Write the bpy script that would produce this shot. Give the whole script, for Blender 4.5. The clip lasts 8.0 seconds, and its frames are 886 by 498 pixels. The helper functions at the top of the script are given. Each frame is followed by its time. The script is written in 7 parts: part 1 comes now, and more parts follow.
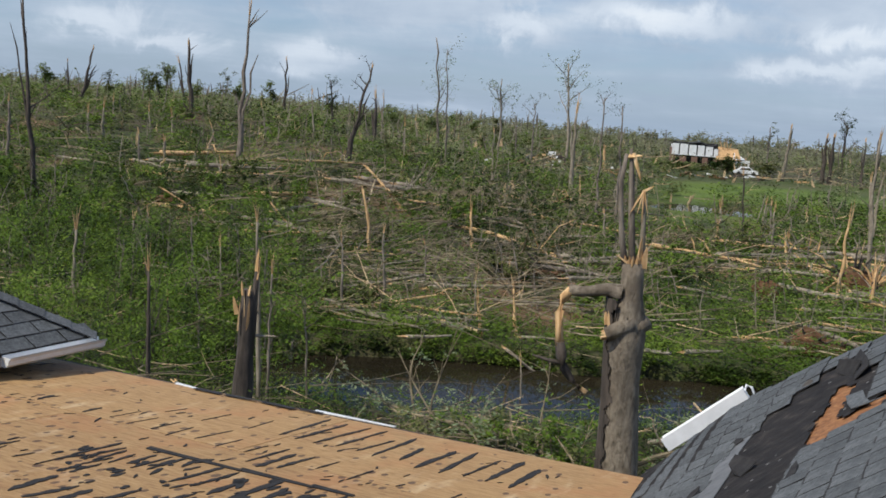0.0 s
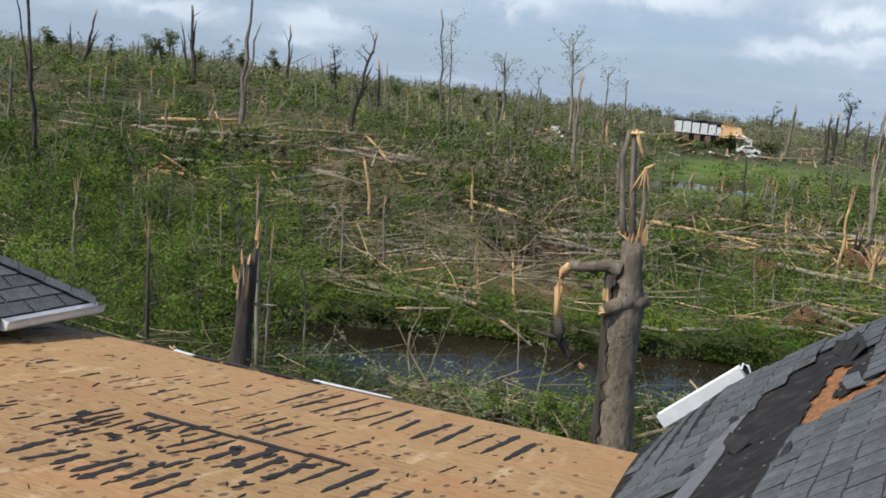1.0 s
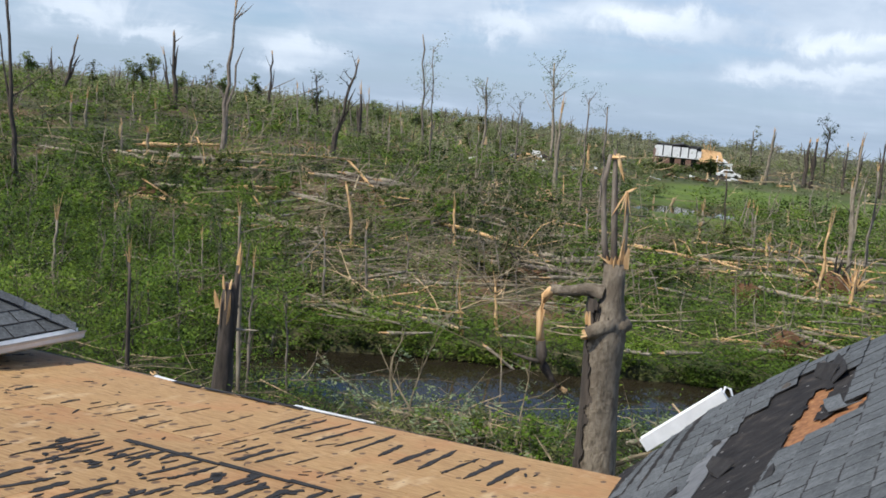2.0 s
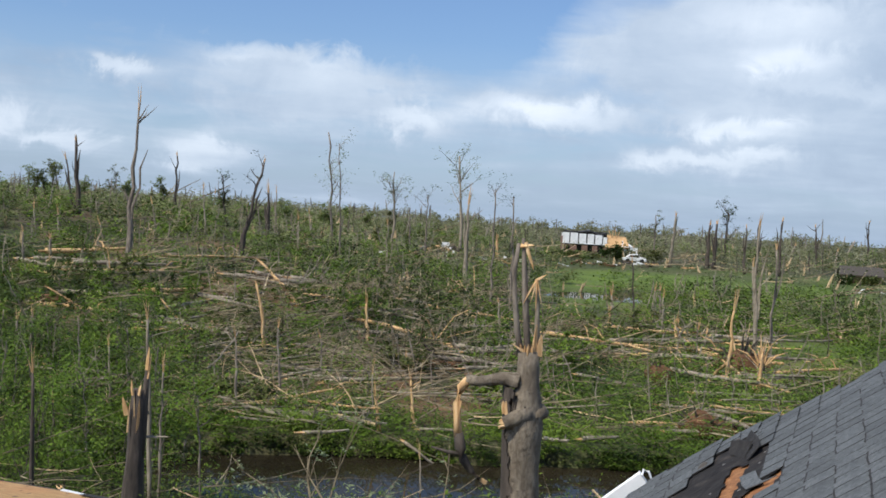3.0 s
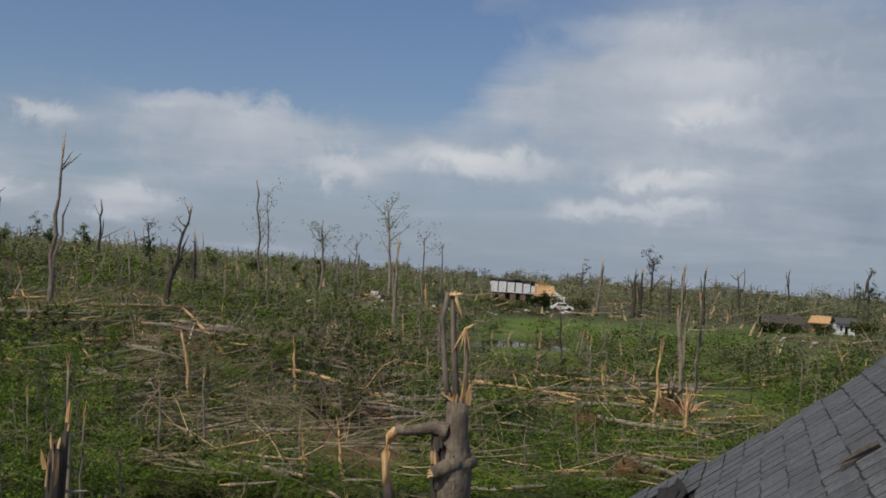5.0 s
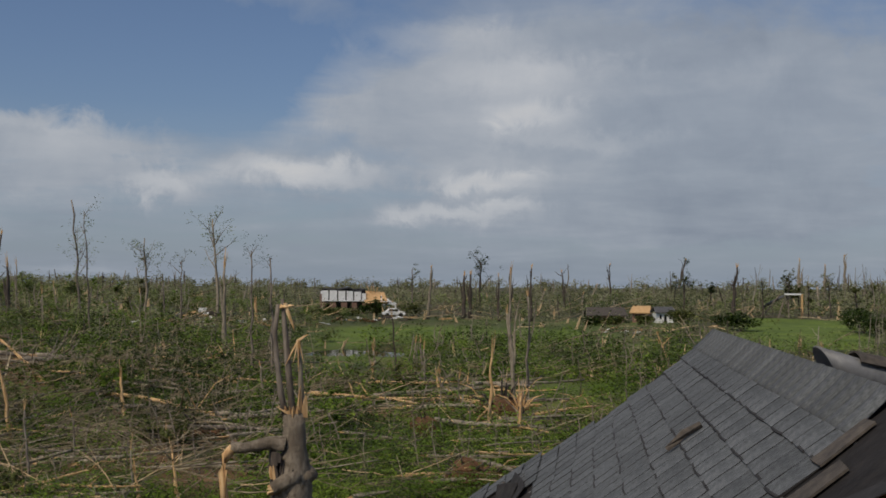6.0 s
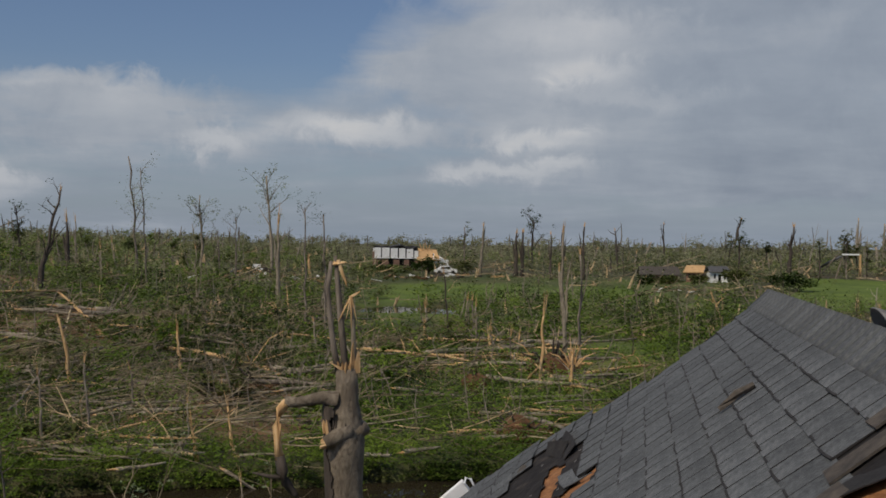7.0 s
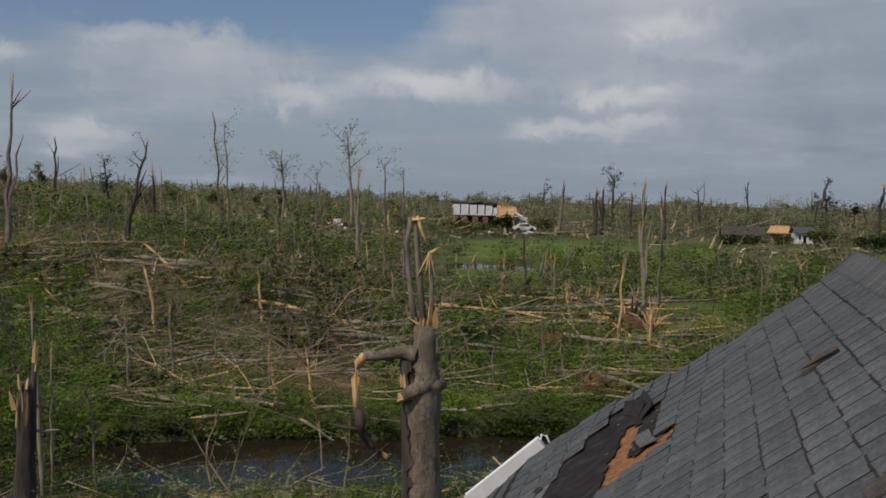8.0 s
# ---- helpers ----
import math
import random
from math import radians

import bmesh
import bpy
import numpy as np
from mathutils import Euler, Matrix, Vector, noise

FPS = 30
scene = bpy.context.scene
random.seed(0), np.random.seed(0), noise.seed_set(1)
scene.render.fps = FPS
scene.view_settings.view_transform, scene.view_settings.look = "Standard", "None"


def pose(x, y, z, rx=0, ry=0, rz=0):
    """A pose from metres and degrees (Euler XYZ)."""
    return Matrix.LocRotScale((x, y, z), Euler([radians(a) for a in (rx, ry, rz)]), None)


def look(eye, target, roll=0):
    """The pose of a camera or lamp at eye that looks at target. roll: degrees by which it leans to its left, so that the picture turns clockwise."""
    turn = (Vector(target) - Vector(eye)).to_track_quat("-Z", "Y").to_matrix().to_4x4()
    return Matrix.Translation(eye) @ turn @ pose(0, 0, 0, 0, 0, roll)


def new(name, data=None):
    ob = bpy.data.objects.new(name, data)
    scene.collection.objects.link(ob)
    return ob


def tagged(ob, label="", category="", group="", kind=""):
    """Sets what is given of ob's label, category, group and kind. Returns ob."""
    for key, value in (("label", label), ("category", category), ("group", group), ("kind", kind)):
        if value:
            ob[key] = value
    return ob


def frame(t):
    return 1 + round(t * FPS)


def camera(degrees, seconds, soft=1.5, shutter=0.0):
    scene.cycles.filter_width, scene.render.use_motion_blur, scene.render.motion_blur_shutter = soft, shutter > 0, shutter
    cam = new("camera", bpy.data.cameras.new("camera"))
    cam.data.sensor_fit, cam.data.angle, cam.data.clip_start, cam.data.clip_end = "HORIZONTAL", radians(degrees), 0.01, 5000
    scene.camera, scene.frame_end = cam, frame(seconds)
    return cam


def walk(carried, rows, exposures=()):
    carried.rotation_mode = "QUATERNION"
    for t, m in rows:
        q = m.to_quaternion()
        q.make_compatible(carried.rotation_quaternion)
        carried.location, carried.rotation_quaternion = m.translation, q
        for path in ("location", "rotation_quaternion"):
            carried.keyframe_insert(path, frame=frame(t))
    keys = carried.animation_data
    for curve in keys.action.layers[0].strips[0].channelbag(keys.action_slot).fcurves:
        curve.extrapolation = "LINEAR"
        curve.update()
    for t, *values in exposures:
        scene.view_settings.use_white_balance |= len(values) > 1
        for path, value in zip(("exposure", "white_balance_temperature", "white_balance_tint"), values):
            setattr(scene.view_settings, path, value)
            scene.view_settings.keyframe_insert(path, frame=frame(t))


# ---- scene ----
EYE_Z = 6.5          # metres above the pond
HEAD = 25.9          # the house's long axis, degrees right of y

# ---- camera and walk: one standing place, the camera turns ----
cam = camera(43.97, 8.0, soft=1.7)
PATH = [
    (0.0, -0.82, -6.64, -4.42), (0.2, -0.31, -5.80, -4.92), (0.5, -0.53, -5.60, -5.33), (0.8, -0.20, -6.65, -5.30), (1.0, -0.94, -8.06, -5.64),
    (1.2, -1.11, -7.54, -5.85), (2.3, -2.76, -5.88, -5.08), (2.5, -4.53, -3.24, -4.02), (2.7, -5.55, -2.60, -3.94), (3.0, -5.95, -1.49, -3.53),
    (3.5, -6.95, -1.21, -3.55), (4.0, -8.82, 0.91, -3.97), (4.2, -9.02, 0.87, -3.90), (5.3, -10.21, 1.37, -3.22), (5.5, -11.67, 1.28, -2.63), (5.7, -14.56, 1.53, -1.90),
    (6.0, -18.41, 1.98, -0.33), (6.3, -20.36, 1.80, -0.20), (6.5, -20.30, 0.46, -0.07), (6.7, -17.90, 0.12, -0.55), (7.0, -15.70, -0.25, -0.70), (7.3, -14.03, -0.56, -0.80),
    (7.5, -13.01, -0.79, -1.22), (7.8, -12.32, -1.91, -1.38), (8.0, -11.63, -2.58, -1.36),
]
EXPOSURES = [(0.0, 0.02, 6350, 8), (0.5, 0.15, 6250, 8), (1.2, 0.12, 6350, 8), (2.5, 0.38, 6250, 8), (3.0, 0.2, 6250, 8), (3.5, 0.02, 6300, 8), (4.2, -0.2, 6600, 9), (5.5, -0.57, 6850, 11), (6.5, -0.68, 6950, 11), (8.0, -0.64, 6900, 11)]
walk(cam, [(t, pose(0, 0, EYE_Z, 90 + p, 0, y) @ pose(0, 0, 0, 0, 0, -r)) for t, y, p, r in PATH], EXPOSURES)

# ---- sun and sky ----
SUN_AZ, SUN_EL = 236.0, 51.0
sun_data = bpy.data.lights.new("sun", "SUN")
sun_data.energy, sun_data.angle, sun_data.color = 3.7, radians(0.6), (1.0, 0.92, 0.78)
sun = new("sun", sun_data)
_s = Vector((math.sin(radians(SUN_AZ)) * math.cos(radians(SUN_EL)), math.cos(radians(SUN_AZ)) * math.cos(radians(SUN_EL)), math.sin(radians(SUN_EL))))
sun.matrix_world = look(_s * 100, (0, 0, 0))


class Net:
    """Short way to write a node tree."""

    def __init__(self, tree):
        self.tree = tree
        tree.nodes.clear()

    def add(self, kind, values=()):
        n = self.tree.nodes.new(kind)
        return self.wire(n, values)

    def wire(self, n, values):
        for slot, value in dict(values).items():
            if isinstance(value, bpy.types.NodeSocket):
                self.tree.links.new(value, n.inputs[slot])
            else:
                n.inputs[slot].default_value = value
        return n

    def math(self, op, a, b=0.0, c=0.0, clamp=False):
        n = self.add("ShaderNodeMath", {0: a, 1: b, 2: c})
        n.operation, n.use_clamp = op, clamp
        return n.outputs[0]

    def mottle(self, vector, scale, detail=4.0, rough=0.55, distort=0.0):
        return self.add("ShaderNodeTexNoise", {"Vector": vector, "Scale": scale, "Detail": detail, "Roughness": rough, "Distortion": distort}).outputs["Fac"]

    def ramp(self, fac, stops):
        n = self.add("ShaderNodeValToRGB", {"Fac": fac})
        e = n.color_ramp.elements
        while len(e) < len(stops):
            e.new(0.5)
        for el, (pos, col) in zip(e, stops):
            el.position, el.color = pos, (*col, 1.0) if len(col) == 3 else col
        return n.outputs["Color"]

    def mix(self, fac, a, b, blend="MIX"):
        n = self.add("ShaderNodeMix")
        n.data_type, n.blend_type = "RGBA", blend
        for slot, value in ((0, fac), (6, a), (7, b)):
            if isinstance(value, bpy.types.NodeSocket):
                self.tree.links.new(value, n.inputs[slot])
            else:
                n.inputs[slot].default_value = (*value, 1.0) if isinstance(value, tuple) and len(value) == 3 else value
        return n.outputs[2]


def sky_world():
    world = bpy.data.worlds.new("world")
    scene.world = world
    world.use_nodes = True
    t = Net(world.node_tree)
    sky = t.add("ShaderNodeTexSky")
    sky.sky_type, sky.sun_disc, sky.sun_elevation, sky.sun_rotation = "NISHITA", False, radians(SUN_EL), radians(SUN_AZ)
    sky.altitude, sky.air_density, sky.dust_density, sky.ozone_density = 100.0, 1.0, 1.5, 1.0
    way = t.add("ShaderNodeTexCoord").outputs["Generated"]
    xyz = t.add("ShaderNodeSeparateXYZ", {0: way})
    up = t.math("MAXIMUM", xyz.outputs["Z"], 0.0)
    # clouds lie in a flat deck: directions spread out towards the horizon
    lift = t.math("ADD", up, 0.10)
    u = t.math("DIVIDE", xyz.outputs["X"], lift)
    v = t.math("DIVIDE", xyz.outputs["Y"], lift)
    deck = t.add("ShaderNodeCombineXYZ", {"X": u, "Y": v, "Z": 0.37}).outputs[0]
    broad = t.mottle(deck, 0.55, 3.0, 0.5, 0.3)
    fine = t.mottle(deck, 1.9, 7.0, 0.58, 0.4)
    cover = t.math("ADD", t.math("MULTIPLY", broad, 0.62), t.math("MULTIPLY", fine, 0.42))
    # the banks of cloud that stand out
    az = t.math("ARCTAN2", xyz.outputs["X"], xyz.outputs["Y"])
    wob = t.math("MULTIPLY", t.math("SUBTRACT", t.mottle(way, 22.0, 7.0, 0.64, 0.5), 0.5), 0.11)
    total = None
    bright = None
    for a, e, ra, re, s, white in CLOUDS:
        da = t.math("DIVIDE", t.math("ADD", t.math("SUBTRACT", az, radians(a)), wob), radians(ra))
        de = t.math("DIVIDE", t.math("ADD", t.math("SUBTRACT", xyz.outputs["Z"], math.sin(radians(e))), t.math("MULTIPLY", wob, 0.45)), radians(re))
        d = t.math("ADD", t.math("MULTIPLY", da, da), t.math("MULTIPLY", de, de))
        g = t.math("DIVIDE", 1.0, t.math("ADD", 1.0, t.math("POWER", d, 2.0)))
        total = t.math("MULTIPLY_ADD", g, s, total if total else 0.0)
        bright = t.math("MULTIPLY_ADD", g, white, bright if bright else 0.0)
    cover = t.math("ADD", cover, total)
    mask = t.add("ShaderNodeMapRange", {"Value": cover, "From Min": 0.46, "From Max": 0.72}).outputs[0]
    shade = t.math("ADD", t.math("ADD", t.math("MULTIPLY", t.mottle(deck, 1.1, 5.0, 0.55, 0.2), 0.5), t.math("MULTIPLY", t.mottle(way, 13.0, 7.0, 0.6, 0.5), 0.32)), bright)
    cloud = t.ramp(shade, [(0.22, (0.29, 0.36, 0.48)), (0.45, (0.44, 0.52, 0.64)), (0.75, (0.70, 0.76, 0.85)), (1.0, (0.95, 0.97, 1.0))])
    blue = t.mix(1.0, sky.outputs[0], (0.086, 0.098, 0.120), "MULTIPLY")
    haze = t.add("ShaderNodeMapRange", {"Value": up, "From Min": 0.0, "From Max": 0.16, "To Min": 0.75, "To Max": 0.0}).outputs[0]
    blue = t.mix(haze, blue, (0.40, 0.50, 0.66))
    both = t.mix(t.math("MULTIPLY", mask, 0.92), blue, cloud)
    bg = t.add("ShaderNodeBackground", {"Color": both, "Strength": 1.0})
    t.add("ShaderNodeOutputWorld", {"Surface": bg.outputs[0]})


# azimuth, height, half-widths (degrees), cover, whiteness
CLOUDS = [
    (-2.8, 6.5, 6.0, 1.9, 0.30, 0.10), (-3.0, 8.1, 4.4, 0.6, 0.10, 0.16), (10.9, 5.9, 3.8, 0.75, 0.35, 0.36),
    (20.5, 5.6, 2.5, 0.5, 0.30, 0.32), (19.0, 4.0, 3.8, 0.5, 0.30, 0.32), (23.1, 9.0, 1.9, 0.75, 0.22, 0.27),
    (3.8, 5.0, 1.6, 0.9, 0.28, 0.28), (-2.0, 12.0, 14.0, 2.4, -0.42, 0.0),
    (6.0, 9.4, 4.0, 1.0, -0.25, 0.0), (31.0, 9.5, 11.0, 4.5, 0.35, 0.02), (20.0, 9.0, 7.0, 3.0, 0.27, 0.09),
    (-11.3, 6.7, 1.6, 0.6, 0.30, 0.32), (-16.8, 3.6, 2.2, 0.9, 0.22, 0.24), (-12.8, 3.0, 1.8, 0.6, 0.20, 0.22),
    (-6.7, 2.7, 2.0, 0.8, 0.22, 0.22), (34.0, 4.2, 7.0, 1.8, 0.20, -0.06), (22.0, 11.0, 4.5, 1.0, 0.10, 0.16), (26.5, 7.6, 4.0, 0.5, 0.05, 0.11), (17.0, 12.8, 5.0, 0.8, 0.08, 0.10), (13.0, 10.0, 4.5, 2.0, 0.12, 0.08), (31.0, 12.5, 7.0, 1.2, 0.0, -0.10),
]
sky_world()


# ---- materials ----
def surface(name, stops, scale=4.0, detail=6.0, rough=0.85, bump=0.3, stretch=(1, 1, 1), second=None, by_object=0.0, by_island=0.0, metal=0.0, thin=0.0, bump_dist=0.02, gloss=0.5):
    """Two scales of mottled colour with fine relief, at real size."""
    m = bpy.data.materials.new(name)
    m.use_nodes = True
    t = Net(m.node_tree)
    coord = t.add("ShaderNodeTexCoord").outputs["Object"]
    spread = t.add("ShaderNodeMapping", {"Vector": coord, "Scale": stretch}).outputs[0]
    n1 = t.mottle(spread, scale, detail, 0.6, 0.2)
    col = t.ramp(n1, stops)
    n2 = t.mottle(spread, scale * 0.17, 4.0, 0.6)
    if second:
        col = t.mix(t.add("ShaderNodeMapRange", {"Value": n2, "From Min": 0.46, "From Max": 0.62}).outputs[0], col, second)
    tone = t.math("MULTIPLY_ADD", n2, 0.5, 0.75)
    if by_object:
        tone = t.math("MULTIPLY", tone, t.math("MULTIPLY_ADD", t.add("ShaderNodeObjectInfo").outputs["Random"], by_object, 1 - by_object / 2))
    if by_island:
        tone = t.math("MULTIPLY", tone, t.math("MULTIPLY_ADD", t.add("ShaderNodeNewGeometry").outputs["Random Per Island"], by_island, 1 - by_island / 2))
    grey = t.add("ShaderNodeCombineColor", {0: tone, 1: tone, 2: tone}).outputs[0]
    col = t.mix(1.0, col, grey, "MULTIPLY")
    bsdf = t.add("ShaderNodeBsdfPrincipled", {"Base Color": col, "Roughness": rough, "Metallic": metal, "Specular IOR Level": gloss})
    if bump:
        b = t.add("ShaderNodeBump", {"Height": t.mottle(spread, scale * 2.5, 5.0, 0.65), "Strength": bump, "Distance": bump_dist})
        t.tree.links.new(b.outputs[0], bsdf.inputs["Normal"])
    out = bsdf.outputs[0]
    if thin:
        leaf = t.add("ShaderNodeBsdfTranslucent", {"Color": col})
        out = t.add("ShaderNodeMixShader", {0: thin, 1: out, 2: leaf.outputs[0]}).outputs[0]
    t.add("ShaderNodeOutputMaterial", {"Surface": out})
    return m


BARK_GREY = surface("bark_grey", [(0.3, (0.07, 0.055, 0.042)), (0.5, (0.185, 0.15, 0.12)), (0.7, (0.33, 0.28, 0.225))], 9, stretch=(1, 1, 0.22), bump=0.6, by_object=0.35)
BARK_DARK = surface("bark_dark", [(0.3, (0.025, 0.02, 0.017)), (0.55, (0.075, 0.058, 0.046)), (0.75, (0.16, 0.125, 0.10))], 10, stretch=(1, 1, 0.2), bump=0.7, by_object=0.35)
BARK_PALE = surface("bark_pale", [(0.3, (0.14, 0.11, 0.078)), (0.55, (0.28, 0.235, 0.175)), (0.75, (0.42, 0.36, 0.28))], 9, stretch=(1, 1, 0.25), bump=0.4, by_object=0.35)
WOOD_RAW = surface("raw_wood", [(0.3, (0.36, 0.19, 0.08)), (0.5, (0.60, 0.37, 0.17)), (0.72, (0.78, 0.57, 0.33))], 14, stretch=(1, 1, 0.12), bump=0.5, by_object=0.3)
STICKS = surface("weathered_branches", [(0.3, (0.085, 0.066, 0.040)), (0.55, (0.245, 0.195, 0.120)), (0.75, (0.50, 0.415, 0.265))], 3, bump=0.0, by_island=0.9)
STICKS_PALE = surface("peeled_branches", [(0.3, (0.38, 0.25, 0.13)), (0.6, (0.60, 0.44, 0.26))], 3, bump=0.0, by_island=0.6)
LEAF_DARK = surface("leaves_dark", [(0.32, (0.014, 0.026, 0.005)), (0.52, (0.040, 0.066, 0.011)), (0.70, (0.095, 0.135, 0.026))], 0.35, rough=0.6, bump=0.0, by_island=0.3, thin=0.2, gloss=0.15)
LEAF_FRESH = surface("leaves_fresh", [(0.32, (0.050, 0.092, 0.010)), (0.52, (0.128, 0.200, 0.024)), (0.70, (0.235, 0.31, 0.052))], 0.4, rough=0.55, bump=0.0, by_island=0.3, thin=0.26, gloss=0.15)
LEAF_DULL = surface("leaves_wilted", [(0.32, (0.055, 0.065, 0.018)), (0.52, (0.115, 0.130, 0.038)), (0.70, (0.19, 0.19, 0.070))], 0.4, rough=0.65, bump=0.0, by_island=0.3, thin=0.22, gloss=0.15)
LEAF_PALE = surface("leaves_silvery", [(0.3, (0.14, 0.18, 0.09)), (0.7, (0.28, 0.32, 0.18))], 0.6, rough=0.55, bump=0.0, by_island=0.6, thin=0.3, gloss=0.15)
LEAF_MID = surface("leaves_hillside", [(0.32, (0.085, 0.125, 0.038)), (0.52, (0.215, 0.265, 0.092)), (0.70, (0.36, 0.39, 0.165))], 0.12, rough=0.65, bump=0.0, by_island=0.3, thin=0.42, gloss=0.15)
SOIL = surface("red_clay", [(0.3, (0.07, 0.033, 0.014)), (0.6, (0.15, 0.07, 0.03)), (0.8, (0.23, 0.12, 0.058))], 3, bump=0.6, bump_dist=0.1)
PAINT_WHITE = surface("white_paint", [(0.3, (0.70, 0.70, 0.69)), (0.7, (0.84, 0.84, 0.83))], 6, rough=0.4, bump=0.05)
BRICK = surface("brown_brick_far", [(0.3, (0.15, 0.085, 0.060)), (0.7, (0.26, 0.15, 0.11))], 5, bump=0.3)
# aerial haze is put into this leaf colour: paler and greyer with distance
LEAF_HAZED = surface("hazed_far_leaves", [(0.32, (0.13, 0.145, 0.075)), (0.52, (0.25, 0.255, 0.145)), (0.70, (0.37, 0.36, 0.225))], 0.05, rough=0.7, bump=0.0, by_island=0.3, thin=0.4, gloss=0.15)
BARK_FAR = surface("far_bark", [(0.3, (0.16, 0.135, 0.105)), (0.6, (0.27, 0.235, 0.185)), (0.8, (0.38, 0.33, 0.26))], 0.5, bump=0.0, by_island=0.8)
DARK_VOID = surface("dark_interior", [(0.3, (0.015, 0.014, 0.013)), (0.7, (0.035, 0.032, 0.03))], 2, bump=0)
DECKING = surface("bare_decking_far", [(0.3, (0.45, 0.26, 0.11)), (0.7, (0.62, 0.40, 0.20))], 3, bump=0.1)
SHINGLE_FAR = surface("far_shingles", [(0.3, (0.05, 0.05, 0.052)), (0.7, (0.11, 0.11, 0.115))], 4, bump=0.3)


def ground_material():
    m = bpy.data.materials.new("ground_cover")
    m.use_nodes = True
    t = Net(m.node_tree)
    c = t.add("ShaderNodeTexCoord").outputs["Object"]
    n1 = t.mottle(c, 0.9, 8.0, 0.62)
    n2 = t.mottle(c, 0.06, 5.0, 0.6, 0.4)
    n3 = t.mottle(c, 0.11, 4.0, 0.6)
    green = t.ramp(n1, [(0.3, (0.016, 0.020, 0.006)), (0.5, (0.042, 0.052, 0.013)), (0.7, (0.085, 0.098, 0.027))])
    litter = t.ramp(n1, [(0.3, (0.04, 0.028, 0.015)), (0.7, (0.125, 0.09, 0.05))])
    col = t.mix(t.add("ShaderNodeMapRange", {"Value": n2, "From Min": 0.42, "From Max": 0.62}).outputs[0], green, litter)
    clay = t.ramp(n1, [(0.3, (0.11, 0.058, 0.026)), (0.7, (0.21, 0.118, 0.055))])
    col = t.mix(t.add("ShaderNodeMapRange", {"Value": n3, "From Min": 0.64, "From Max": 0.70}).outputs[0], col, clay)
    bare = t.add("ShaderNodeAttribute")
    bare.attribute_name = "clay"
    col = t.mix(bare.outputs["Fac"], col, clay)
    # open grass in the low ground
    meadow = t.add("ShaderNodeAttribute")
    meadow.attribute_name = "meadow"
    meadow = meadow.outputs["Fac"]
    grass = t.ramp(t.mottle(c, 0.25, 6.0, 0.6), [(0.3, (0.058, 0.092, 0.008)), (0.6, (0.11, 0.165, 0.014)), (0.8, (0.17, 0.21, 0.028))])
    col = t.mix(meadow, col, grass)
    b = t.add("ShaderNodeBump", {"Height": n1, "Strength": 0.6, "Distance": 0.3})
    bsdf = t.add("ShaderNodeBsdfPrincipled", {"Base Color": col, "Roughness": 0.9, "Normal": b.outputs[0]})
    t.add("ShaderNodeOutputMaterial", {"Surface": bsdf.outputs[0]})
    return m


def water_material():
    m = bpy.data.materials.new("pond_water")
    m.use_nodes = True
    t = Net(m.node_tree)
    c = t.add("ShaderNodeTexCoord").outputs["Object"]
    b = t.add("ShaderNodeBump", {"Height": t.mottle(c, 2.2, 3.0, 0.5), "Strength": 0.02, "Distance": 0.04})
    col = t.ramp(t.mottle(c, 0.3, 4.0), [(0.35, (0.016, 0.013, 0.008)), (0.7, (0.030, 0.024, 0.014))])
    bsdf = t.add("ShaderNodeBsdfPrincipled", {"Base Color": col, "Roughness": 0.05, "IOR": 1.33, "Specular IOR Level": 0.12, "Normal": b.outputs[0]})
    t.add("ShaderNodeOutputMaterial", {"Surface": bsdf.outputs[0]})
    return m


GROUND, WATER = ground_material(), water_material()


# ---- the lie of the land ----
def ease(x, a, b):
    f = min(1.0, max(0.0, (x - a) / (b - a)))
    return f * f * (3 - 2 * f)


def pond_dip(x, y):
    """1 inside a pond, 0 outside."""
    a = math.atan2(y - 26.2, x - 2.6)
    w = 1 + 0.08 * math.sin(3 * a + 1) + 0.05 * math.sin(5 * a)
    d = math.hypot((x - 2.6) / 8.6, (y - 26.2) / 3.15) / w
    d2 = math.hypot((x - 23.0) / 7.5, (y - 104.0) / 6.0)
    return max(1 - ease(d, 0.86, 1.14), 1 - ease(d2, 0.85, 1.15))


def crest_drop(r, az):
    """The hill rounds off before its far end."""
    return 2.0 * (1 - ease(az, -14.0, 8.0)) * ease(r, 88, 150)


def ground_z(x, y):
    r, az = math.hypot(x, y), math.degrees(math.atan2(x, y))
    left = 1 - ease(az, -14.0, 15.0)
    z = 0.35 - crest_drop(r, az) + left * 7.3 * ease(r, 34, 150) + (1 - left) * 1.4 * ease(r, 125, 200) + 2.6 * ease(r, 180, 700)
    z += 1.3 * (1 - ease(r, 9, 21))
    z += 0.5 * (noise.noise((x * 0.06, y * 0.06, 1.7))) * ease(r, 25, 60) + 0.16 * noise.noise((x * 0.3, y * 0.3, 4.1)) * ease(r, 15, 30)
    d = pond_dip(x, y)
    return z * (1 - d) - 1.1 * d


def spot(az, r, up=0.0):
    x, y = r * math.sin(radians(az)), r * math.cos(radians(az))
    return Vector((x, y, ground_z(x, y) + up))


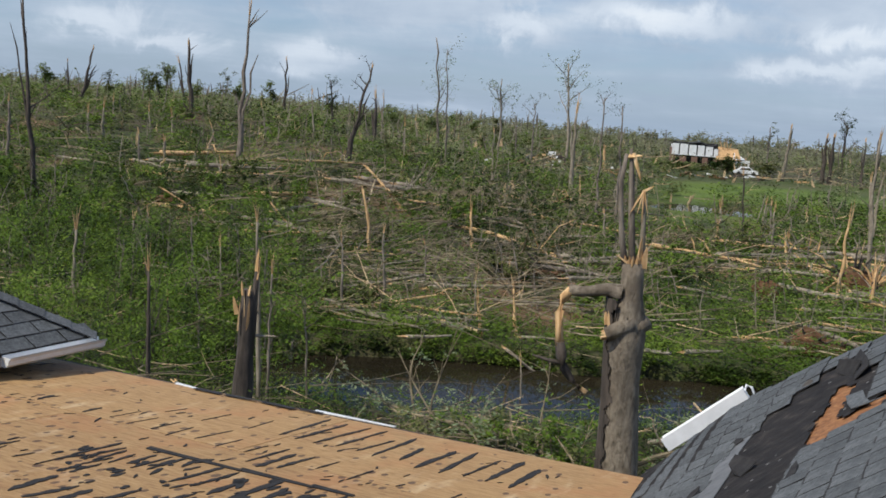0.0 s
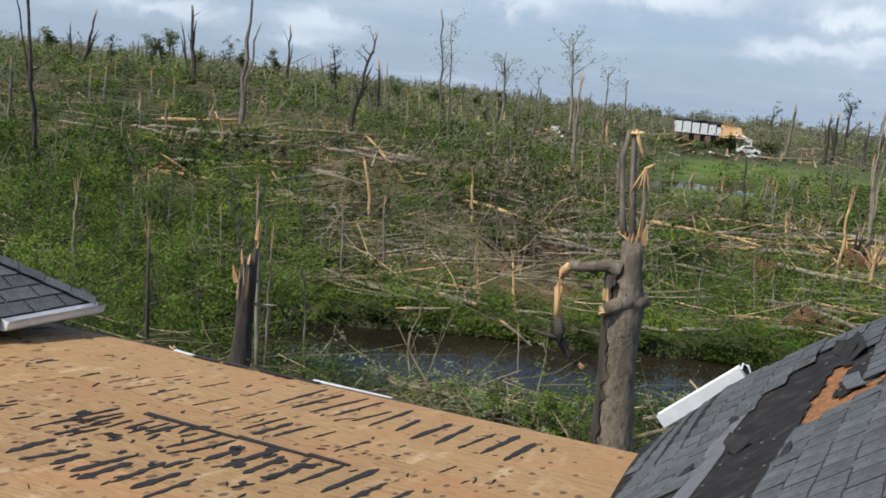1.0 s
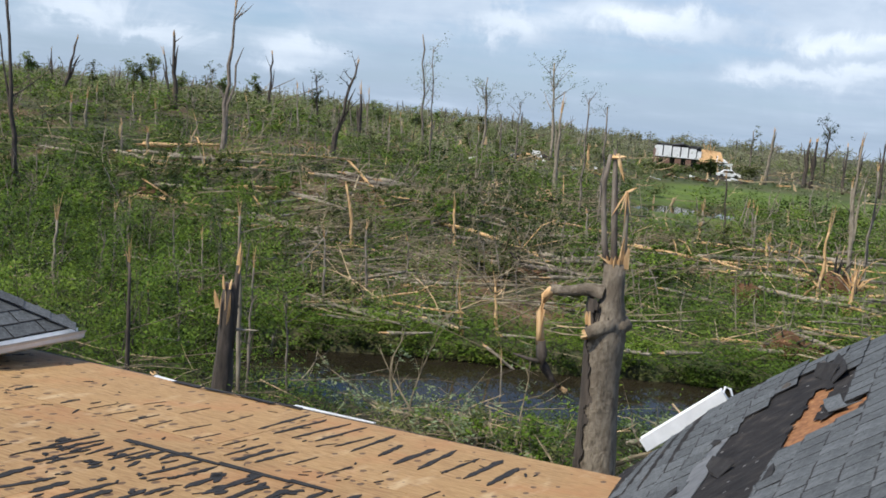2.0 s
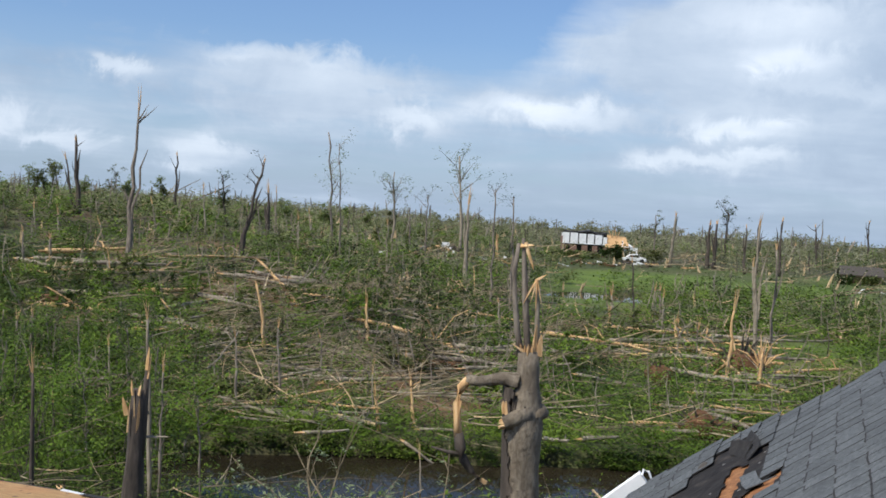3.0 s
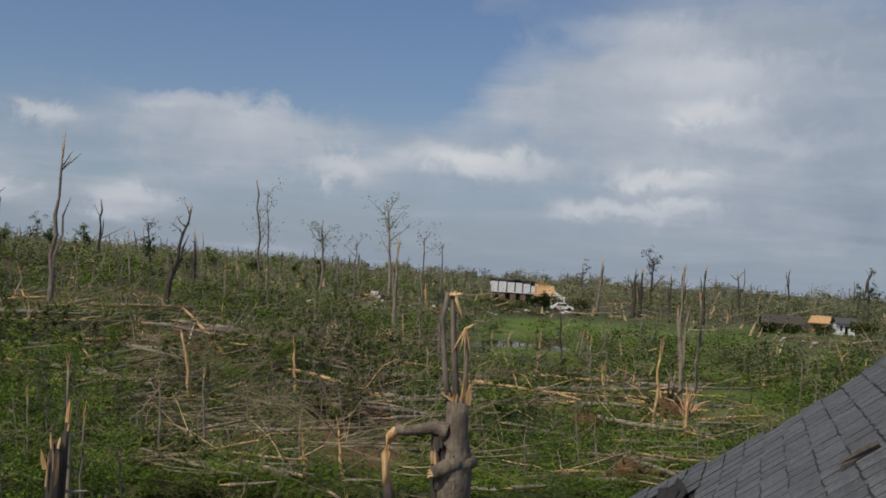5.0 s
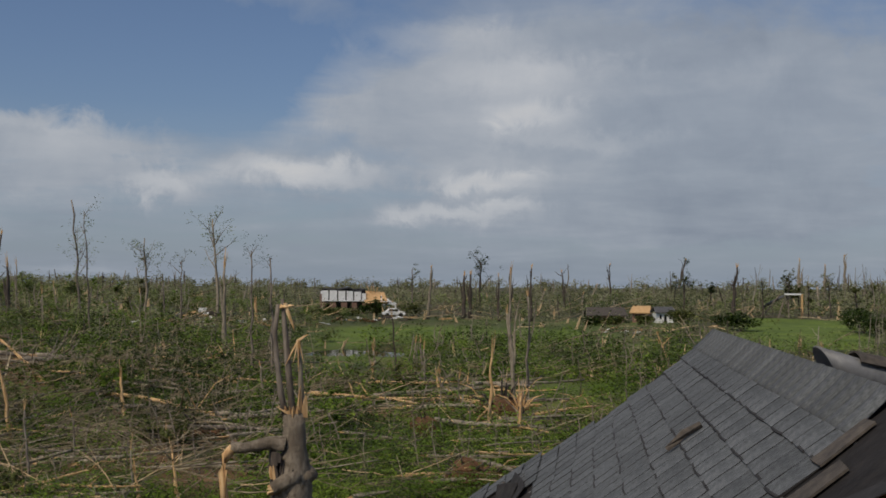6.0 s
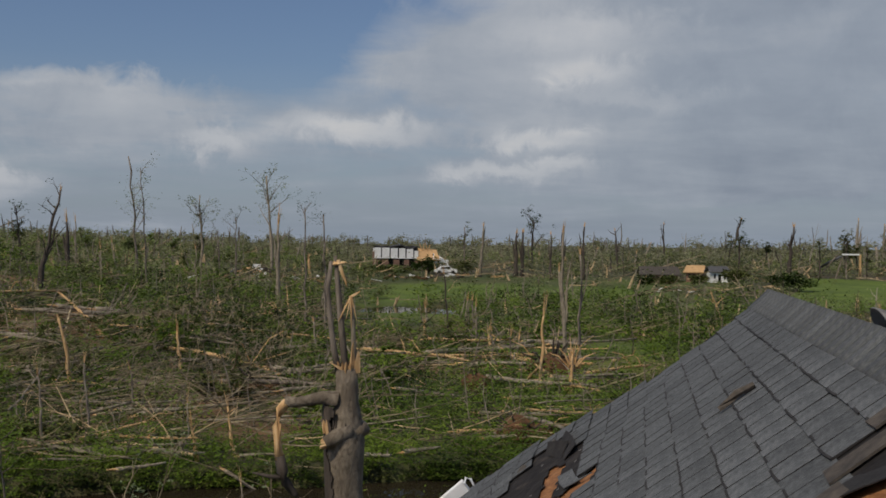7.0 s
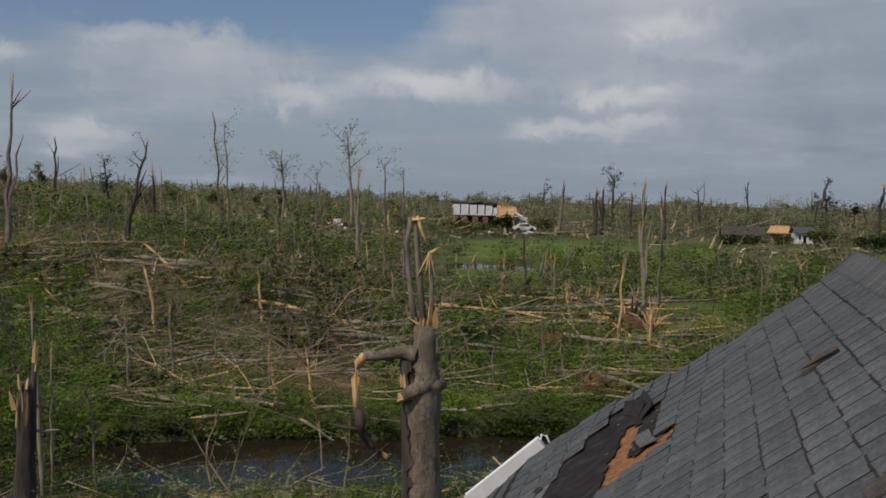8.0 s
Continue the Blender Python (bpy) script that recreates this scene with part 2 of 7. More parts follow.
# ---- mesh helpers ----
class Geo:
    """Gathers one mesh."""

    def __init__(self):
        self.v, self.f = [], []

    def tube(self, path, radii, sides=8, rough=0.0, seed=0, tip=False):
        """A bent, tapering round bar along path."""
        base = len(self.v)
        n = len(path)
        for i, (p, r) in enumerate(zip(path, radii)):
            p = Vector(p)
            along = (Vector(path[min(i + 1, n - 1)]) - Vector(path[max(i - 1, 0)])).normalized()
            side = along.orthogonal().normalized() if abs(along.z) < 0.95 else (Vector((1, 0, 0)) - along * along.x).normalized()
            other = along.cross(side)
            for k in range(sides):
                a = 2 * math.pi * k / sides
                w = 1 + (rough * noise.noise((math.cos(a) * 1.7 + seed, math.sin(a) * 1.7, i * 0.61 + seed)) if rough else 0)
                self.v.append(p + (side * math.cos(a) + other * math.sin(a)) * (r * w))
        for i in range(n - 1):
            for k in range(sides):
                a, b = base + i * sides + k, base + i * sides + (k + 1) % sides
                self.f.append((a, b, b + sides, a + sides))
        self.f.append(tuple(base + k for k in reversed(range(sides))))
        self.f.append(tuple(base + (n - 1) * sides + k for k in range(sides)))

    def slab(self, corners, thick, out=None):
        """A plate: its upper corners in turn, and its thickness downwards along its normal."""
        c = [Vector(p) for p in corners]
        nrm = out if out is not None else (c[1] - c[0]).cross(c[-1] - c[0]).normalized()
        b, k = len(self.v), len(c)
        self.v += c + [p - nrm * thick for p in c]
        self.f.append(tuple(range(b, b + k)))
        self.f.append(tuple(reversed(range(b + k, b + 2 * k))))
        for i in range(k):
            j = (i + 1) % k
            self.f.append((b + i, b + k + i, b + k + j, b + j))

    def box(self, centre, size, turn=0.0, tilt=0.0):
        m = Matrix.Translation(centre) @ Matrix.Rotation(radians(turn), 4, "Z") @ Matrix.Rotation(radians(tilt), 4, "Y")
        x, y, z = (s / 2 for s in size)
        b = len(self.v)
        self.v += [m @ Vector(p) for p in ((-x, -y, -z), (x, -y, -z), (x, y, -z), (-x, y, -z), (-x, -y, z), (x, -y, z), (x, y, z), (-x, y, z))]
        for q in ((3, 2, 1, 0), (4, 5, 6, 7), (0, 1, 5, 4), (1, 2, 6, 5), (2, 3, 7, 6), (3, 0, 4, 7)):
            self.f.append(tuple(b + i for i in q))

    def shard(self, p, direction, length, width, flat=0.45, lean=0.0, seed=0):
        """A long splinter that comes to a ragged point."""
        rnd = random.Random(seed)
        d = Vector(direction).normalized()
        side = d.orthogonal().normalized()
        side.rotate(Matrix.Rotation(rnd.uniform(0, 6.28), 3, d))
        other = d.cross(side)
        b = len(self.v)
        p = Vector(p)
        steps = ((0, 1.0), (0.45, 0.85), (0.8, 0.45), (1.0, 0.06))
        for f, w in steps:
            c = p + d * (length * f) + side * (lean * length * f * f) + other * (rnd.uniform(-0.1, 0.1) * width)
            for s, o in ((-1, -flat), (1, -flat), (1, flat), (-1, flat)):
                self.v.append(c + side * (s * width * w / 2) + other * (o * width * w / 2))
        for i in range(len(steps) - 1):
            for k in range(4):
                a, c2 = b + 4 * i + k, b + 4 * i + (k + 1) % 4
                self.f.append((a, c2, c2 + 4, a + 4))
        self.f.append((b + 3, b + 2, b + 1, b))
        self.f.append(tuple(b + 4 * (len(steps) - 1) + k for k in range(4)))

    def leaves(self, centre, radii, count, size, rnd, shell=0.35, droop=0.0):
        """Single leaves and sprays of them, scattered through a blob."""
        cx, cy, cz = centre
        for _ in range(count):
            a, h = rnd.uniform(0, 6.283), rnd.uniform(-1, 1)
            q = (shell + (1 - shell) * rnd.random()) * (1 + 0.25 * rnd.gauss(0, 1))
            w = math.sqrt(1 - h * h)
            px, py, pz = cx + radii[0] * q * w * math.cos(a), cy + radii[1] * q * w * math.sin(a), cz + radii[2] * q * h
            s = size * rnd.uniform(0.55, 1.4)
            t, e = rnd.uniform(0, 6.283), rnd.uniform(-0.6, 0.6)
            ux, uy, uz = math.cos(t) * math.cos(e) * s, math.sin(t) * math.cos(e) * s, math.sin(e) * s - droop * s
            t2 = t + 1.57 + rnd.uniform(-0.4, 0.4)
            e2 = rnd.uniform(-0.6, 0.6)
            vx, vy, vz = math.cos(t2) * math.cos(e2) * s * 0.42, math.sin(t2) * math.cos(e2) * s * 0.42, math.sin(e2) * s * 0.42
            b = len(self.v)
            self.v += [(px - ux, py - uy, pz - uz), (px + vx, py + vy, pz + vz), (px + ux, py + uy, pz + uz), (px - vx, py - vy, pz - vz)]
            self.f.append((b, b + 1, b + 2, b + 3))

    def made(self, name, material, parent=None, label="", smooth=False, at=None):
        me = bpy.data.meshes.new(name)
        o = Vector(at) if at is not None else Vector((0, 0, 0))
        arr = np.array([tuple(p) for p in self.v], dtype=np.float64) - np.array(o)
        me.from_pydata(arr.tolist(), [], self.f)
        me.materials.append(material)
        if smooth:
            me.polygons.foreach_set("use_smooth", [True] * len(me.polygons))
        ob = new(name, me)
        ob.location = o
        if parent is not None:
            ob.parent = parent
            ob.matrix_parent_inverse = Matrix.Identity(4)
            ob.location = o - parent.location if parent.type == "EMPTY" else o
        if label:
            ob["label"] = label
        return ob


def thing(name, at, label, category, group="", kind=""):
    e = new(name)
    e.location = at
    e.empty_display_size = 0.2
    return tagged(e, label, category, group, kind)


# ---- ground and water ----
def meadow_share(x, y):
    r, az = math.hypot(x, y), math.degrees(math.atan2(x, y))
    n = 0.5 + 0.5 * noise.noise((x * 0.035, y * 0.035, 9.0))
    low = ease(az, 9.5, 13.5) * (1 - ease(az, 27, 33)) * ease(r, 75, 95) * (1 - ease(r, 165, 185))
    field = ease(az, 32.5, 34.5) * (1 - ease(az, 38.5, 40.5)) * ease(r, 112, 125) * (1 - ease(r, 172, 190)) * 2.4
    near = ease(az, 19, 22) * (1 - ease(az, 26, 30)) * ease(r, 50, 56) * (1 - ease(r, 66, 74))
    return min(1.0, max(low * (0.15 + 0.85 * ease(n, 0.38, 0.62)), field * (0.35 + 1.1 * n), near * 0.8 * (0.35 + 1.1 * n)))


def clay_share(x, y):
    """Patches of soil laid bare between the fallen trees."""
    r = math.hypot(x, y)
    n = noise.noise((x * 0.11, y * 0.09, 21.0)) + 0.35 * noise.noise((x * 0.4, y * 0.4, 5.0))
    return ease(n, 0.22, 0.36) * ease(r, 31, 36) * (1 - ease(r, 90, 120))


def build_ground():
    rings = [0.0, 4, 7, 10, 12, 14, 16]
    while rings[-1] < 4200:
        rings.append(rings[-1] * (1.022 if rings[-1] < 60 else 1.04 if rings[-1] < 300 else 1.16))
    n = 360
    fine = [-34 + 86 * i / (n - 60) for i in range(n - 60)]
    rest = [52 + 274 * (i + 0.5) / 60 for i in range(60)]
    angles = fine + rest
    v = [(0, 0, ground_z(0.01, 0))]
    f = []
    for r in rings[1:]:
        for a in angles:
            v.append(tuple(spot(a, r)))
    for k in range(n):
        f.append((0, 1 + (k + 1) % n, 1 + k))
    for i in range(len(rings) - 2):
        for k in range(n):
            a, b = 1 + i * n + k, 1 + i * n + (k + 1) % n
            f.append((a, b, b + n, a + n))
    me = bpy.data.meshes.new("ground")
    me.from_pydata(v, [], f)
    me.materials.append(GROUND)
    me.attributes.new("meadow", "FLOAT", "POINT").data.foreach_set("value", [meadow_share(p[0], p[1]) for p in v])
    me.attributes.new("clay", "FLOAT", "POINT").data.foreach_set("value", [clay_share(p[0], p[1]) for p in v])
    me.polygons.foreach_set("use_smooth", [True] * len(me.polygons))
    return tagged(new("ground", me), "storm-swept ground of grass, leaf litter and red clay", "ground", kind="structure")


build_ground()


def build_pond(name, cx, cy, rx, ry, z, label):
    g = Geo()
    k = 64
    g.v = [(cx + rx * math.cos(6.2832 * i / k), cy + ry * math.sin(6.2832 * i / k), z) for i in range(k)]
    g.v.append((cx, cy, z))
    g.f = [(i, (i + 1) % k, k) for i in range(k)]
    tagged(g.made(name, WATER), label, "water", kind="structure")


build_pond("water", 2.6, 26.2, 10.6, 4.4, -0.02, "dark still pond water below the bank")
build_pond("water_far", 23.0, 104.0, 9.0, 7.2, -0.02, "small grey pond out in the low meadow")


# ---- the house underfoot: low bare deck, shingled gable, hip roof at the far corner ----
CH, SH = math.cos(radians(HEAD)), math.sin(radians(HEAD))
HOUSE_TURN = Matrix.Rotation(radians(-HEAD), 4, "Z")


def H(l, f, z):
    """House axes (across, along, height from the eye) to the world."""
    return Vector((l * CH + f * SH, -l * SH + f * CH, EYE_Z + z))


SHINGLE = surface("grey_shingles", [(0.3, (0.047, 0.052, 0.055)), (0.5, (0.087, 0.093, 0.097)), (0.72, (0.145, 0.153, 0.157))], 55, detail=5, rough=0.88, bump=0.5, by_object=0.38, bump_dist=0.003)
SHINGLE_FAR_END = surface("grey_shingles_joined", [(0.3, (0.047, 0.052, 0.055)), (0.5, (0.087, 0.093, 0.097)), (0.72, (0.145, 0.153, 0.157))], 55, detail=5, rough=0.88, bump=0.5, by_island=0.38, bump_dist=0.003)
SHINGLE_BACK = surface("torn_shingle_backs", [(0.3, (0.035, 0.03, 0.026)), (0.6, (0.085, 0.07, 0.056)), (0.8, (0.13, 0.11, 0.085))], 30, bump=0.4, by_object=0.3, bump_dist=0.004)
FELT = surface("black_roofing_felt", [(0.3, (0.011, 0.010, 0.010)), (0.55, (0.022, 0.020, 0.020)), (0.8, (0.045, 0.042, 0.04))], 18, rough=0.93, bump=0.4, bump_dist=0.004)
OSB = surface("orange_osb", [(0.3, (0.15, 0.055, 0.018)), (0.5, (0.27, 0.115, 0.04)), (0.72, (0.40, 0.20, 0.08))], 38, stretch=(1, 0.5, 1), bump=0.35, bump_dist=0.003)
METAL_WHITE = surface("white_gutter_metal", [(0.3, (0.66, 0.67, 0.68)), (0.7, (0.82, 0.83, 0.84))], 7, rough=0.35, bump=0.06)
METAL_GREY = surface("grey_flashing_metal", [(0.3, (0.10, 0.10, 0.102)), (0.7, (0.19, 0.19, 0.19))], 20, rough=0.55, bump=0.15, bump_dist=0.004)


def ply_material():
    m = bpy.data.materials.new("bare_plywood")
    m.use_nodes = True
    t = Net(m.node_tree)
    c = t.add("ShaderNodeTexCoord").outputs["Object"]
    grain = t.mottle(t.add("ShaderNodeMapping", {"Vector": c, "Scale": (9.0, 55.0, 20.0)}).outputs[0], 1.0, 6.0, 0.65, 0.5)
    col = t.ramp(grain, [(0.30, (0.22, 0.115, 0.046)), (0.5, (0.385, 0.230, 0.094)), (0.72, (0.50, 0.325, 0.150))])
    big = t.mottle(c, 1.3, 5.0, 0.62, 0.6)
    col = t.mix(t.add("ShaderNodeMapRange", {"Value": big, "From Min": 0.50, "From Max": 0.72, "To Max": 0.75}).outputs[0], col, (0.42, 0.19, 0.075))
    streak = t.mottle(t.add("ShaderNodeMapping", {"Vector": c, "Scale": (3.5, 0.9, 1.0)}).outputs[0], 2.2, 5.0, 0.6)
    col = t.mix(t.add("ShaderNodeMapRange", {"Value": streak, "From Min": 0.58, "From Max": 0.76, "To Max": 0.6}).outputs[0], col, (0.66, 0.50, 0.30))
    # nail heads and tar specks left in rows
    cell = t.add("ShaderNodeTexVoronoi", {"Vector": t.add("ShaderNodeMapping", {"Vector": c, "Scale": (11.0, 6.0, 1.0)}).outputs[0], "Scale": 1.0, "Randomness": 0.45})
    speck = t.math("LESS_THAN", cell.outputs["Distance"], t.math("MULTIPLY", t.mottle(c, 3.0, 2.0), 0.35))
    col = t.mix(t.math("MULTIPLY", speck, 0.85), col, (0.09, 0.05, 0.03))
    tone = t.math("MULTIPLY_ADD", t.add("ShaderNodeObjectInfo").outputs["Random"], 0.22, 0.89)
    col = t.mix(1.0, col, t.add("ShaderNodeCombineColor", {0: tone, 1: tone, 2: tone}).outputs[0], "MULTIPLY")
    b = t.add("ShaderNodeBump", {"Height": grain, "Strength": 0.35, "Distance": 0.002})
    bsdf = t.add("ShaderNodeBsdfPrincipled", {"Base Color": col, "Roughness": 0.72, "Normal": b.outputs[0]})
    t.add("ShaderNodeOutputMaterial", {"Surface": bsdf.outputs[0]})
    return m


def underlay_material():
    m = bpy.data.materials.new("nailed_felt")
    m.use_nodes = True
    t = Net(m.node_tree)
    c = t.add("ShaderNodeTexCoord").outputs["Object"]
    col = t.ramp(t.mottle(c, 9.0, 7.0, 0.65, 0.4), [(0.3, (0.010, 0.009, 0.009)), (0.55, (0.026, 0.023, 0.022)), (0.75, (0.07, 0.058, 0.05))])
    cell = t.add("ShaderNodeTexVoronoi", {"Vector": c, "Scale": 11.0, "Randomness": 0.9})
    nail = t.math("LESS_THAN", cell.outputs["Distance"], 0.10)
    col = t.mix(t.math("MULTIPLY", nail, 0.7), col, (0.33, 0.32, 0.31))
    b = t.add("ShaderNodeBump", {"Height": t.mottle(c, 7.0, 5.0, 0.6), "Strength": 0.7, "Distance": 0.02})
    bsdf = t.add("ShaderNodeBsdfPrincipled", {"Base Color": col, "Roughness": 0.9, "Specular IOR Level": 0.25, "Normal": b.outputs[0]})
    t.add("ShaderNodeOutputMaterial", {"Surface": bsdf.outputs[0]})
    return m


PLY, UNDERLAY = ply_material(), underlay_material()
DECK_F, DECK_Z, DECK_M = 6.2, -2.03, 0.08      # eave line of the low deck, and its fall
RIDGE_L, RIDGE_Z, PITCH = 0.75, -0.275, 0.79    # gable ridge and its slope
RAKE_F = 6.74


def deck_z(f):
    return DECK_Z + DECK_M * (DECK_F - f)


def eave_f(l):
    """The eave runs a little out of square."""
    return DECK_F + 0.062 * max(0.0, l + 4.6)


def gable_z(l):
    return RIDGE_Z - PITCH * abs(RIDGE_L - l)


def valley_l(f):
    return RIDGE_L - (RIDGE_Z - deck_z(f)) / PITCH


house = thing("house", H(-2, 3, -6.0), "storm-damaged house with torn shingles and a bare plywood roof deck", "house")


def build_house_body():
    g = Geo()
    for a, b, c, d in ((-8.2, -1.75, -4.2, 5.75), (-1.7, 3.2, -4.2, 6.2)):
        for l0, l1, f0, f1 in ((a, b, d - 0.2, d), (a, b, c, c + 0.2), (a, a + 0.2, c + 0.2, d - 0.2), (b - 0.2, b, c + 0.2, d - 0.2)):
            top = -2.35
            lo = -6.4
            q = [H(l0, f0, top), H(l1, f0, top), H(l1, f1, top), H(l0, f1, top)]
            g.slab(q, top - lo, Vector((0, 0, 1)))
    g.made("wall", BRICK, house, "red brick wall")


build_house_body()


def build_deck():
    base = Geo()
    base.slab([H(-8.5, -4.4, deck_z(-4.4) - 0.018), H(valley_l(-4.4), -4.4, deck_z(-4.4) - 0.018), H(valley_l(DECK_F), DECK_F, DECK_Z - 0.018), H(-8.5, DECK_F, DECK_Z - 0.018)], 0.14, Vector((0, 0, 1)))
    roof = base.made("deck_roof", DARK_VOID, house, "low roof stripped to its plywood deck")
    # sheets of plywood, 4 by 8 feet, laid across, joints staggered
    row = 0
    f1 = DECK_F
    while f1 > -4.2:
        f0 = max(-4.35, f1 - 1.216)
        l = -8.4 + (1.22 if row % 2 else 0.0)
        if row % 2:
            sheets = [(-8.4, -7.184)]
        else:
            sheets = []
        while l < -0.4:
            sheets.append((l, l + 2.436))
            l += 2.44
        for a, b in sheets:
            va, vb = valley_l(f0) + 0.0, valley_l(f1) + 0.0
            if a > max(va, vb):
                continue
            b0, b1 = min(b, va), min(b, vb)
            g = Geo()
            up = random.uniform(0.0, 0.003)
            e0, e1 = (eave_f(a), eave_f(max(b1, a))) if row == 0 else (f1, f1)
            g.slab([H(a, f0, deck_z(f0) + up), H(max(b0, a), f0, deck_z(f0) + up), H(max(b1, a), e1, deck_z(e1) + up), H(a, e0, deck_z(e0) + up)], 0.014, Vector((0, 0, 1)))
            o = g.made("plywood_sheet", PLY, roof)
            m = Matrix.Translation(H(a, f0, 0)) @ HOUSE_TURN
            o.data.transform(m.inverted())
            o.matrix_local = m
        f1 -= 1.22
        row += 1
    # white metal drip edge, only stretches of it left, and the dark edge of the boards
    for a, b in ((-3.80, -3.20), (-4.95, -4.72)):
        g = Geo()
        g.slab([H(a, eave_f(a) + 0.010, DECK_Z + 0.010), H(b, eave_f(b) + 0.010, DECK_Z + 0.006), H(b, eave_f(b) + 0.040, DECK_Z + 0.002), H(a, eave_f(a) + 0.040, DECK_Z + 0.012)], 0.006, Vector((0, 0, 1)))
        g.made("drip_edge", METAL_WHITE, roof, "bent white metal drip edge")
    g = Geo()
    g.slab([H(-8.4, 6.205, DECK_Z - 0.02), H(-4.6, 6.205, DECK_Z - 0.02), H(-1.5, eave_f(-1.5) + 0.005, DECK_Z - 0.03), H(-1.5, eave_f(-1.5) + 0.005, DECK_Z - 0.2), H(-4.6, 6.205, DECK_Z - 0.2), H(-8.4, 6.205, DECK_Z - 0.2)], 0.03, Vector((-SH, -CH, 0)))
    g.made("fascia", BARK_DARK, roof, "dark weathered fascia board")
    g = Geo()
    rnd = random.Random(5)
    l = -4.75
    while l < -3.85:
        w = rnd.uniform(0.10, 0.3)
        g.slab([H(l, eave_f(l) - rnd.uniform(0.01, .05), DECK_Z + 0.018), H(l + w, eave_f(l) - rnd.uniform(0.01, .05), DECK_Z + 0.018), H(l + w, eave_f(l) + 0.014, DECK_Z + 0.012), H(l, eave_f(l) + 0.014, DECK_Z + 0.012)], 0.004, Vector((0, 0, 1)))
        l += w * rnd.uniform(1.0, 1.2)
    g.made("felt_edge", FELT, roof, "ragged black felt along the eave")
    # strips of felt that stayed under the nails
    specks = Geo()
    rnd = random.Random(11)

    def strip(l, f, ln, w, single=True):
        g = Geo() if single else specks
        k = 9 if single else 4
        lean = rnd.gauss(0, 0.02)
        top, low = [], []
        for i in range(k + 1):
            q = i / k
            ww = w * (0.25 if i in (0, k) else 1.0) * rnd.uniform(0.45, 1.1)
            x = l + lean * q + rnd.uniform(-.10, .10) * w
            top.append((x + ww / 2, f + ln * q))
            low.append((x - ww / 2, f + ln * q))
        n0 = len(g.v)
        for up in (0.0055, 0.0025):
            for a, b in zip(low, top):
                g.v += [H(a[0], a[1], deck_z(a[1]) + up), H(b[0], b[1], deck_z(b[1]) + up)]
        m = 2 * (k + 1)
        for i in range(k):
            a = n0 + 2 * i
            g.f += [(a, a + 1, a + 3, a + 2), (a + m, a + m + 2, a + m + 3, a + m + 1), (a, a + 2, a + m + 2, a + m), (a + 1, a + m + 1, a + m + 3, a + 3)]
        for a in (n0, n0 + 2 * k):
            g.f.append((a, a + m, a + m + 1, a + 1))
        if single:
            g.made("felt_strip", FELT, roof)

    # the row along the eave, then shorter rows up the roof, then the torn bed along a sheet joint
    for f, l0, l1, gap, ln, w, keep in ((5.50, -3.58, -1.95, 0.142, 0.62, 0.052, 0.97), (4.80, -3.34, -3.15, 0.09, 0.50, 0.055, 1.0), (4.2, -3.36, -2.10, 0.135, 0.52, 0.06, 0.95), (3.55, -3.75, -2.80, 0.12, 0.40, 0.075, 0.95),
                                        (4.28, -4.02, -3.50, 0.075, 0.36, 0.045, 1.0), (5.02, -5.10, -4.60, 0.36, 0.26, 0.055, 1.0), (5.0, -4.5, -3.4, 0.17, 0.34, 0.018, 0.8), (4.95, -3.0, -2.2, 0.26, 0.30, 0.022, 0.8), (5.45, -4.4, -3.7, 0.3, 0.3, 0.016, 0.8), (4.0, -4.6, -3.6, 0.2, 0.22, 0.03, 0.8)):
        l = l0
        while l < l1:
            if rnd.random() < keep:
                strip(l, f + rnd.uniform(-0.05, 0.05), ln * rnd.uniform(0.62, 1.1), w * rnd.uniform(0.4, 0.85))
            l += gap * rnd.uniform(0.85, 1.15)
    for _ in range(170):
        strip(rnd.uniform(-6, -1.8), rnd.uniform(3.2, 6.0), rnd.uniform(0.02, 0.10), rnd.uniform(0.008, 0.022), False)
    for _ in range(60):
        strip(rnd.uniform(-4.1, -2.7), rnd.uniform(3.9, 4.6), rnd.uniform(0.04, 0.16), rnd.uniform(0.02, 0.05), False)
    tagged(specks.made("felt_litter", FELT, roof, "torn strips of black roofing felt"), kind="stuff")
    g = Geo()
    for l, f, ln in ((-3.86, 4.62, 0.62), (-3.26, 4.64, 0.45), (-2.83, 4.66, 0.25)):
        g.slab([H(l, f, deck_z(f) + 0.008), H(l + ln, f + 0.01, deck_z(f) + 0.008), H(l + ln, f + 0.035, deck_z(f) + 0.008), H(l, f + 0.045, deck_z(f) + 0.008)], 0.005, Vector((0, 0, 1)))
    g.made("seam_felt", FELT, roof, "black felt caught along a sheet joint")


build_deck()


def inside(poly, x, y):
    hit = False
    for (x0, y0), (x1, y1) in zip(poly, poly[1:] + poly[:1]):
        if (y0 > y) != (y1 > y) and x < (x1 - x0) * (y - y0) / (y1 - y0) + x0:
            hit = not hit
    return hit


# where the wind took the shingles: bare felt, and a hole through to the board
TORN = [(-0.38, 6.45), (-0.59, 6.24), (-0.76, 5.86), (-0.90, 5.55), (-0.98, 4.47), (-0.95, 3.7), (-0.52, 3.5), (-0.46, 4.23), (-0.44, 4.74), (-0.33, 4.7), (-0.21, 4.9), (-0.26, 5.35), (-0.33, 5.75)]
BARE = [(-0.46, 5.80), (-0.50, 4.95), (-0.44, 4.70), (-0.36, 4.74), (-0.20, 4.86), (-0.19, 5.14), (-0.36, 5.02), (-0.40, 5.10), (-0.37, 5.70)]
FALL = math.hypot(1, PITCH)


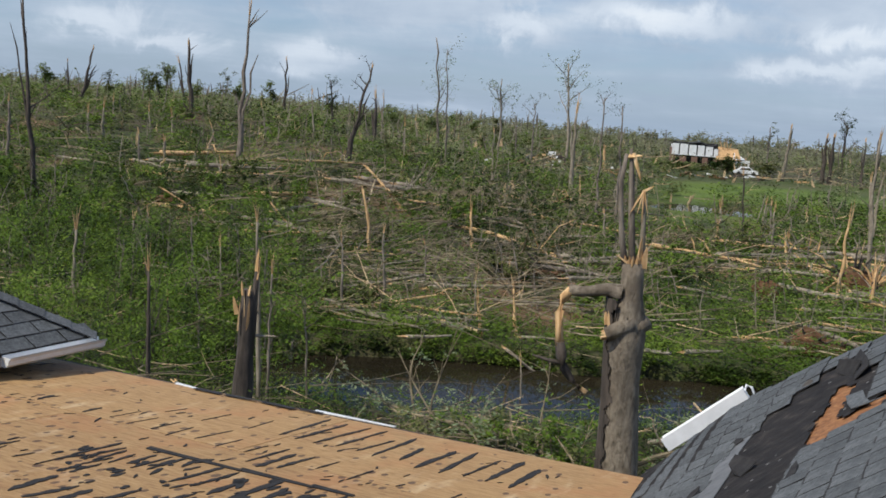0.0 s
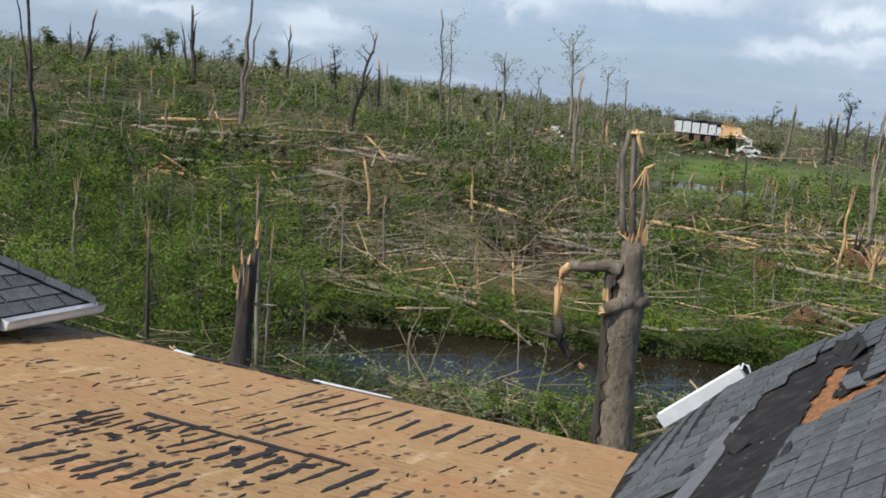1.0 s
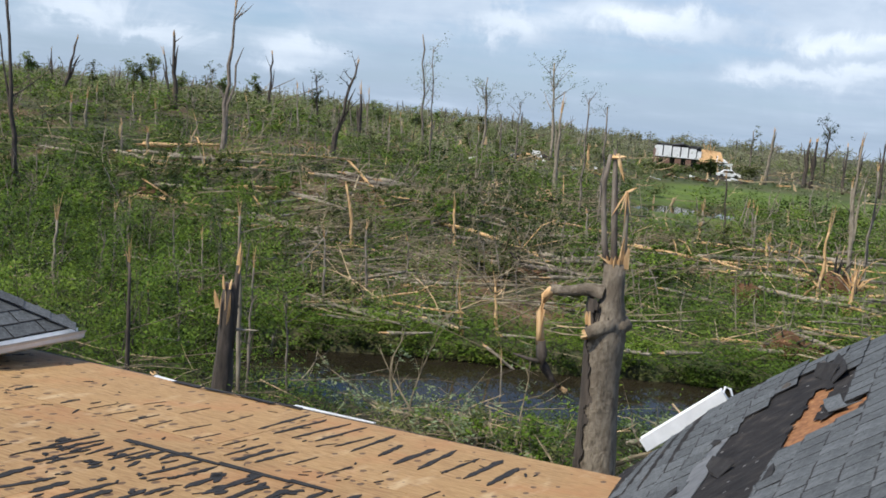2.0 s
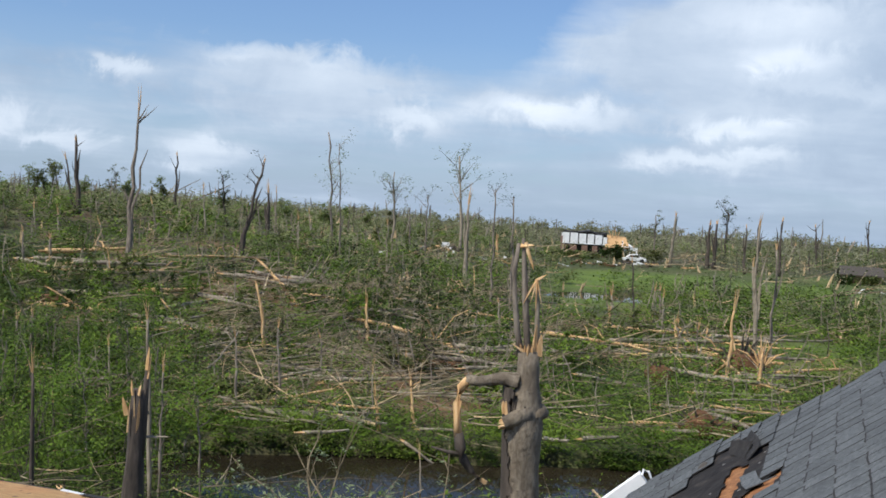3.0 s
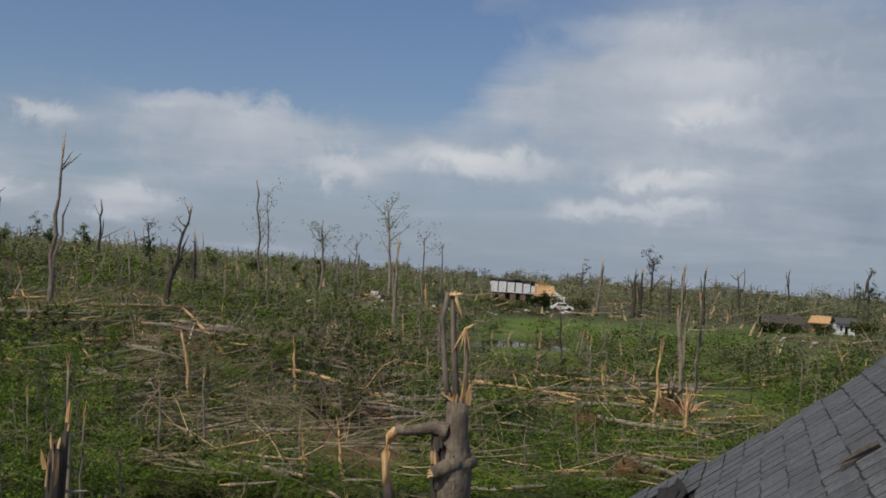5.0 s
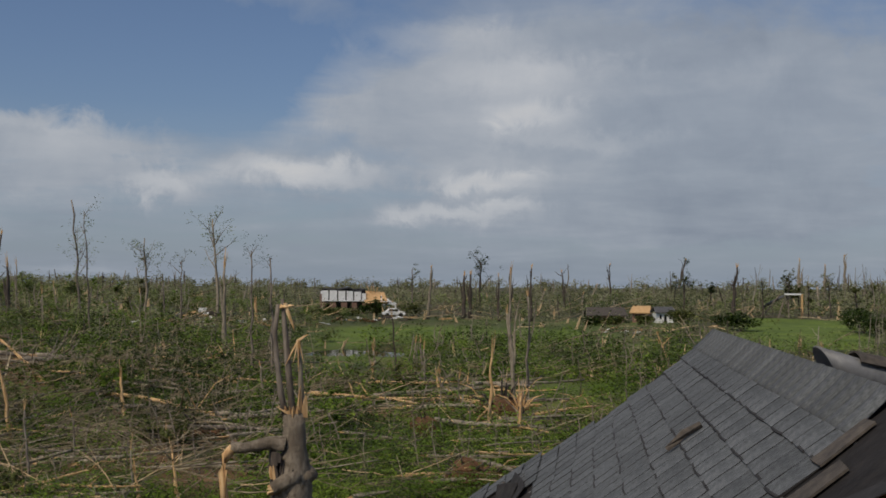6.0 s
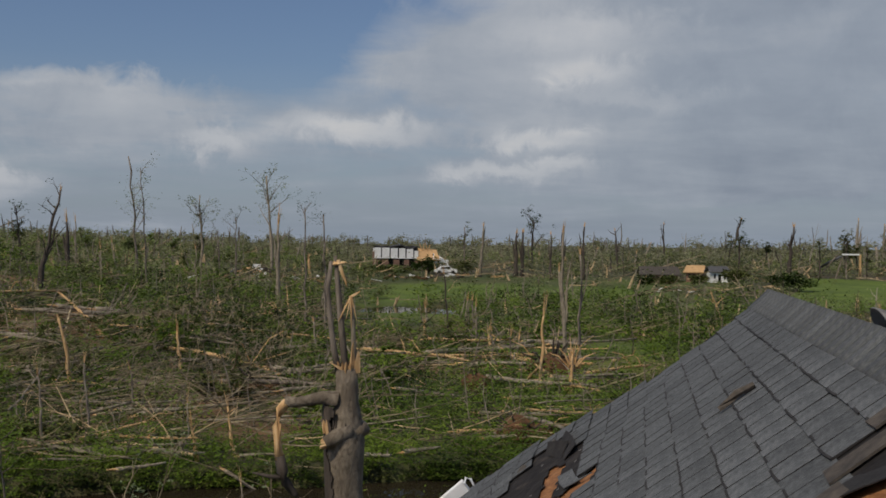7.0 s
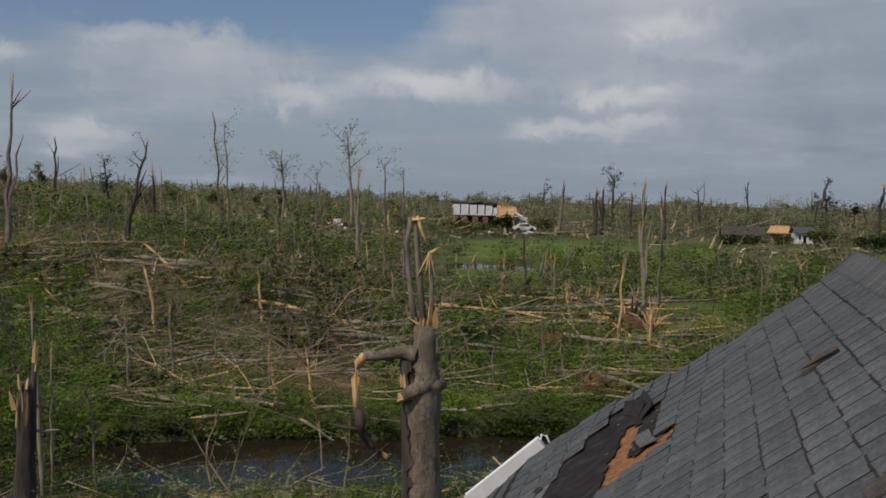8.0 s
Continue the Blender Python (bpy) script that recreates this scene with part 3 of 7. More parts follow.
def flare(l, f):
    """The slope flattens out towards its lower far corner."""
    return 0.15 * ease(-l, -0.22, 0.92) * (1 - 0.75 * ease(-l, 1.05, 1.6)) * ease(f, 4.9, 6.7)


def on_gable(s, f, up=0.0):
    """A place s metres down the near slope from the ridge, up metres off it."""
    l = RIDGE_L - s / FALL
    return H(l - up * PITCH / FALL, f, RIDGE_Z - s * PITCH / FALL + up / FALL + flare(l, f))


GABLE_TURN = HOUSE_TURN @ Matrix.Rotation(-math.atan(PITCH), 4, "Y")


def tab_mesh(name, width, length, seed):
    """One shingle tab: x up the slope, y along the course, its butt thick, with a painted shadow line."""
    rnd = random.Random(seed)
    g = Geo()
    w, e = width / 2, 0.0035
    j = [rnd.uniform(-e, e) for _ in range(6)]
    rows = ((0.0, 0.0088), (0.008, 0.0084), (length, 0.0030))
    for n, (x, z) in enumerate(rows):
        jog = j if n < 2 else [0] * 6
        for c, y in enumerate((-w, 0.0, w)):
            px = x + jog[c]
            g.v += [Vector((px, y + jog[3 + c] * 0.7, z)), Vector((px, y + jog[3 + c] * 0.7, 0.0008))]
    for n in range(2):
        for c in range(2):
            a, b = 6 * n + 2 * c, 6 * (n + 1) + 2 * c
            g.f += [(a, b, b + 2, a + 2), (a + 1, a + 3, b + 3, b + 1)]
        a, b = 6 * n, 6 * (n + 1)
        g.f += [(a, a + 1, b + 1, b), (a + 4, b + 4, b + 5, a + 5)]
    for c in range(2):
        a = 2 * c
        g.f += [(a, a + 2, a + 3, a + 1), (12 + a, 13 + a, 15 + a, 14 + a)]
    me = bpy.data.meshes.new(name)
    me.from_pydata([tuple(p) for p in g.v], [], g.f)
    me.materials.append(SHINGLE)
    me.materials.append(FELT)
    bm = bmesh.new()
    bm.from_mesh(me)
    bmesh.ops.recalc_face_normals(bm, faces=bm.faces)
    for face in bm.faces:
        # black cut edges; the top strip by the butt is the course shadow, painted
        face.material_index = 0 if abs(face.normal.z) > 0.7 and face.calc_center_median().x > 0.006 else 1
    bm.to_mesh(me)
    bm.free()
    return me


TABS = [tab_mesh("shingle", 0.292, 0.15, k) for k in range(6)]
SLIM_TABS = [tab_mesh("shingle", 0.157, 0.15, 20 + k) for k in range(8)]


def place_piece(name, me, m, parent):
    o = new(name, me)
    o.parent = parent
    o.matrix_parent_inverse = Matrix.Identity(4)
    o.matrix_local = parent.matrix_basis.inverted() @ m if parent.parent is None else m_local(parent, m)
    return o


def m_local(parent, m):
    p = Matrix.Identity(4)
    o = parent
    while o is not None:
        p = o.matrix_basis @ p
        o = o.parent
    return p.inverted() @ m


def build_gable():
    s_end = 3.0
    g = Geo()
    # board deck of both slopes
    rows = [-4.4, 4.8] + [5.0 + 0.2 * i for i in range(9)]
    for f0, f1 in zip(rows, rows[1:]):
        for k in range(10):
            s0, s1 = s_end * k / 10, s_end * (k + 1) / 10
            g.slab([on_gable(s0, f0, -0.012), on_gable(s0, f1, -0.012), on_gable(s1, f1, -0.012), on_gable(s1, f0, -0.012)], 0.03, H(-PITCH / FALL, 0, 1 / FALL) - H(0, 0, 0))
    q = []
    for l, f in ((RIDGE_L, -4.4), (3.4, -4.4), (3.4, RAKE_F), (RIDGE_L, RAKE_F)):
        q.append(H(l, f, gable_z(l) - 0.012))
    roof = g.made("gable_roof", OSB, house, "steep gable roof with grey shingles torn off in places")
    g = Geo()
    g.slab(q, 0.03, H(PITCH / FALL, 0, 1 / FALL) - H(0, 0, 0))
    g.made("back_slope", SHINGLE_FAR_END, roof, "grey shingled back slope")
    g = Geo()
    g.slab([H(RIDGE_L, -4.1, RIDGE_Z - 0.05), H(3.2, -4.1, gable_z(3.2) - 0.05), H(-1.2, -4.1, gable_z(-1.2) - 0.05)], 0.15, Vector((SH, CH, 0)))
    g.made("gable_wall", PAINT_WHITE, roof, "white gable end")
    g = Geo()
    g.slab([on_gable(0, -4.4, 0.002), on_gable(0, 0.4, 0.002), on_gable(2.0, 0.4, 0.002), on_gable(2.0, -4.4, 0.002)], 0.008, H(-PITCH / FALL, 0, 1 / FALL) - H(0, 0, 0))
    g.made("near_slope", SHINGLE_FAR_END, roof, "grey shingled slope")
    # gable end wall below the rake, and its board
    g = Geo()
    g.slab([H(RIDGE_L, 6.3, RIDGE_Z - 0.05), H(3.2, 6.3, gable_z(3.2) - 0.05), H(-1.6, 6.3, gable_z(-1.6) - 0.05)], 0.15, Vector((SH, CH, 0)))
    g.made("gable_wall", PAINT_WHITE, roof, "white gable end")
    # felt over the board, cut away where the board shows
    g = Geo()
    ds, df = 0.02, 0.02
    for i in range(int(s_end / ds)):
        for k in range(int((RAKE_F - 0.4) / df)):
            s, f = i * ds, 0.4 + k * df
            l = RIDGE_L - (s + ds / 2) / FALL
            jig = 0.03 * noise.noise((s * 9, f * 9, 2.0))
            if inside(BARE, l + jig, f + df / 2 + jig * 2) or (0.40 + jig < l < 0.67 and f + df / 2 < 2.40 - 1.4 * (l - 0.51) + jig):
                continue
            b = len(g.v)
            c = [on_gable(s, f, 0), on_gable(s + ds, f, 0), on_gable(s + ds, f + df, 0), on_gable(s, f + df, 0)]
            g.v += c
            g.f.append((b, b + 1, b + 2, b + 3))
    me = g.made("underlay", UNDERLAY, roof, "black felt underlay, torn")
    # the shingles: courses 127 mm apart, tabs 305 mm
    rnd = random.Random(21)
    course = 0.1335
    singles, rest, rest_slots = 0, Geo(), []
    k = 1
    while k * course + 0.1 < s_end:
        s = 0.112 + k * course
        off = (k % 3) * 0.054 + rnd.uniform(-0.012, 0.012)
        f = 2.0 - off
        while f < RAKE_F - 0.05:
            fc = f + 0.082
            l = RIDGE_L - (s - 0.06) / FALL
            ok = fc + 0.08 < RAKE_F + 0.03 and fc > 2.34 + max(0.0, 0.62 - s) * 1.25 - 0.18 * max(0.0, s - 0.62)
            ok = ok and l > valley_l(fc) + 0.04 and not inside(TORN, l, fc)
            if ok:
                lift = 0.0
                tilt = rnd.gauss(0, 0.35)
                edge = inside(TORN, l - 0.06, fc) or inside(TORN, l + 0.07, fc) or inside(TORN, l, fc + 0.25) or inside(TORN, l, fc - 0.25)
                if edge:
                    tilt += rnd.uniform(-0.5, 2)
                m = Matrix.Translation(on_gable(s, fc, 0.0015 + lift)) @ GABLE_TURN @ Matrix.Rotation((flare(l, fc + 0.05) - flare(l, fc - 0.05)) * 8, 4, "X") @ Matrix.Rotation(radians(rnd.gauss(0, 0.5) + (rnd.gauss(0, 2) if edge else 0)), 4, "Z") @ Matrix.Rotation(radians(-tilt), 4, "Y")
                me = SLIM_TABS[rnd.randrange(8)]
                if fc < 4.35 and singles < 300:
                    singles += 1
                    place_piece("shingle", me, m, roof)
                else:
                    b = len(rest.v)
                    rest.v += [m @ v.co for v in me.vertices]
                    for q in me.polygons:
                        rest.f.append(tuple(b + i for i in q.vertices))
                        rest_slots.append(q.material_index)
            f += 0.165
        k += 1
    o = rest.made("far_shingles", SHINGLE_FAR_END, roof)
    o.data.materials.append(FELT)
    o.data.polygons.foreach_set("material_index", rest_slots)
    tagged(o, "grey shingles towards the rake", kind="stuff")
    # ridge caps, lapped towards the far end
    cap = Geo()
    n = 8
    w = 0.145
    for i in range(n + 1):
        a = -1 + 2 * i / n
        z = -PITCH / FALL * abs(a) * w + 0.022 * (1 - abs(a)) ** 2 - 0.004
        x = a * w / FALL
        for y, lift in ((-0.10, 0.0045), (0.10, 0.0015)):
            cap.v += [Vector((x, y, z + lift)), Vector((x, y, z + lift - 0.007))]
    for i in range(n):
        a, b = 4 * i, 4 * (i + 1)
        cap.f += [(a, b, b + 2, a + 2), (a + 1, a + 3, b + 3, b + 1), (a, a + 1, b + 1, b), (a + 2, b + 2, b + 3, a + 3)]
    cap.f += [(0, 2, 3, 1), (4 * n, 4 * n + 1, 4 * n + 3, 4 * n + 2)]
    me = bpy.data.meshes.new("ridge_cap")
    me.from_pydata([tuple(p) for p in cap.v], [], cap.f)
    me.materials.append(SHINGLE)
    me.polygons.foreach_set("use_smooth", [True] * len(me.polygons))
    f = 2.92
    while f < RAKE_F + 0.02:
        m = Matrix.Translation(H(RIDGE_L, f, RIDGE_Z + 0.012)) @ HOUSE_TURN @ Matrix.Rotation(radians(rnd.gauss(0, 0.25)), 4, "Z")
        place_piece("ridge_cap", me, m, roof)
        f += 0.135
    # starter strips left lying bare below the end of the caps
    for s, f, ln, w, t in ((0.165, 2.77, 0.11, 0.17, 2), (0.31, 2.60, 0.12, 0.20, -3), (0.47, 2.46, 0.12, 0.16, 3), (0.60, 2.38, 0.10, 0.12, -2)):
        g = Geo()
        g.slab([Vector((-w / 2, -ln / 2, 0.01)), Vector((w / 2, -ln / 2 + 0.02, 0.008)), Vector((w / 2, ln / 2, 0.008)), Vector((-w / 2, ln / 2 - 0.015, 0.012))], 0.006, Vector((0, 0, 1)))
        o = g.made("torn_strip", SHINGLE_BACK, None, "brown torn shingle strip")
        m = Matrix.Translation(on_gable(s, f, 0.004)) @ GABLE_TURN @ Matrix.Rotation(radians(t), 4, "Z")
        o.parent = roof
        o.matrix_local = m_local(roof, m)
    # ragged lower edge of the felt over the bare board
    edge = [(0.70, 2.12), (0.66, 2.20), (0.60, 2.29), (0.54, 2.36), (0.48, 2.44), (0.42, 2.50), (0.37, 2.56)]
    for (l0, f0), (l1, f1) in zip(edge, edge[1:]):
        j0, j1 = rnd.uniform(0.0, 0.02), rnd.uniform(0.0, 0.02)
        g = Geo()
        q = [((RIDGE_L - l0) * FALL, f0 - 0.05 - j0), ((RIDGE_L - l1) * FALL + 0.01, f1 - 0.05 - j1), ((RIDGE_L - l1) * FALL + 0.01, f1 + 0.06), ((RIDGE_L - l0) * FALL, f0 + 0.06)]
        lift = (0.012, 0.012, 0.004, 0.004)
        g.slab([on_gable(s, f, u) for (s, f), u in zip(q, lift)], 0.003, H(-PITCH / FALL, 0, 1 / FALL) - H(0, 0, 0))
        g.made("felt_lip", FELT, roof)
    # flaps standing up round the torn patch
    for s_l, f, ln, w, turn, tilt in ((-0.42, 6.05, 0.30, 0.11, 20, 28), (-0.36, 6.02, 0.5, 0.10, 4, 16), (-0.74, 4.95, 0.26, 0.10, 25, 10)):
        g = Geo()
        g.slab([Vector((-w / 2, -ln / 2, 0.0)), Vector((w / 2, -ln / 2 + 0.03, 0.0)), Vector((w / 2, 0, 0.02)), Vector((w / 2 - 0.02, ln / 2, 0.05)), Vector((-w / 2 + 0.02, ln / 2 - 0.04, 0.04)), Vector((-w / 2, 0, 0.01))], 0.005, Vector((0, 0, 1)))
        o = g.made("torn_flap", FELT, None, "torn black flap of shingle")
        m = Matrix.Translation(on_gable((RIDGE_L - s_l) * FALL, f, 0.012)) @ GABLE_TURN @ Matrix.Rotation(radians(turn), 4, "Z") @ Matrix.Rotation(radians(-tilt), 4, "Y")
        o.parent = roof
        o.matrix_local = m_local(roof, m)
    # a tongue of shingle left across the bare board, and the pale strip of older felt below
    for line, width, mat, up, name in (([(-0.385, 5.45), (-0.36, 5.25), (-0.33, 5.08), (-0.27, 5.02)], 0.075, SHINGLE, 0.010, "shingle_tongue"), ([(-0.90, 5.85), (-0.94, 5.45), (-0.91, 5.05), (-0.90, 4.65), (-0.90, 4.3)], 0.10, METAL_GREY, 0.006, "old_felt_strip")):
        g = Geo()
        for (l0, f0), (l1, f1) in zip(line, line[1:]):
            q = [(l0, f0), (l0 + width, f0 - 0.05), (l1 + width, f1 - 0.05), (l1, f1)]
            g.slab([on_gable((RIDGE_L - a) * FALL, b, up) for a, b in q], 0.004, H(-PITCH / FALL, 0, 1 / FALL) - H(0, 0, 0))
        g.made(name, mat, roof)
    for k in range(18):
        (l0, f0), (l1, f1) = TORN[k % len(TORN)], TORN[(k + 1) % len(TORN)]
        q = rnd.random()
        l, f = l0 + (l1 - l0) * q, f0 + (f1 - f0) * q
        if l < valley_l(f) + 0.1 or any(abs(l - a) < 0.13 and abs(f - b) < 0.32 for a, b in BARE):
            continue
        ln, w = rnd.uniform(0.07, 0.18), rnd.uniform(0.03, 0.08)
        g = Geo()
        g.slab([Vector((-w / 2, -ln / 2, 0.0)), Vector((w / 2 - 0.02 * rnd.random(), -ln / 2 + 0.03 * rnd.random(), 0.0)), Vector((w / 2, ln * rnd.uniform(-0.1, 0.2), 0.006)), Vector((w / 2 - 0.03 * rnd.random(), ln / 2, 0.015)), Vector((-w / 2 + 0.03 * rnd.random(), ln / 2 - 0.05 * rnd.random(), 0.012))], 0.005, Vector((0, 0, 1)))
        o = g.made("torn_piece", (SHINGLE, SHINGLE_BACK, SHINGLE, FELT)[k % 4], None)
        m = Matrix.Translation(on_gable((RIDGE_L - l) * FALL, f, 0.010)) @ GABLE_TURN @ Matrix.Rotation(radians(rnd.gauss(0, 9)), 4, "Z") @ Matrix.Rotation(radians(-rnd.uniform(0, 6)), 4, "Y")
        o.parent = roof
        o.matrix_local = m_local(roof, m)
    return roof


gable = build_gable()


def build_roof_litter():
    # a stray piece of wood on the shingles
    p = on_gable((RIDGE_L - 0.42) * FALL, 4.18, 0.02)
    e = thing("wood_scrap", p, "brown scrap of wood lying on the shingles", "debris")
    g = Geo()
    a, b = on_gable(0.40, 4.22, 0.02), on_gable(0.56, 4.22, 0.02)
    g.tube([a, a.lerp(b, 0.5) + Vector((0, 0, 0.012)), b], [0.013, 0.016, 0.010], 6, 0.4)
    g.made("stick", SHINGLE_BACK, e)
    # curled ridge vent lying behind the ridge
    a, b = H(0.84, 4.06, -0.275), H(1.75, 4.25, -0.47)
    e = thing("ridge_vent", a, "curled grey ridge vent torn loose behind the ridge", "roof vent")
    d = (b - a).normalized()
    side = d.cross(Vector((0, 0, 1))).normalized()
    up = side.cross(d)
    g = Geo()
    n, ys = 14, 10
    for sh in (0.0, 0.005):
        for j in range(ys):
            y = j / (ys - 1)
            p = a.lerp(b, y)
            for i in range(n + 1):
                q = math.pi * (-0.30 + 1.5 * i / n)
                r = (0.054 - sh) * (1.0 + 0.10 * math.sin(y * 7 + i * 0.3)) * (1.12 if j == 0 else 1.0)
                g.v.append(p + side * (r * math.cos(q) * 1.1) + up * (r * math.sin(q)) - d * (0.05 * math.sin(q) if j == 0 else 0.0))
    m = (n + 1) * ys
    for j in range(ys - 1):
        for i in range(n):
            k = j * (n + 1) + i
            g.f += [(k, k + 1, k + n + 2, k + n + 1), (m + k, m + k + n + 1, m + k + n + 2, m + k + 1)]
        for i in (0, n):
            k = j * (n + 1) + i
            g.f.append((k, k + n + 1, m + k + n + 1, m + k))
    for i in range(n):
        for j in (0, ys - 1):
            k = j * (n + 1) + i
            g.f.append((k, m + k, m + k + 1, k + 1))
    g.made("vent_shell", METAL_GREY, e, smooth=True, at=a)
    for y0, y1, lift in ((0.10, 0.22, 0.010), (0.23, 0.34, 0.016)):
        s = Geo()
        c = []
        for y in (y0, y1):
            for i in range(7):
                q = math.pi * (0.15 + 0.75 * i / 6)
                c.append(a.lerp(b, y) + side * (0.062 * math.cos(q) * 1.12) + up * (0.062 * math.sin(q) + lift))
        s.v = c
        s.f = [(i, i + 1, i + 8, i + 7) for i in range(6)]
        o = s.made("vent_shingle", SHINGLE_BACK, e, "dark shingle stuck on the vent", at=a)
        mod = o.modifiers.new("thick", "SOLIDIFY")
        mod.thickness = 0.007
    # white gutter length hanging off the far rake
    p0, p1 = H(-1.61, 7.22, -2.05), H(-1.13, 7.31, -1.63)
    e = thing("loose_gutter", p0, "length of white metal gutter hanging off the roof edge", "gutter")
    d = (p1 - p0).normalized()
    side = -d.cross(Vector((0, 0, 1))).normalized()
    up = -side.cross(d)
    prof = ((-0.06, 0.055), (-0.06, -0.045), (-0.03, -0.055), (0.035, -0.055), (0.055, 0.0), (0.05, 0.03), (0.066, 0.05))
    g = Geo()
    for sh in (0.0, 0.005):
        for p in (p0, p0.lerp(p1, 0.5), p1):
            g.v += [p + side * (a * 0.8 * (1 - sh * 12)) + up * (b * 0.9 + sh) for a, b in prof]
    k = len(prof)
    for layer in (0, 3 * k):
        for j in range(2):
            for i in range(k - 1):
                a = layer + j * k + i
                g.f.append((a, a + 1, a + k + 1, a + k))
    for j in (0, 2):
        for i in range(k - 1):
            a = j * k + i
            g.f.append((a, a + 1, 3 * k + a + 1, 3 * k + a))
    g.made("gutter_trough", METAL_WHITE, e)
    g = Geo()
    g.slab([p1 + side * a * 0.8 + up * b * 0.9 for a, b in prof], 0.006, d)
    g.made("end_cap", METAL_WHITE, e)
    g = Geo()
    g.tube([p1 + up * 0.03 - side * 0.03, p1 + up * 0.05 + d * 0.03, p1 + d * 0.05 + up * 0.02, p1 + d * 0.035 - up * 0.03], (0.008, 0.009, 0.009, 0.006), 6)
    g.made("hanger", METAL_WHITE, e, "bent gutter hanger")


build_roof_litter()


def build_hip():
    """The corner of a neighbouring hip roof with its white gutter."""
    L0, F1, Z0, M = -5.72, 6.23, -1.80, 0.62
    fall = math.hypot(1, M)
    g = Geo()
    k = 2.2
    a, b, c, d = H(L0, F1, Z0), H(L0, F1 - 3.4, Z0), H(L0 - k, F1 - 3.4, Z0 + k * M), H(L0 - k, F1 - k, Z0 + k * M)
    g.slab([a, d, c, b], 0.05, H(M / fall, 0, 1 / fall) - H(0, 0, 0))
    e2 = H(L0 - 2 * k, F1, Z0)
    g.slab([a, e2, d], 0.05, H(0, M / fall, 1 / fall) - H(0, 0, 0))
    roof = g.made("hip_roof", FELT, house, "hip roof corner with dark grey shingles")
    turn = HOUSE_TURN @ Matrix.Rotation(math.pi, 4, "Z") @ Matrix.Rotation(-math.atan(M), 4, "Y")
    rnd = random.Random(8)
    for row in range(12):
        s = row * 0.127
        f = F1 - (row % 2) * 0.1525
        while f > F1 - 2.6:
            fc = f - 0.1525
            if fc + 0.10 < F1 - s / fall:
                p = H(L0 - s / fall + 0.01, fc, Z0 + s * M / fall + 0.008)
                m = Matrix.Translation(p) @ turn @ Matrix.Rotation(radians(rnd.gauss(0, 0.5)), 4, "Z")
                place_piece("shingle", TABS[rnd.randrange(6)], m, roof)
            f -= 0.305
    # hip caps
    for i in range(16):
        g = Geo()
        q = i * 0.13
        p = H(L0 - q, F1 - q, Z0 + q * M + 0.02)
        p2 = H(L0 - q - 0.14, F1 - q - 0.14, Z0 + (q + 0.14) * M + 0.012)
        out = H(0.075, -0.075, -0.02) - H(0, 0, 0)
        g.slab([p + out, p2 + out, p2 + Vector((0, 0, 0.014)), p + Vector((0, 0, 0.014))], 0.006)
        g.slab([p + Vector((0, 0, 0.014)), p2 + Vector((0, 0, 0.014)), p2 - H(0.075, -0.075, 0.02) + H(0, 0, 0), p - H(0.075, -0.075, 0.02) + H(0, 0, 0)], 0.006)
        g.made("hip_cap", SHINGLE, roof)
    # gutter along the eave
    g = Geo()
    prof = ((0.0, 0.0), (0.0, -0.07), (0.035, -0.075), (0.065, -0.055), (0.07, -0.025), (0.085, -0.004))
    n = len(prof)
    for sh in (0.0, 0.006):
        for f in (F1 + 0.02, F1 - 0.9):
            g.v += [H(L0 + 0.005 + a * (1 - sh * 8) + sh * 0.3, f, Z0 - 0.005 + b + sh) for a, b in prof]
    for layer in (0, 2 * n):
        for i in range(n - 1):
            a = layer + i
            g.f.append((a, a + 1, a + n + 1, a + n))
    for j in (0, n):
        for i in range(n - 1):
            a = j + i
            g.f.append((a, a + 1, 2 * n + a + 1, 2 * n + a))
    g.made("hip_gutter", METAL_WHITE, roof, "white gutter with a bent end")
    g = Geo()
    g.slab([H(L0 + 0.005 + a, F1 - 0.9, Z0 - 0.005 + b) for a, b in prof], 0.006)
    g.slab([H(L0 - 0.01, F1 + 0.02, Z0 - 0.005), H(L0 - 0.01, F1 - 0.9, Z0 - 0.005), H(L0 - 0.01, F1 - 0.9, Z0 - 0.085), H(L0 - 0.01, F1 + 0.02, Z0 - 0.085)], 0.02)
    g.made("hip_fascia", PAINT_WHITE, roof)
    g = Geo()
    g.slab([H(L0 - 0.35, F1 - 0.3, Z0 - 0.02), H(L0 - 0.35, F1 - 3.2, Z0 - 0.02), H(L0 - 0.35, F1 - 3.2, -2.1), H(L0 - 0.35, F1 - 0.3, -2.1)], 0.1)
    g.made("hip_wall", BRICK, roof)


build_hip()


# ---- broken trees ----
SEED = [100]


def next_rnd():
    SEED[0] += 1
    return random.Random(SEED[0])


def trunk_path(base, height, lean_x, rnd, bend=0.04, steps=8):
    """From the foot upwards, leaning sideways as seen from the house."""
    side = Vector((math.cos(math.atan2(base.x, base.y)), -math.sin(math.atan2(base.x, base.y)), 0))
    deep = Vector((base.x, base.y, 0)).normalized()
    pts = []
    ph, ph2 = rnd.uniform(0, 6), rnd.uniform(0, 6)
    kink = [rnd.gauss(0, 0.008) * height if 0 < i < steps else 0.0 for i in range(steps + 1)]
    for i in range(steps + 1):
        f = i / steps
        w = bend * height * (math.sin(f * 3.5 + ph) - math.sin(ph))
        w2 = bend * height * (math.sin(f * 3.1 + ph2) - math.sin(ph2))
        pts.append(base + Vector((0, 0, height * f - (0.25 if i == 0 else 0))) + side * (lean_x * height * f + w + kink[i]) + deep * w2)
    return pts


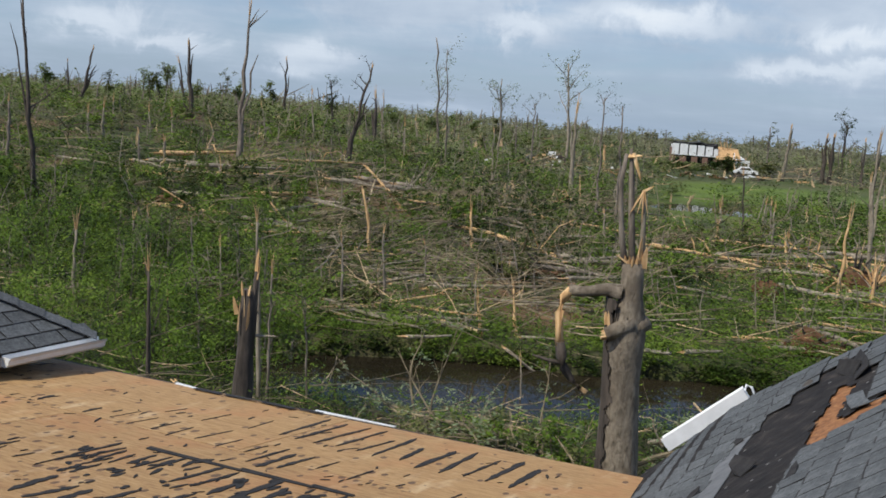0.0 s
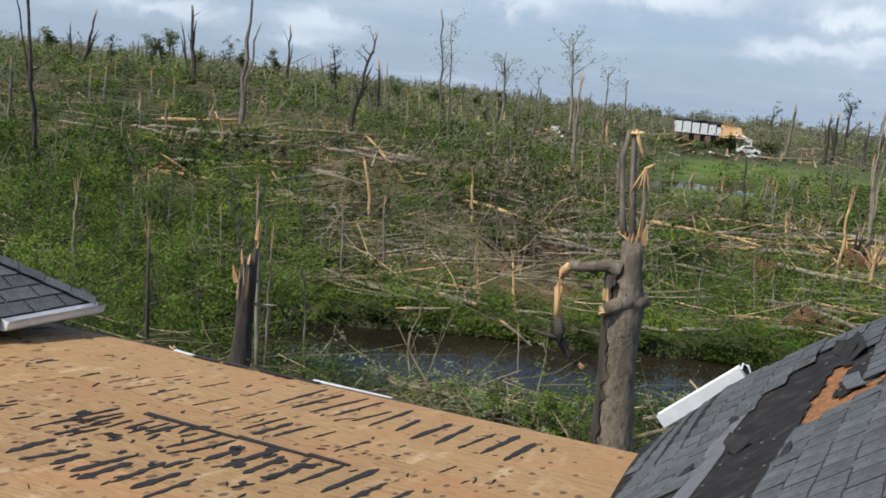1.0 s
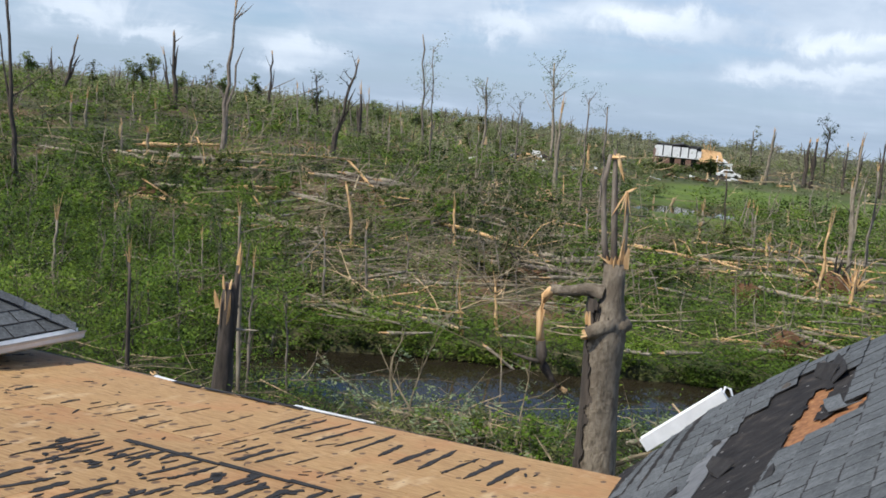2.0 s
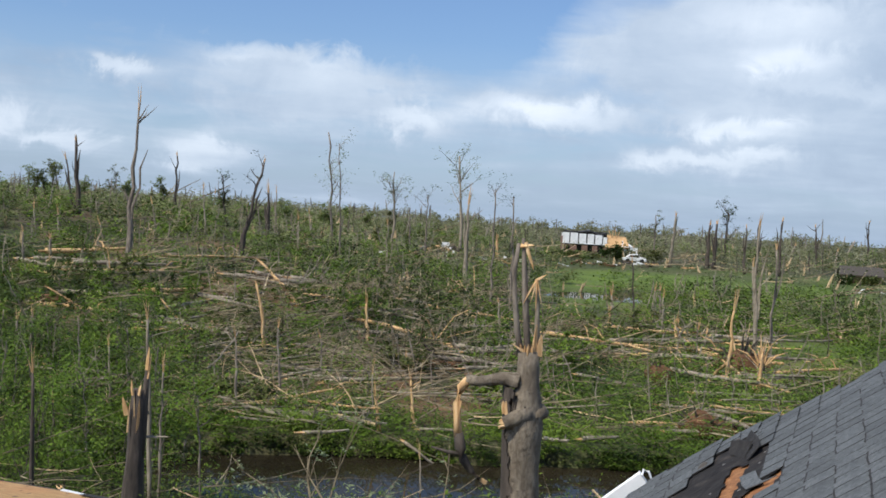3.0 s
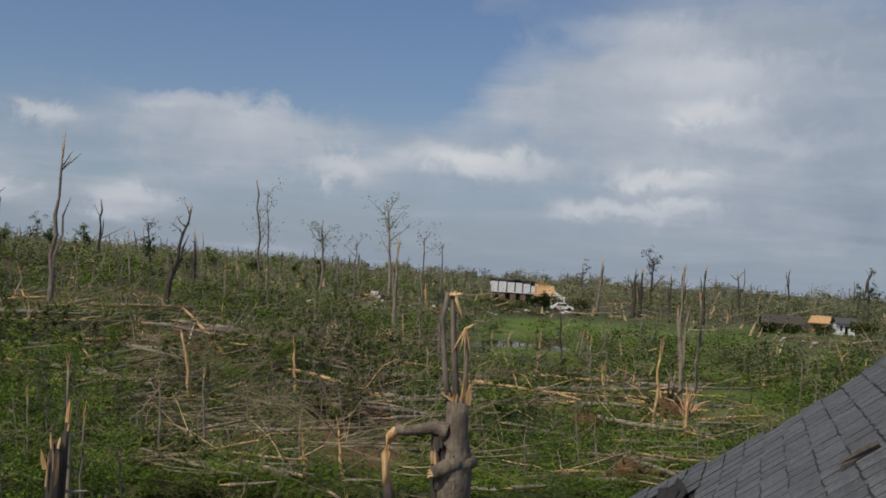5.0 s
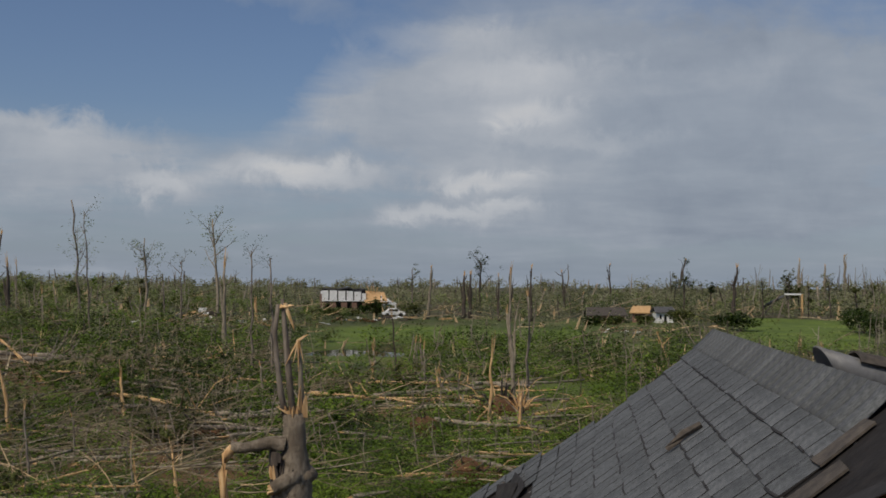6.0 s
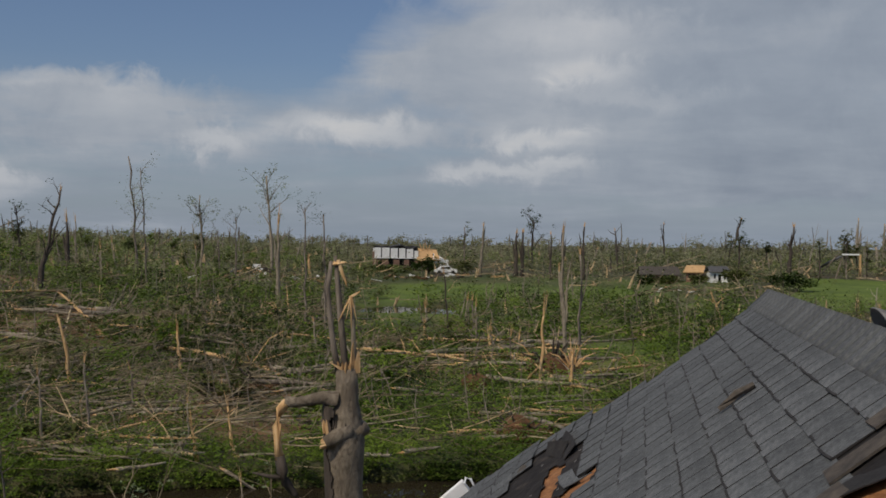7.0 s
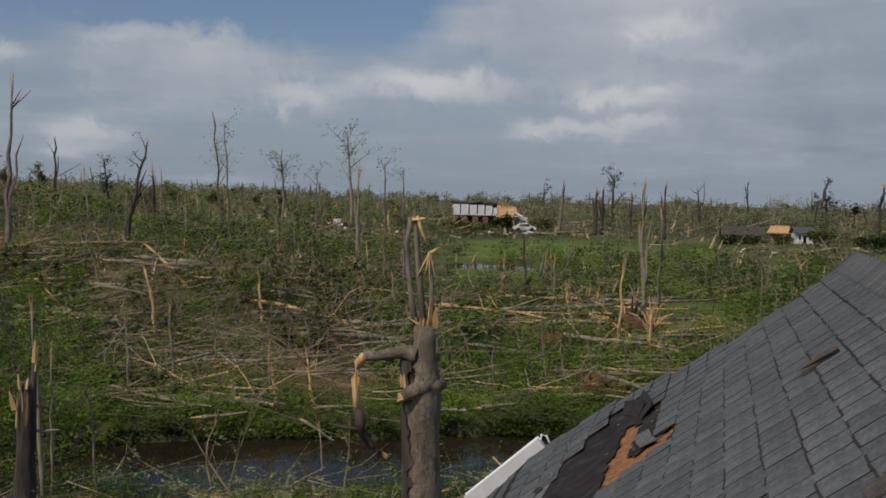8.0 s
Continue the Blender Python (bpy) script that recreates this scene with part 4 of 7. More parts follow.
def splinters(g, p, d, r, length, rnd, count=6):
    for k in range(count):
        a = 6.283 * k / count + rnd.uniform(-0.3, 0.3)
        o = Vector((math.cos(a), math.sin(a), 0)) * r * 0.6
        g.shard(Vector(p) + o - Vector(d) * r * 0.8, Vector(d) + o * (0.25 / max(r, 0.01)) * rnd.random(), length * rnd.uniform(0.35, 1.0) + r, r * rnd.uniform(0.6, 1.1), lean=rnd.uniform(-0.15, 0.15), seed=rnd.random())


def snag(az, dist, height, r, lean=0.0, bark=None, split=0.6, limbs=3, label="grey snapped tree trunk standing in the brush", crown=0, leaf=None, bend=0.008, spread=0.3):
    """A tree that the storm snapped: trunk, raw splintered top, stubs of limbs, now and then a few leaves."""
    rnd = next_rnd()
    bark = bark or BARK_GREY
    base = spot(az, dist)
    height += crest_drop(dist, az)
    e = thing("broken_tree", base, label, "tree", "snapped trees")
    pts = trunk_path(base, height, lean, rnd, bend)
    n = len(pts) - 1
    rad = [r * (1.3 if i == 0 else (1.0 - 0.62 * i / n) * rnd.uniform(0.8, 1.16)) for i in range(n + 1)]
    g = Geo()
    g.tube(pts, rad, 8, 0.45, rnd.random() * 9)
    g.made("trunk", bark, e, smooth=True, at=base)
    if split > 0:
        s = Geo()
        splinters(s, pts[-1], (pts[-1] - pts[-2]).normalized(), rad[-1], split, rnd, 5)
        s.made("splintered_top", WOOD_RAW, e, "raw pale splintered wood", at=base)
    if height > 4.2 and split > 0:
        # a second leader, torn from the first
        k = rnd.randint(2, 4)
        away = Vector((rnd.choice((-1, 1)) * rnd.uniform(0.4, 1), rnd.uniform(-0.3, 0.3), 0)) * height * 0.07
        g = Geo()
        g.tube([pts[k], pts[k + 1] + away * 0.45, pts[k + 2] + away * 0.8, pts[min(n, k + 3)] + away, pts[min(n, k + 4)] + away * 1.5], [rad[k] * 0.65, rad[k] * 0.6, rad[k] * 0.5, rad[k] * 0.35, rad[k] * 0.1], 6, 0.5, rnd.random())
        g.made("second_leader", bark, e, at=base)
    tips = []
    for _ in range(limbs):
        f = rnd.uniform(0.35, 0.98)
        i = min(n - 1, int(f * n))
        p = pts[i].lerp(pts[i + 1], f * n - i)
        a = rnd.uniform(0, 6.283)
        ln = height * spread * rnd.uniform(0.4, 1.0)
        d = Vector((math.cos(a), math.sin(a), rnd.uniform(0.5, 1.6))).normalized()
        q = [p]
        for k in range(4):
            d = (d + Vector((rnd.uniform(-.3, .3), rnd.uniform(-.3, .3), rnd.uniform(-.2, .3)))).normalized()
            q.append(q[-1] + d * ln / 4)
        lr = max(0.012, r * rnd.uniform(0.18, 0.4))
        g = Geo()
        g.tube(q, [lr, lr * .8, lr * .6, lr * .4, lr * .15], 5)
        if crown:
            for _k in range(4):
                j = rnd.randint(1, 3)
                q2 = q[j] + Vector((rnd.uniform(-1, 1), rnd.uniform(-1, 1), rnd.uniform(0, 1.2))) * ln * 0.35
                g.tube([q[j], q[j].lerp(q2, 0.5) + Vector((0, 0, 0.04 * ln)), q2], [lr * .35, lr * .25, lr * .1], 4)
                tips.append(q2)
        g.made("limb", bark, e, at=base)
        tips += q[2:]
    if crown and tips:
        g = Geo()
        for _ in range(crown):
            c = rnd.choice(tips)
            s = height * 0.03 + 0.12
            g.leaves(c + Vector((rnd.gauss(0, s), rnd.gauss(0, s), rnd.gauss(0, s))), (s * 1.3, s * 1.3, s), 9, max(0.05, dist * 0.0011), rnd)
        g.made("foliage", leaf or LEAF_DULL, e, "sparse torn leaves", at=base)
    return e


def fallen_log(a0, r0, a1, r1, radius, bark=None, label="fallen tree trunk lying in the brush", lift0=0.0, lift1=0.0, raw=True, sag=0.0):
    rnd = next_rnd()
    p, q = spot(a0, r0, radius * 0.7 + 0.25 + lift0), spot(a1, r1, radius * 0.6 + 0.3 + lift1)
    e = thing("fallen_log", p, label, "log", "fallen logs")
    ln = (q - p).length
    pts = []
    ph = rnd.uniform(0, 6)
    for i in range(8):
        f = i / 7
        pts.append(p.lerp(q, f) + Vector((0, 0, 0.012 * ln * math.sin(f * 4 + ph) + sag * math.sin(f * 3.14))) + Vector((rnd.gauss(0, .006 * ln), rnd.gauss(0, .006 * ln), 0)))
    g = Geo()
    g.tube(pts, [radius * (1 - 0.5 * i / 7) for i in range(8)], 8, 0.2, rnd.random() * 9)
    g.made("trunk", bark or BARK_PALE, e, smooth=True, at=p)
    if raw:
        s = Geo()
        splinters(s, pts[0], (pts[0] - pts[1]).normalized(), radius, radius * 4, rnd, 5)
        s.made("splintered_end", WOOD_RAW, e, "raw pale splintered wood", at=p)
    for _ in range(rnd.randint(1, 3)):
        i = rnd.randint(3, 6)
        d = Vector((rnd.uniform(-1, 1), rnd.uniform(-1, 1), rnd.uniform(0.1, 1))).normalized() * ln * rnd.uniform(0.08, 0.25)
        g = Geo()
        g.tube([pts[i], pts[i] + d * 0.5 + Vector((0, 0, 0.05 * ln * rnd.random())), pts[i] + d], [radius * .35, radius * .25, radius * .08], 5)
        g.made("limb", bark or BARK_PALE, e, at=p)
    return e


# ---- the great broken tree by the pond ----
def build_great_tree():
    az, r = 10.98, 17.0
    b = spot(az, r)
    side = Vector((math.cos(radians(az)), -math.sin(radians(az)), 0))
    deep = Vector((math.sin(radians(az)), math.cos(radians(az)), 0))

    def T(s, z, d=0.0):
        return Vector((b.x, b.y, 0)) + side * s + deep * d + Vector((0, 0, z))

    e = thing("great_broken_tree", b, "stout grey trunk snapped off with one bent hanging limb", "tree")
    g = Geo()
    pts = [T(0.02, b.z - 0.3), T(0.0, 0.9), T(-0.03, 1.5), T(-0.06, 2.1), T(-0.09, 2.7), T(-0.09, 3.1), T(-0.08, 3.45), T(-0.06, 3.75), T(-0.05, 4.05), T(-0.06, 4.35), T(-0.07, 4.56)]
    g.tube(pts, [0.42, 0.34, 0.305, 0.29, 0.28, 0.29, 0.31, 0.25, 0.185, 0.165, 0.155], 20, 0.16, 3.0)
    g.made("trunk", BARK_GREAT, e, smooth=True, at=b)
    g = Geo()
    rnd = random.Random(4)
    for k in range(16):
        a = 6.283 * k / 16
        o = side * math.cos(a) * 0.11 + deep * math.sin(a) * 0.11
        g.shard(T(-0.07, 4.5) + o, Vector((0, 0, 1)) + o * rnd.uniform(-0.5, 3), rnd.uniform(0.10, 0.26), rnd.uniform(0.05, 0.09), seed=k)
    g.shard(T(0.02, 4.5, -0.08), (0.02, 0, 1), 0.50, 0.08, seed=40)
    g.shard(T(0.09, 4.5, -0.06), (0.06, 0, 1), 0.34, 0.10, seed=41)
    g.shard(T(-0.14, 4.55, -0.1), side * -0.8 + Vector((0, 0, 0.5)), 0.24, 0.07, seed=42)
    g.made("splintered_top", WOOD_RAW, e, "raw pale splintered wood", at=b)
    # thin stems still standing above the break
    for n, (line, rr) in enumerate((([(-0.16, 4.4), (-0.26, 4.85), (-0.33, 5.35), (-0.37, 5.8), (-0.32, 6.22)], (0.055, 0.046, 0.042, 0.038, 0.028)), ([(-0.07, 4.4), (-0.12, 4.9), (-0.17, 5.4), (-0.22, 5.9), (-0.26, 6.30)], (0.06, 0.055, 0.048, 0.04, 0.026)), ([(0.05, 4.4), (0.04, 4.9), (0.02, 5.3), (-0.03, 5.68)], (0.05, 0.04, 0.035, 0.02)))):
        g = Geo()
        g.tube([T(s, z, 0.03 * n) for s, z in line], rr, 8, 0.3, n)
        g.made("standing_stem", BARK_GREY if n < 2 else BARK_PALE, e, smooth=True, at=b)
    g = Geo()
    g.shard(T(-0.30, 6.18), side * 0.9 + Vector((0, 0, 0.1)), 0.22, 0.07, seed=50)
    g.shard(T(-0.22, 6.24), side * 0.35 + Vector((0, 0, -1)), 0.45, 0.06, seed=51)
    for k, (s, z, dx, ln) in enumerate(((-0.02, 5.66, -0.5, 0.42), (-0.01, 5.68, 0.02, 0.5), (0.0, 5.66, 0.22, 0.36), (-0.03, 5.6, -0.2, 0.3))):
        g.shard(T(s, z, -0.03), side * dx + Vector((0, 0, -1)), ln, 0.036, seed=60 + k)
    g.shard(T(-0.03, 5.66), side * 0.8 + Vector((0, 0, 0.5)), 0.2, 0.04, seed=66)
    g.made("hanging_splinter", WOOD_RAW, e, "pale splinters hanging from the stem", at=b)
    # the limb, out to the side and snapped downwards
    g = Geo()
    g.tube([T(-0.02, 3.80, -0.04), T(-0.09, 4.00, -0.07), T(-0.22, 4.11, -0.1), T(-0.42, 4.125, -0.12), T(-0.62, 4.09, -0.14), T(-0.82, 4.06, -0.15), T(-1.0, 4.08, -0.16)], (0.16, 0.145, 0.122, 0.108, 0.088, 0.078, 0.085), 12, 0.25, 1.5)
    g.made("limb", BARK_GREAT, e, smooth=True, at=b)
    g = Geo()
    g.tube([T(-0.97, 4.08, -0.16), T(-1.07, 3.95, -0.17), T(-1.12, 3.7, -0.18), T(-1.10, 3.45, -0.18), T(-1.06, 3.2, -0.18)], (0.075, 0.075, 0.065, 0.06, 0.07), 8, 0.35, 2.2)
    for k in range(3):
        g.shard(T(-1.10 + 0.02 * k, 3.95 - 0.1 * k, -0.22), side * -0.05 + Vector((0, 0, -1)), 0.4, 0.035, seed=70 + k)
    g.made("peeled_limb", WOOD_RAW, e, "limb peeled to pale wood at the bend", smooth=True, at=b)
    g = Geo()
    g.tube([T(-1.07, 3.25, -0.18), T(-1.03, 3.0, -0.18), T(-0.97, 2.85, -0.18), T(-0.84, 2.68, -0.17), T(-0.70, 2.55, -0.16)], (0.075, 0.085, 0.075, 0.06, 0.045), 10, 0.3, 5.0)
    g.tube([T(-1.0, 2.92, -0.18), T(-1.2, 2.93, -0.15), T(-1.48, 2.98, -0.1)], (0.04, 0.032, 0.014), 6, 0.2)
    g.made("hanging_branch", BARK_DARK, e, "dark hanging end of the limb", smooth=True, at=b)
    g = Geo()
    for k in range(5):
        g.shard(T(-0.72, 2.57, -0.16), side * (0.8 + 0.1 * k) + Vector((0, 0, -0.75 + 0.1 * k)), 0.16, 0.05, seed=80 + k)
    g.made("raw_tip", WOOD_RAW, e, "raw pale tip", at=b)
    g = Geo()
    for k in range(5):
        a = -0.25 - 0.32 * k
        o = side * (-math.cos(a) * 0.285) + deep * (math.sin(a) * 0.285)
        g.shard(T(-0.10, 3.98 - 0.06 * k) + o * 0.75, Vector((0, 0, -1)), 0.5 + 0.1 * k, 0.12, flat=0.2, seed=110 + k)
    # ragged-edged dark shell down one flank
    for i in range(60):
        z = 1.0 + 0.05 * i
        c, r = (T(-0.02 - 0.038 * max(0.0, z - 1.0), z), 0.335 - 0.045 * ease(z, 1.0, 2.4) + 0.012)
        reach = 0.56 + 0.18 * noise.noise((z * 1.4, 0.0, 3.0)) + 0.14 * noise.noise((z * 6.0, 0.0, 8.0))
        n0 = len(g.v)
        for k in range(9):
            a = math.pi * (1.20 - reach * 0.86 * (k / 8)) if k else math.pi * 1.25
            for dz in (0.0, 0.052):
                g.v.append(c + side * (math.cos(a) * r) - deep * (math.sin(a) * r) + Vector((0, 0, dz)))
        g.f += [(n0 + 2 * k, n0 + 2 * k + 2, n0 + 2 * k + 3, n0 + 2 * k + 1) for k in range(8)]
    o = g.made("wet_bark", BARK_DARK, e, "dark bark down one flank", at=b)
    thick = o.modifiers.new("thick", "SOLIDIFY")
    thick.thickness, thick.offset = 0.02, -1.0
    # snapped stub below it, and the knob on the other side
    g = Geo()
    g.tube([T(0.0, 3.62, -0.15), T(-0.2, 3.55, -0.25), T(-0.38, 3.46, -0.28)], (0.15, 0.12, 0.10), 12, 0.2, 7)
    g.made("stub", BARK_GREAT, e, smooth=True, at=b)
    g = Geo()
    for k in range(7):
        a = 6.283 * k / 7
        g.shard(T(-0.36, 3.47 + 0.06 * math.sin(a), -0.28 + 0.06 * math.cos(a)), side * -1 + Vector((0, 0, -0.3)), 0.10, 0.06, seed=90 + k)
    g.shard(T(-0.33, 3.55, -0.2), side * -0.15 + Vector((0, 0, 1)), 0.26, 0.07, seed=98)
    g.shard(T(-0.36, 3.6, -0.15), side * -0.3 + Vector((0, 0, 1)), 0.2, 0.1, seed=99)
    g.made("raw_stub_end", WOOD_RAW, e, "orange raw wood of the snapped stub", at=b)
    g = Geo()
    g.tube([T(0.1, 3.62), T(0.22, 3.62), T(0.30, 3.6)], (0.2, 0.12, 0.03), 10, 0.3, 9)
    g.made("knob", BARK_GREAT, e, smooth=True, at=b)


BARK_GREAT = surface("smooth_grey_bark", [(0.30, (0.095, 0.072, 0.050)), (0.47, (0.235, 0.190, 0.138)), (0.70, (0.37, 0.31, 0.235))], 13, stretch=(1, 1, 0.45), bump=1.0, second=(0.15, 0.118, 0.085, 1.0), bump_dist=0.05)
build_great_tree()


def build_dark_stump():
    az, r = -9.25, 20.0
    b = spot(az, r)
    side = Vector((math.cos(radians(az)), -math.sin(radians(az)), 0))

    def T(s, z):
        return Vector((b.x, b.y, 0)) + side * s + Vector((0, 0, z))

    e = thing("split_stump", b, "dark wet trunk split lengthwise with orange splinters", "tree")
    g = Geo()
    g.tube([T(0.0, b.z - 0.3), T(0.02, 0.9), T(0.03, 1.5), T(0.04, 2.1), T(0.05, 2.7), T(0.03, 3.2)], (0.23, 0.19, 0.175, 0.16, 0.15, 0.10), 14, 0.45, 2)
    g.made("trunk", BARK_DARK, e, smooth=True, at=b)
    g = Geo()
    g.tube([T(0.13, 2.0), T(0.14, 2.6), T(0.15, 3.2), T(0.17, 3.75)], (0.07, 0.075, 0.06, 0.03), 8, 0.35, 6)
    g.made("split_half", BARK_DARK, e, smooth=True, at=b)
    for k, (s, z, dx, ln, w) in enumerate(((-0.13, 2.75, -0.25, 0.34, 0.09), (-0.10, 2.45, 0.02, 0.55, 0.06), (0.06, 2.3, 0.02, 0.75, 0.07), (0.02, 1.5, 0.0, 0.9, 0.04), (-0.05, 3.1, -0.12, 0.28, 0.06), (0.0, 2.7, -0.05, 0.5, 0.035), (0.05, 3.1, 0.2, 0.2, 0.06), (0.17, 3.55, 0.05, 0.42, 0.06), (0.20, 3.4, 0.08, 0.45, 0.04))):
        g = Geo()
        g.shard(T(s, z) - Vector((0, 0.12, 0)), side * dx + Vector((0, 0, 1)), ln, w, seed=k)
        g.made("splinter", WOOD_RAW, e, "orange splinter", at=b)
    g = Geo()
    g.shard(T(0.12, 2.35), side * 1.0 + Vector((0, 0, 0.0)), 0.5, 0.06, seed=11)
    g.made("snapped_branch", BARK_PALE, e, at=b)


build_dark_stump()


# ---- fallen crowns, root plates ----
def fallen_crown(a0, r0, a1, r1, height, n, label, leaf, bark, density=30, leaf_size=0.06, seed=1, rise=1.0):
    rnd = random.Random(seed)
    p, q = spot(a0, r0, 0.3), spot(a1, r1, height * 0.5)
    e = thing("fallen_treetop", p, label, "tree", "fallen treetops")
    ln = (q - p).length
    axis = (q - p).normalized()
    g = Geo()
    stem = [p.lerp(q, i / 5) + Vector((0, 0, 0.12 * height * math.sin(i * 0.7))) for i in range(6)]
    g.tube(stem, [0.055, 0.05, 0.042, 0.034, 0.025, 0.012], 7, 0.2)
    g.made("stem", bark, e, at=p)
    tips = []
    for k in range(n):
        f = rnd.uniform(0.05, 0.95)
        o = stem[0].lerp(stem[-1], f)
        d = (axis * rnd.uniform(0.3, 1.2) + Vector((rnd.gauss(0, .5), rnd.gauss(0, .5), rnd.uniform(-0.05, 1.0) * rise))).normalized()
        l = ln * rnd.uniform(0.2, 0.5)
        pts = [o]
        for i in range(5):
            d = (d + Vector((rnd.gauss(0, .2), rnd.gauss(0, .2), rnd.gauss(-0.03, .16)))).normalized()
            pts.append(pts[-1] + d * l / 5)
        g = Geo()
        g.tube(pts, [0.022, 0.019, 0.016, 0.012, 0.009, 0.004], 5)
        for _ in range(4):
            i = rnd.randint(1, 4)
            d2 = (d + Vector((rnd.gauss(0, .6), rnd.gauss(0, .6), rnd.gauss(.1, .5)))).normalized()
            t2 = pts[i] + d2 * l * rnd.uniform(0.15, 0.35)
            g.tube([pts[i], pts[i].lerp(t2, 0.5) + Vector((0, 0, 0.03)), t2], [0.009, 0.007, 0.003], 4)
            tips.append(t2)
        tips += pts[2:]
        g.made("branch", bark, e, at=p)
    g = Geo()
    for _ in range(density):
        c = rnd.choice(tips)
        g.leaves(c + Vector((rnd.gauss(0, .1), rnd.gauss(0, .1), rnd.gauss(0, .1))), (0.16, 0.16, 0.13), 12, leaf_size, rnd)
    g.made("foliage", leaf, e, "wilting pale leaves", at=p)


fallen_crown(9.2, 18.0, -1.5, 20.5, 1.3, 20, "fallen treetop with bare grey twigs and pale leaves by the pond", LEAF_PALE, STICKS, 110, 0.05, 1)
fallen_crown(8.0, 17.0, 1.0, 18.5, 0.9, 16, "fallen treetop with bare grey twigs and pale leaves by the pond", LEAF_DULL, STICKS, 150, 0.05, 2)
fallen_crown(10.0, 16.5, 4.5, 18.5, 1.0, 14, "fallen treetop with green leaves under the great trunk", LEAF_FRESH, STICKS, 170, 0.055, 3)
fallen_crown(11.5, 19.0, 17.5, 21.0, 1.1, 14, "fallen treetop with bare grey twigs and pale leaves by the pond", LEAF_PALE, STICKS, 70, 0.05, 4)
fallen_crown(-5.0, 18.5, 0.5, 20.0, 0.8, 9, "fallen treetop with bare grey twigs and pale leaves by the pond", LEAF_PALE, STICKS, 30, 0.05, 5)
for k, (a0, r0, a1, r1, h, leaf) in enumerate(((-4, 52, 2, 56, 2.0, LEAF_FRESH), (-9, 44, -3, 47, 1.8, LEAF_DULL), (3, 52, 9, 55, 2.2, LEAF_DARK), (-2, 62, 5, 64, 2.2, LEAF_DULL), (9, 44, 15, 46, 1.8, LEAF_FRESH), (-16, 60, -10, 62, 2.2, LEAF_DULL), (12, 60, 17, 63, 2.0, LEAF_DULL), (0, 40, 5, 42, 1.5, LEAF_DULL), (24, 70, 29, 74, 2.4, LEAF_DARK), (-1, 33, -7, 34, 1.2, LEAF_DULL), (13, 36, 8, 37, 1.4, LEAF_FRESH))):
    fallen_crown(a0, r0, a1, r1, h, 16, "fallen treetop of grey branches with wilting leaves on the slope", leaf, STICKS, 150, 0.10, 20 + k, 0.55)


def root_plate(az, r, w, h, label="upturned root plate caked in red clay"):
    rnd = next_rnd()
    b = spot(az, r)
    e = thing("root_plate", b, label, "tree stump", "root plates")
    side = Vector((math.cos(radians(az)), -math.sin(radians(az)), 0))
    deep = Vector((math.sin(radians(az)), math.cos(radians(az)), 0))
    g = Geo()
    nu, nv = 14, 9
    for j in range(nv):
        th = math.pi * (0.04 + 0.92 * j / (nv - 1))
        for i in range(nu):
            a = 6.283 * i / nu
            v = Vector((math.sin(th) * math.cos(a), math.sin(th) * math.sin(a), math.cos(th)))
            q = 1 + 0.35 * noise.noise(v * 2.1 + Vector((r, az, 0))) + 0.15 * noise.noise(v * 6 + Vector((r, 0, 0)))
            g.v.append(b + side * (v.x * w / 2 * q) + deep * (v.y * 0.35 * q) + Vector((0, 0, h * 0.42 + v.z * h / 2 * q)))
    for j in range(nv - 1):
        for i in range(nu):
            a, c = j * nu + i, j * nu + (i + 1) % nu
            g.f.append((a, a + nu, c + nu, c))
    g.f += [tuple(range(nu)), tuple(reversed(range((nv - 1) * nu, nv * nu)))]
    g.made("clay", SOIL, e, at=b)
    for _ in range(9):
        a = rnd.uniform(0, 6.283)
        d = side * math.cos(a) + Vector((0, 0, math.sin(a) * 0.8)) - deep * rnd.uniform(0, .6)
        o = b + Vector((0, 0, h * 0.45)) + d * w * 0.25
        g = Geo()
        g.tube([o, o + d * w * 0.2 + Vector((0, 0, rnd.uniform(-.1, .1))), o + d * w * rnd.uniform(0.3, 0.5)], [0.035 * w, 0.025 * w, 0.008 * w], 5)
        g.made("root", BARK_DARK, e, at=b)


root_plate(19.7, 34.0, 1.3, 1.0)
root_plate(20.9, 34.2, 1.0, 0.7)
root_plate(21.5, 50.5, 2.4, 1.2)
root_plate(4.0, 48.0, 0.9, 0.7)
root_plate(6.2, 45.0, 2.0, 0.5)
root_plate(2.0, 51.0, 0.7, 0.7)
root_plate(17.5, 44.0, 1.2, 0.9)
root_plate(-13.5, 57.0, 1.1, 0.6)


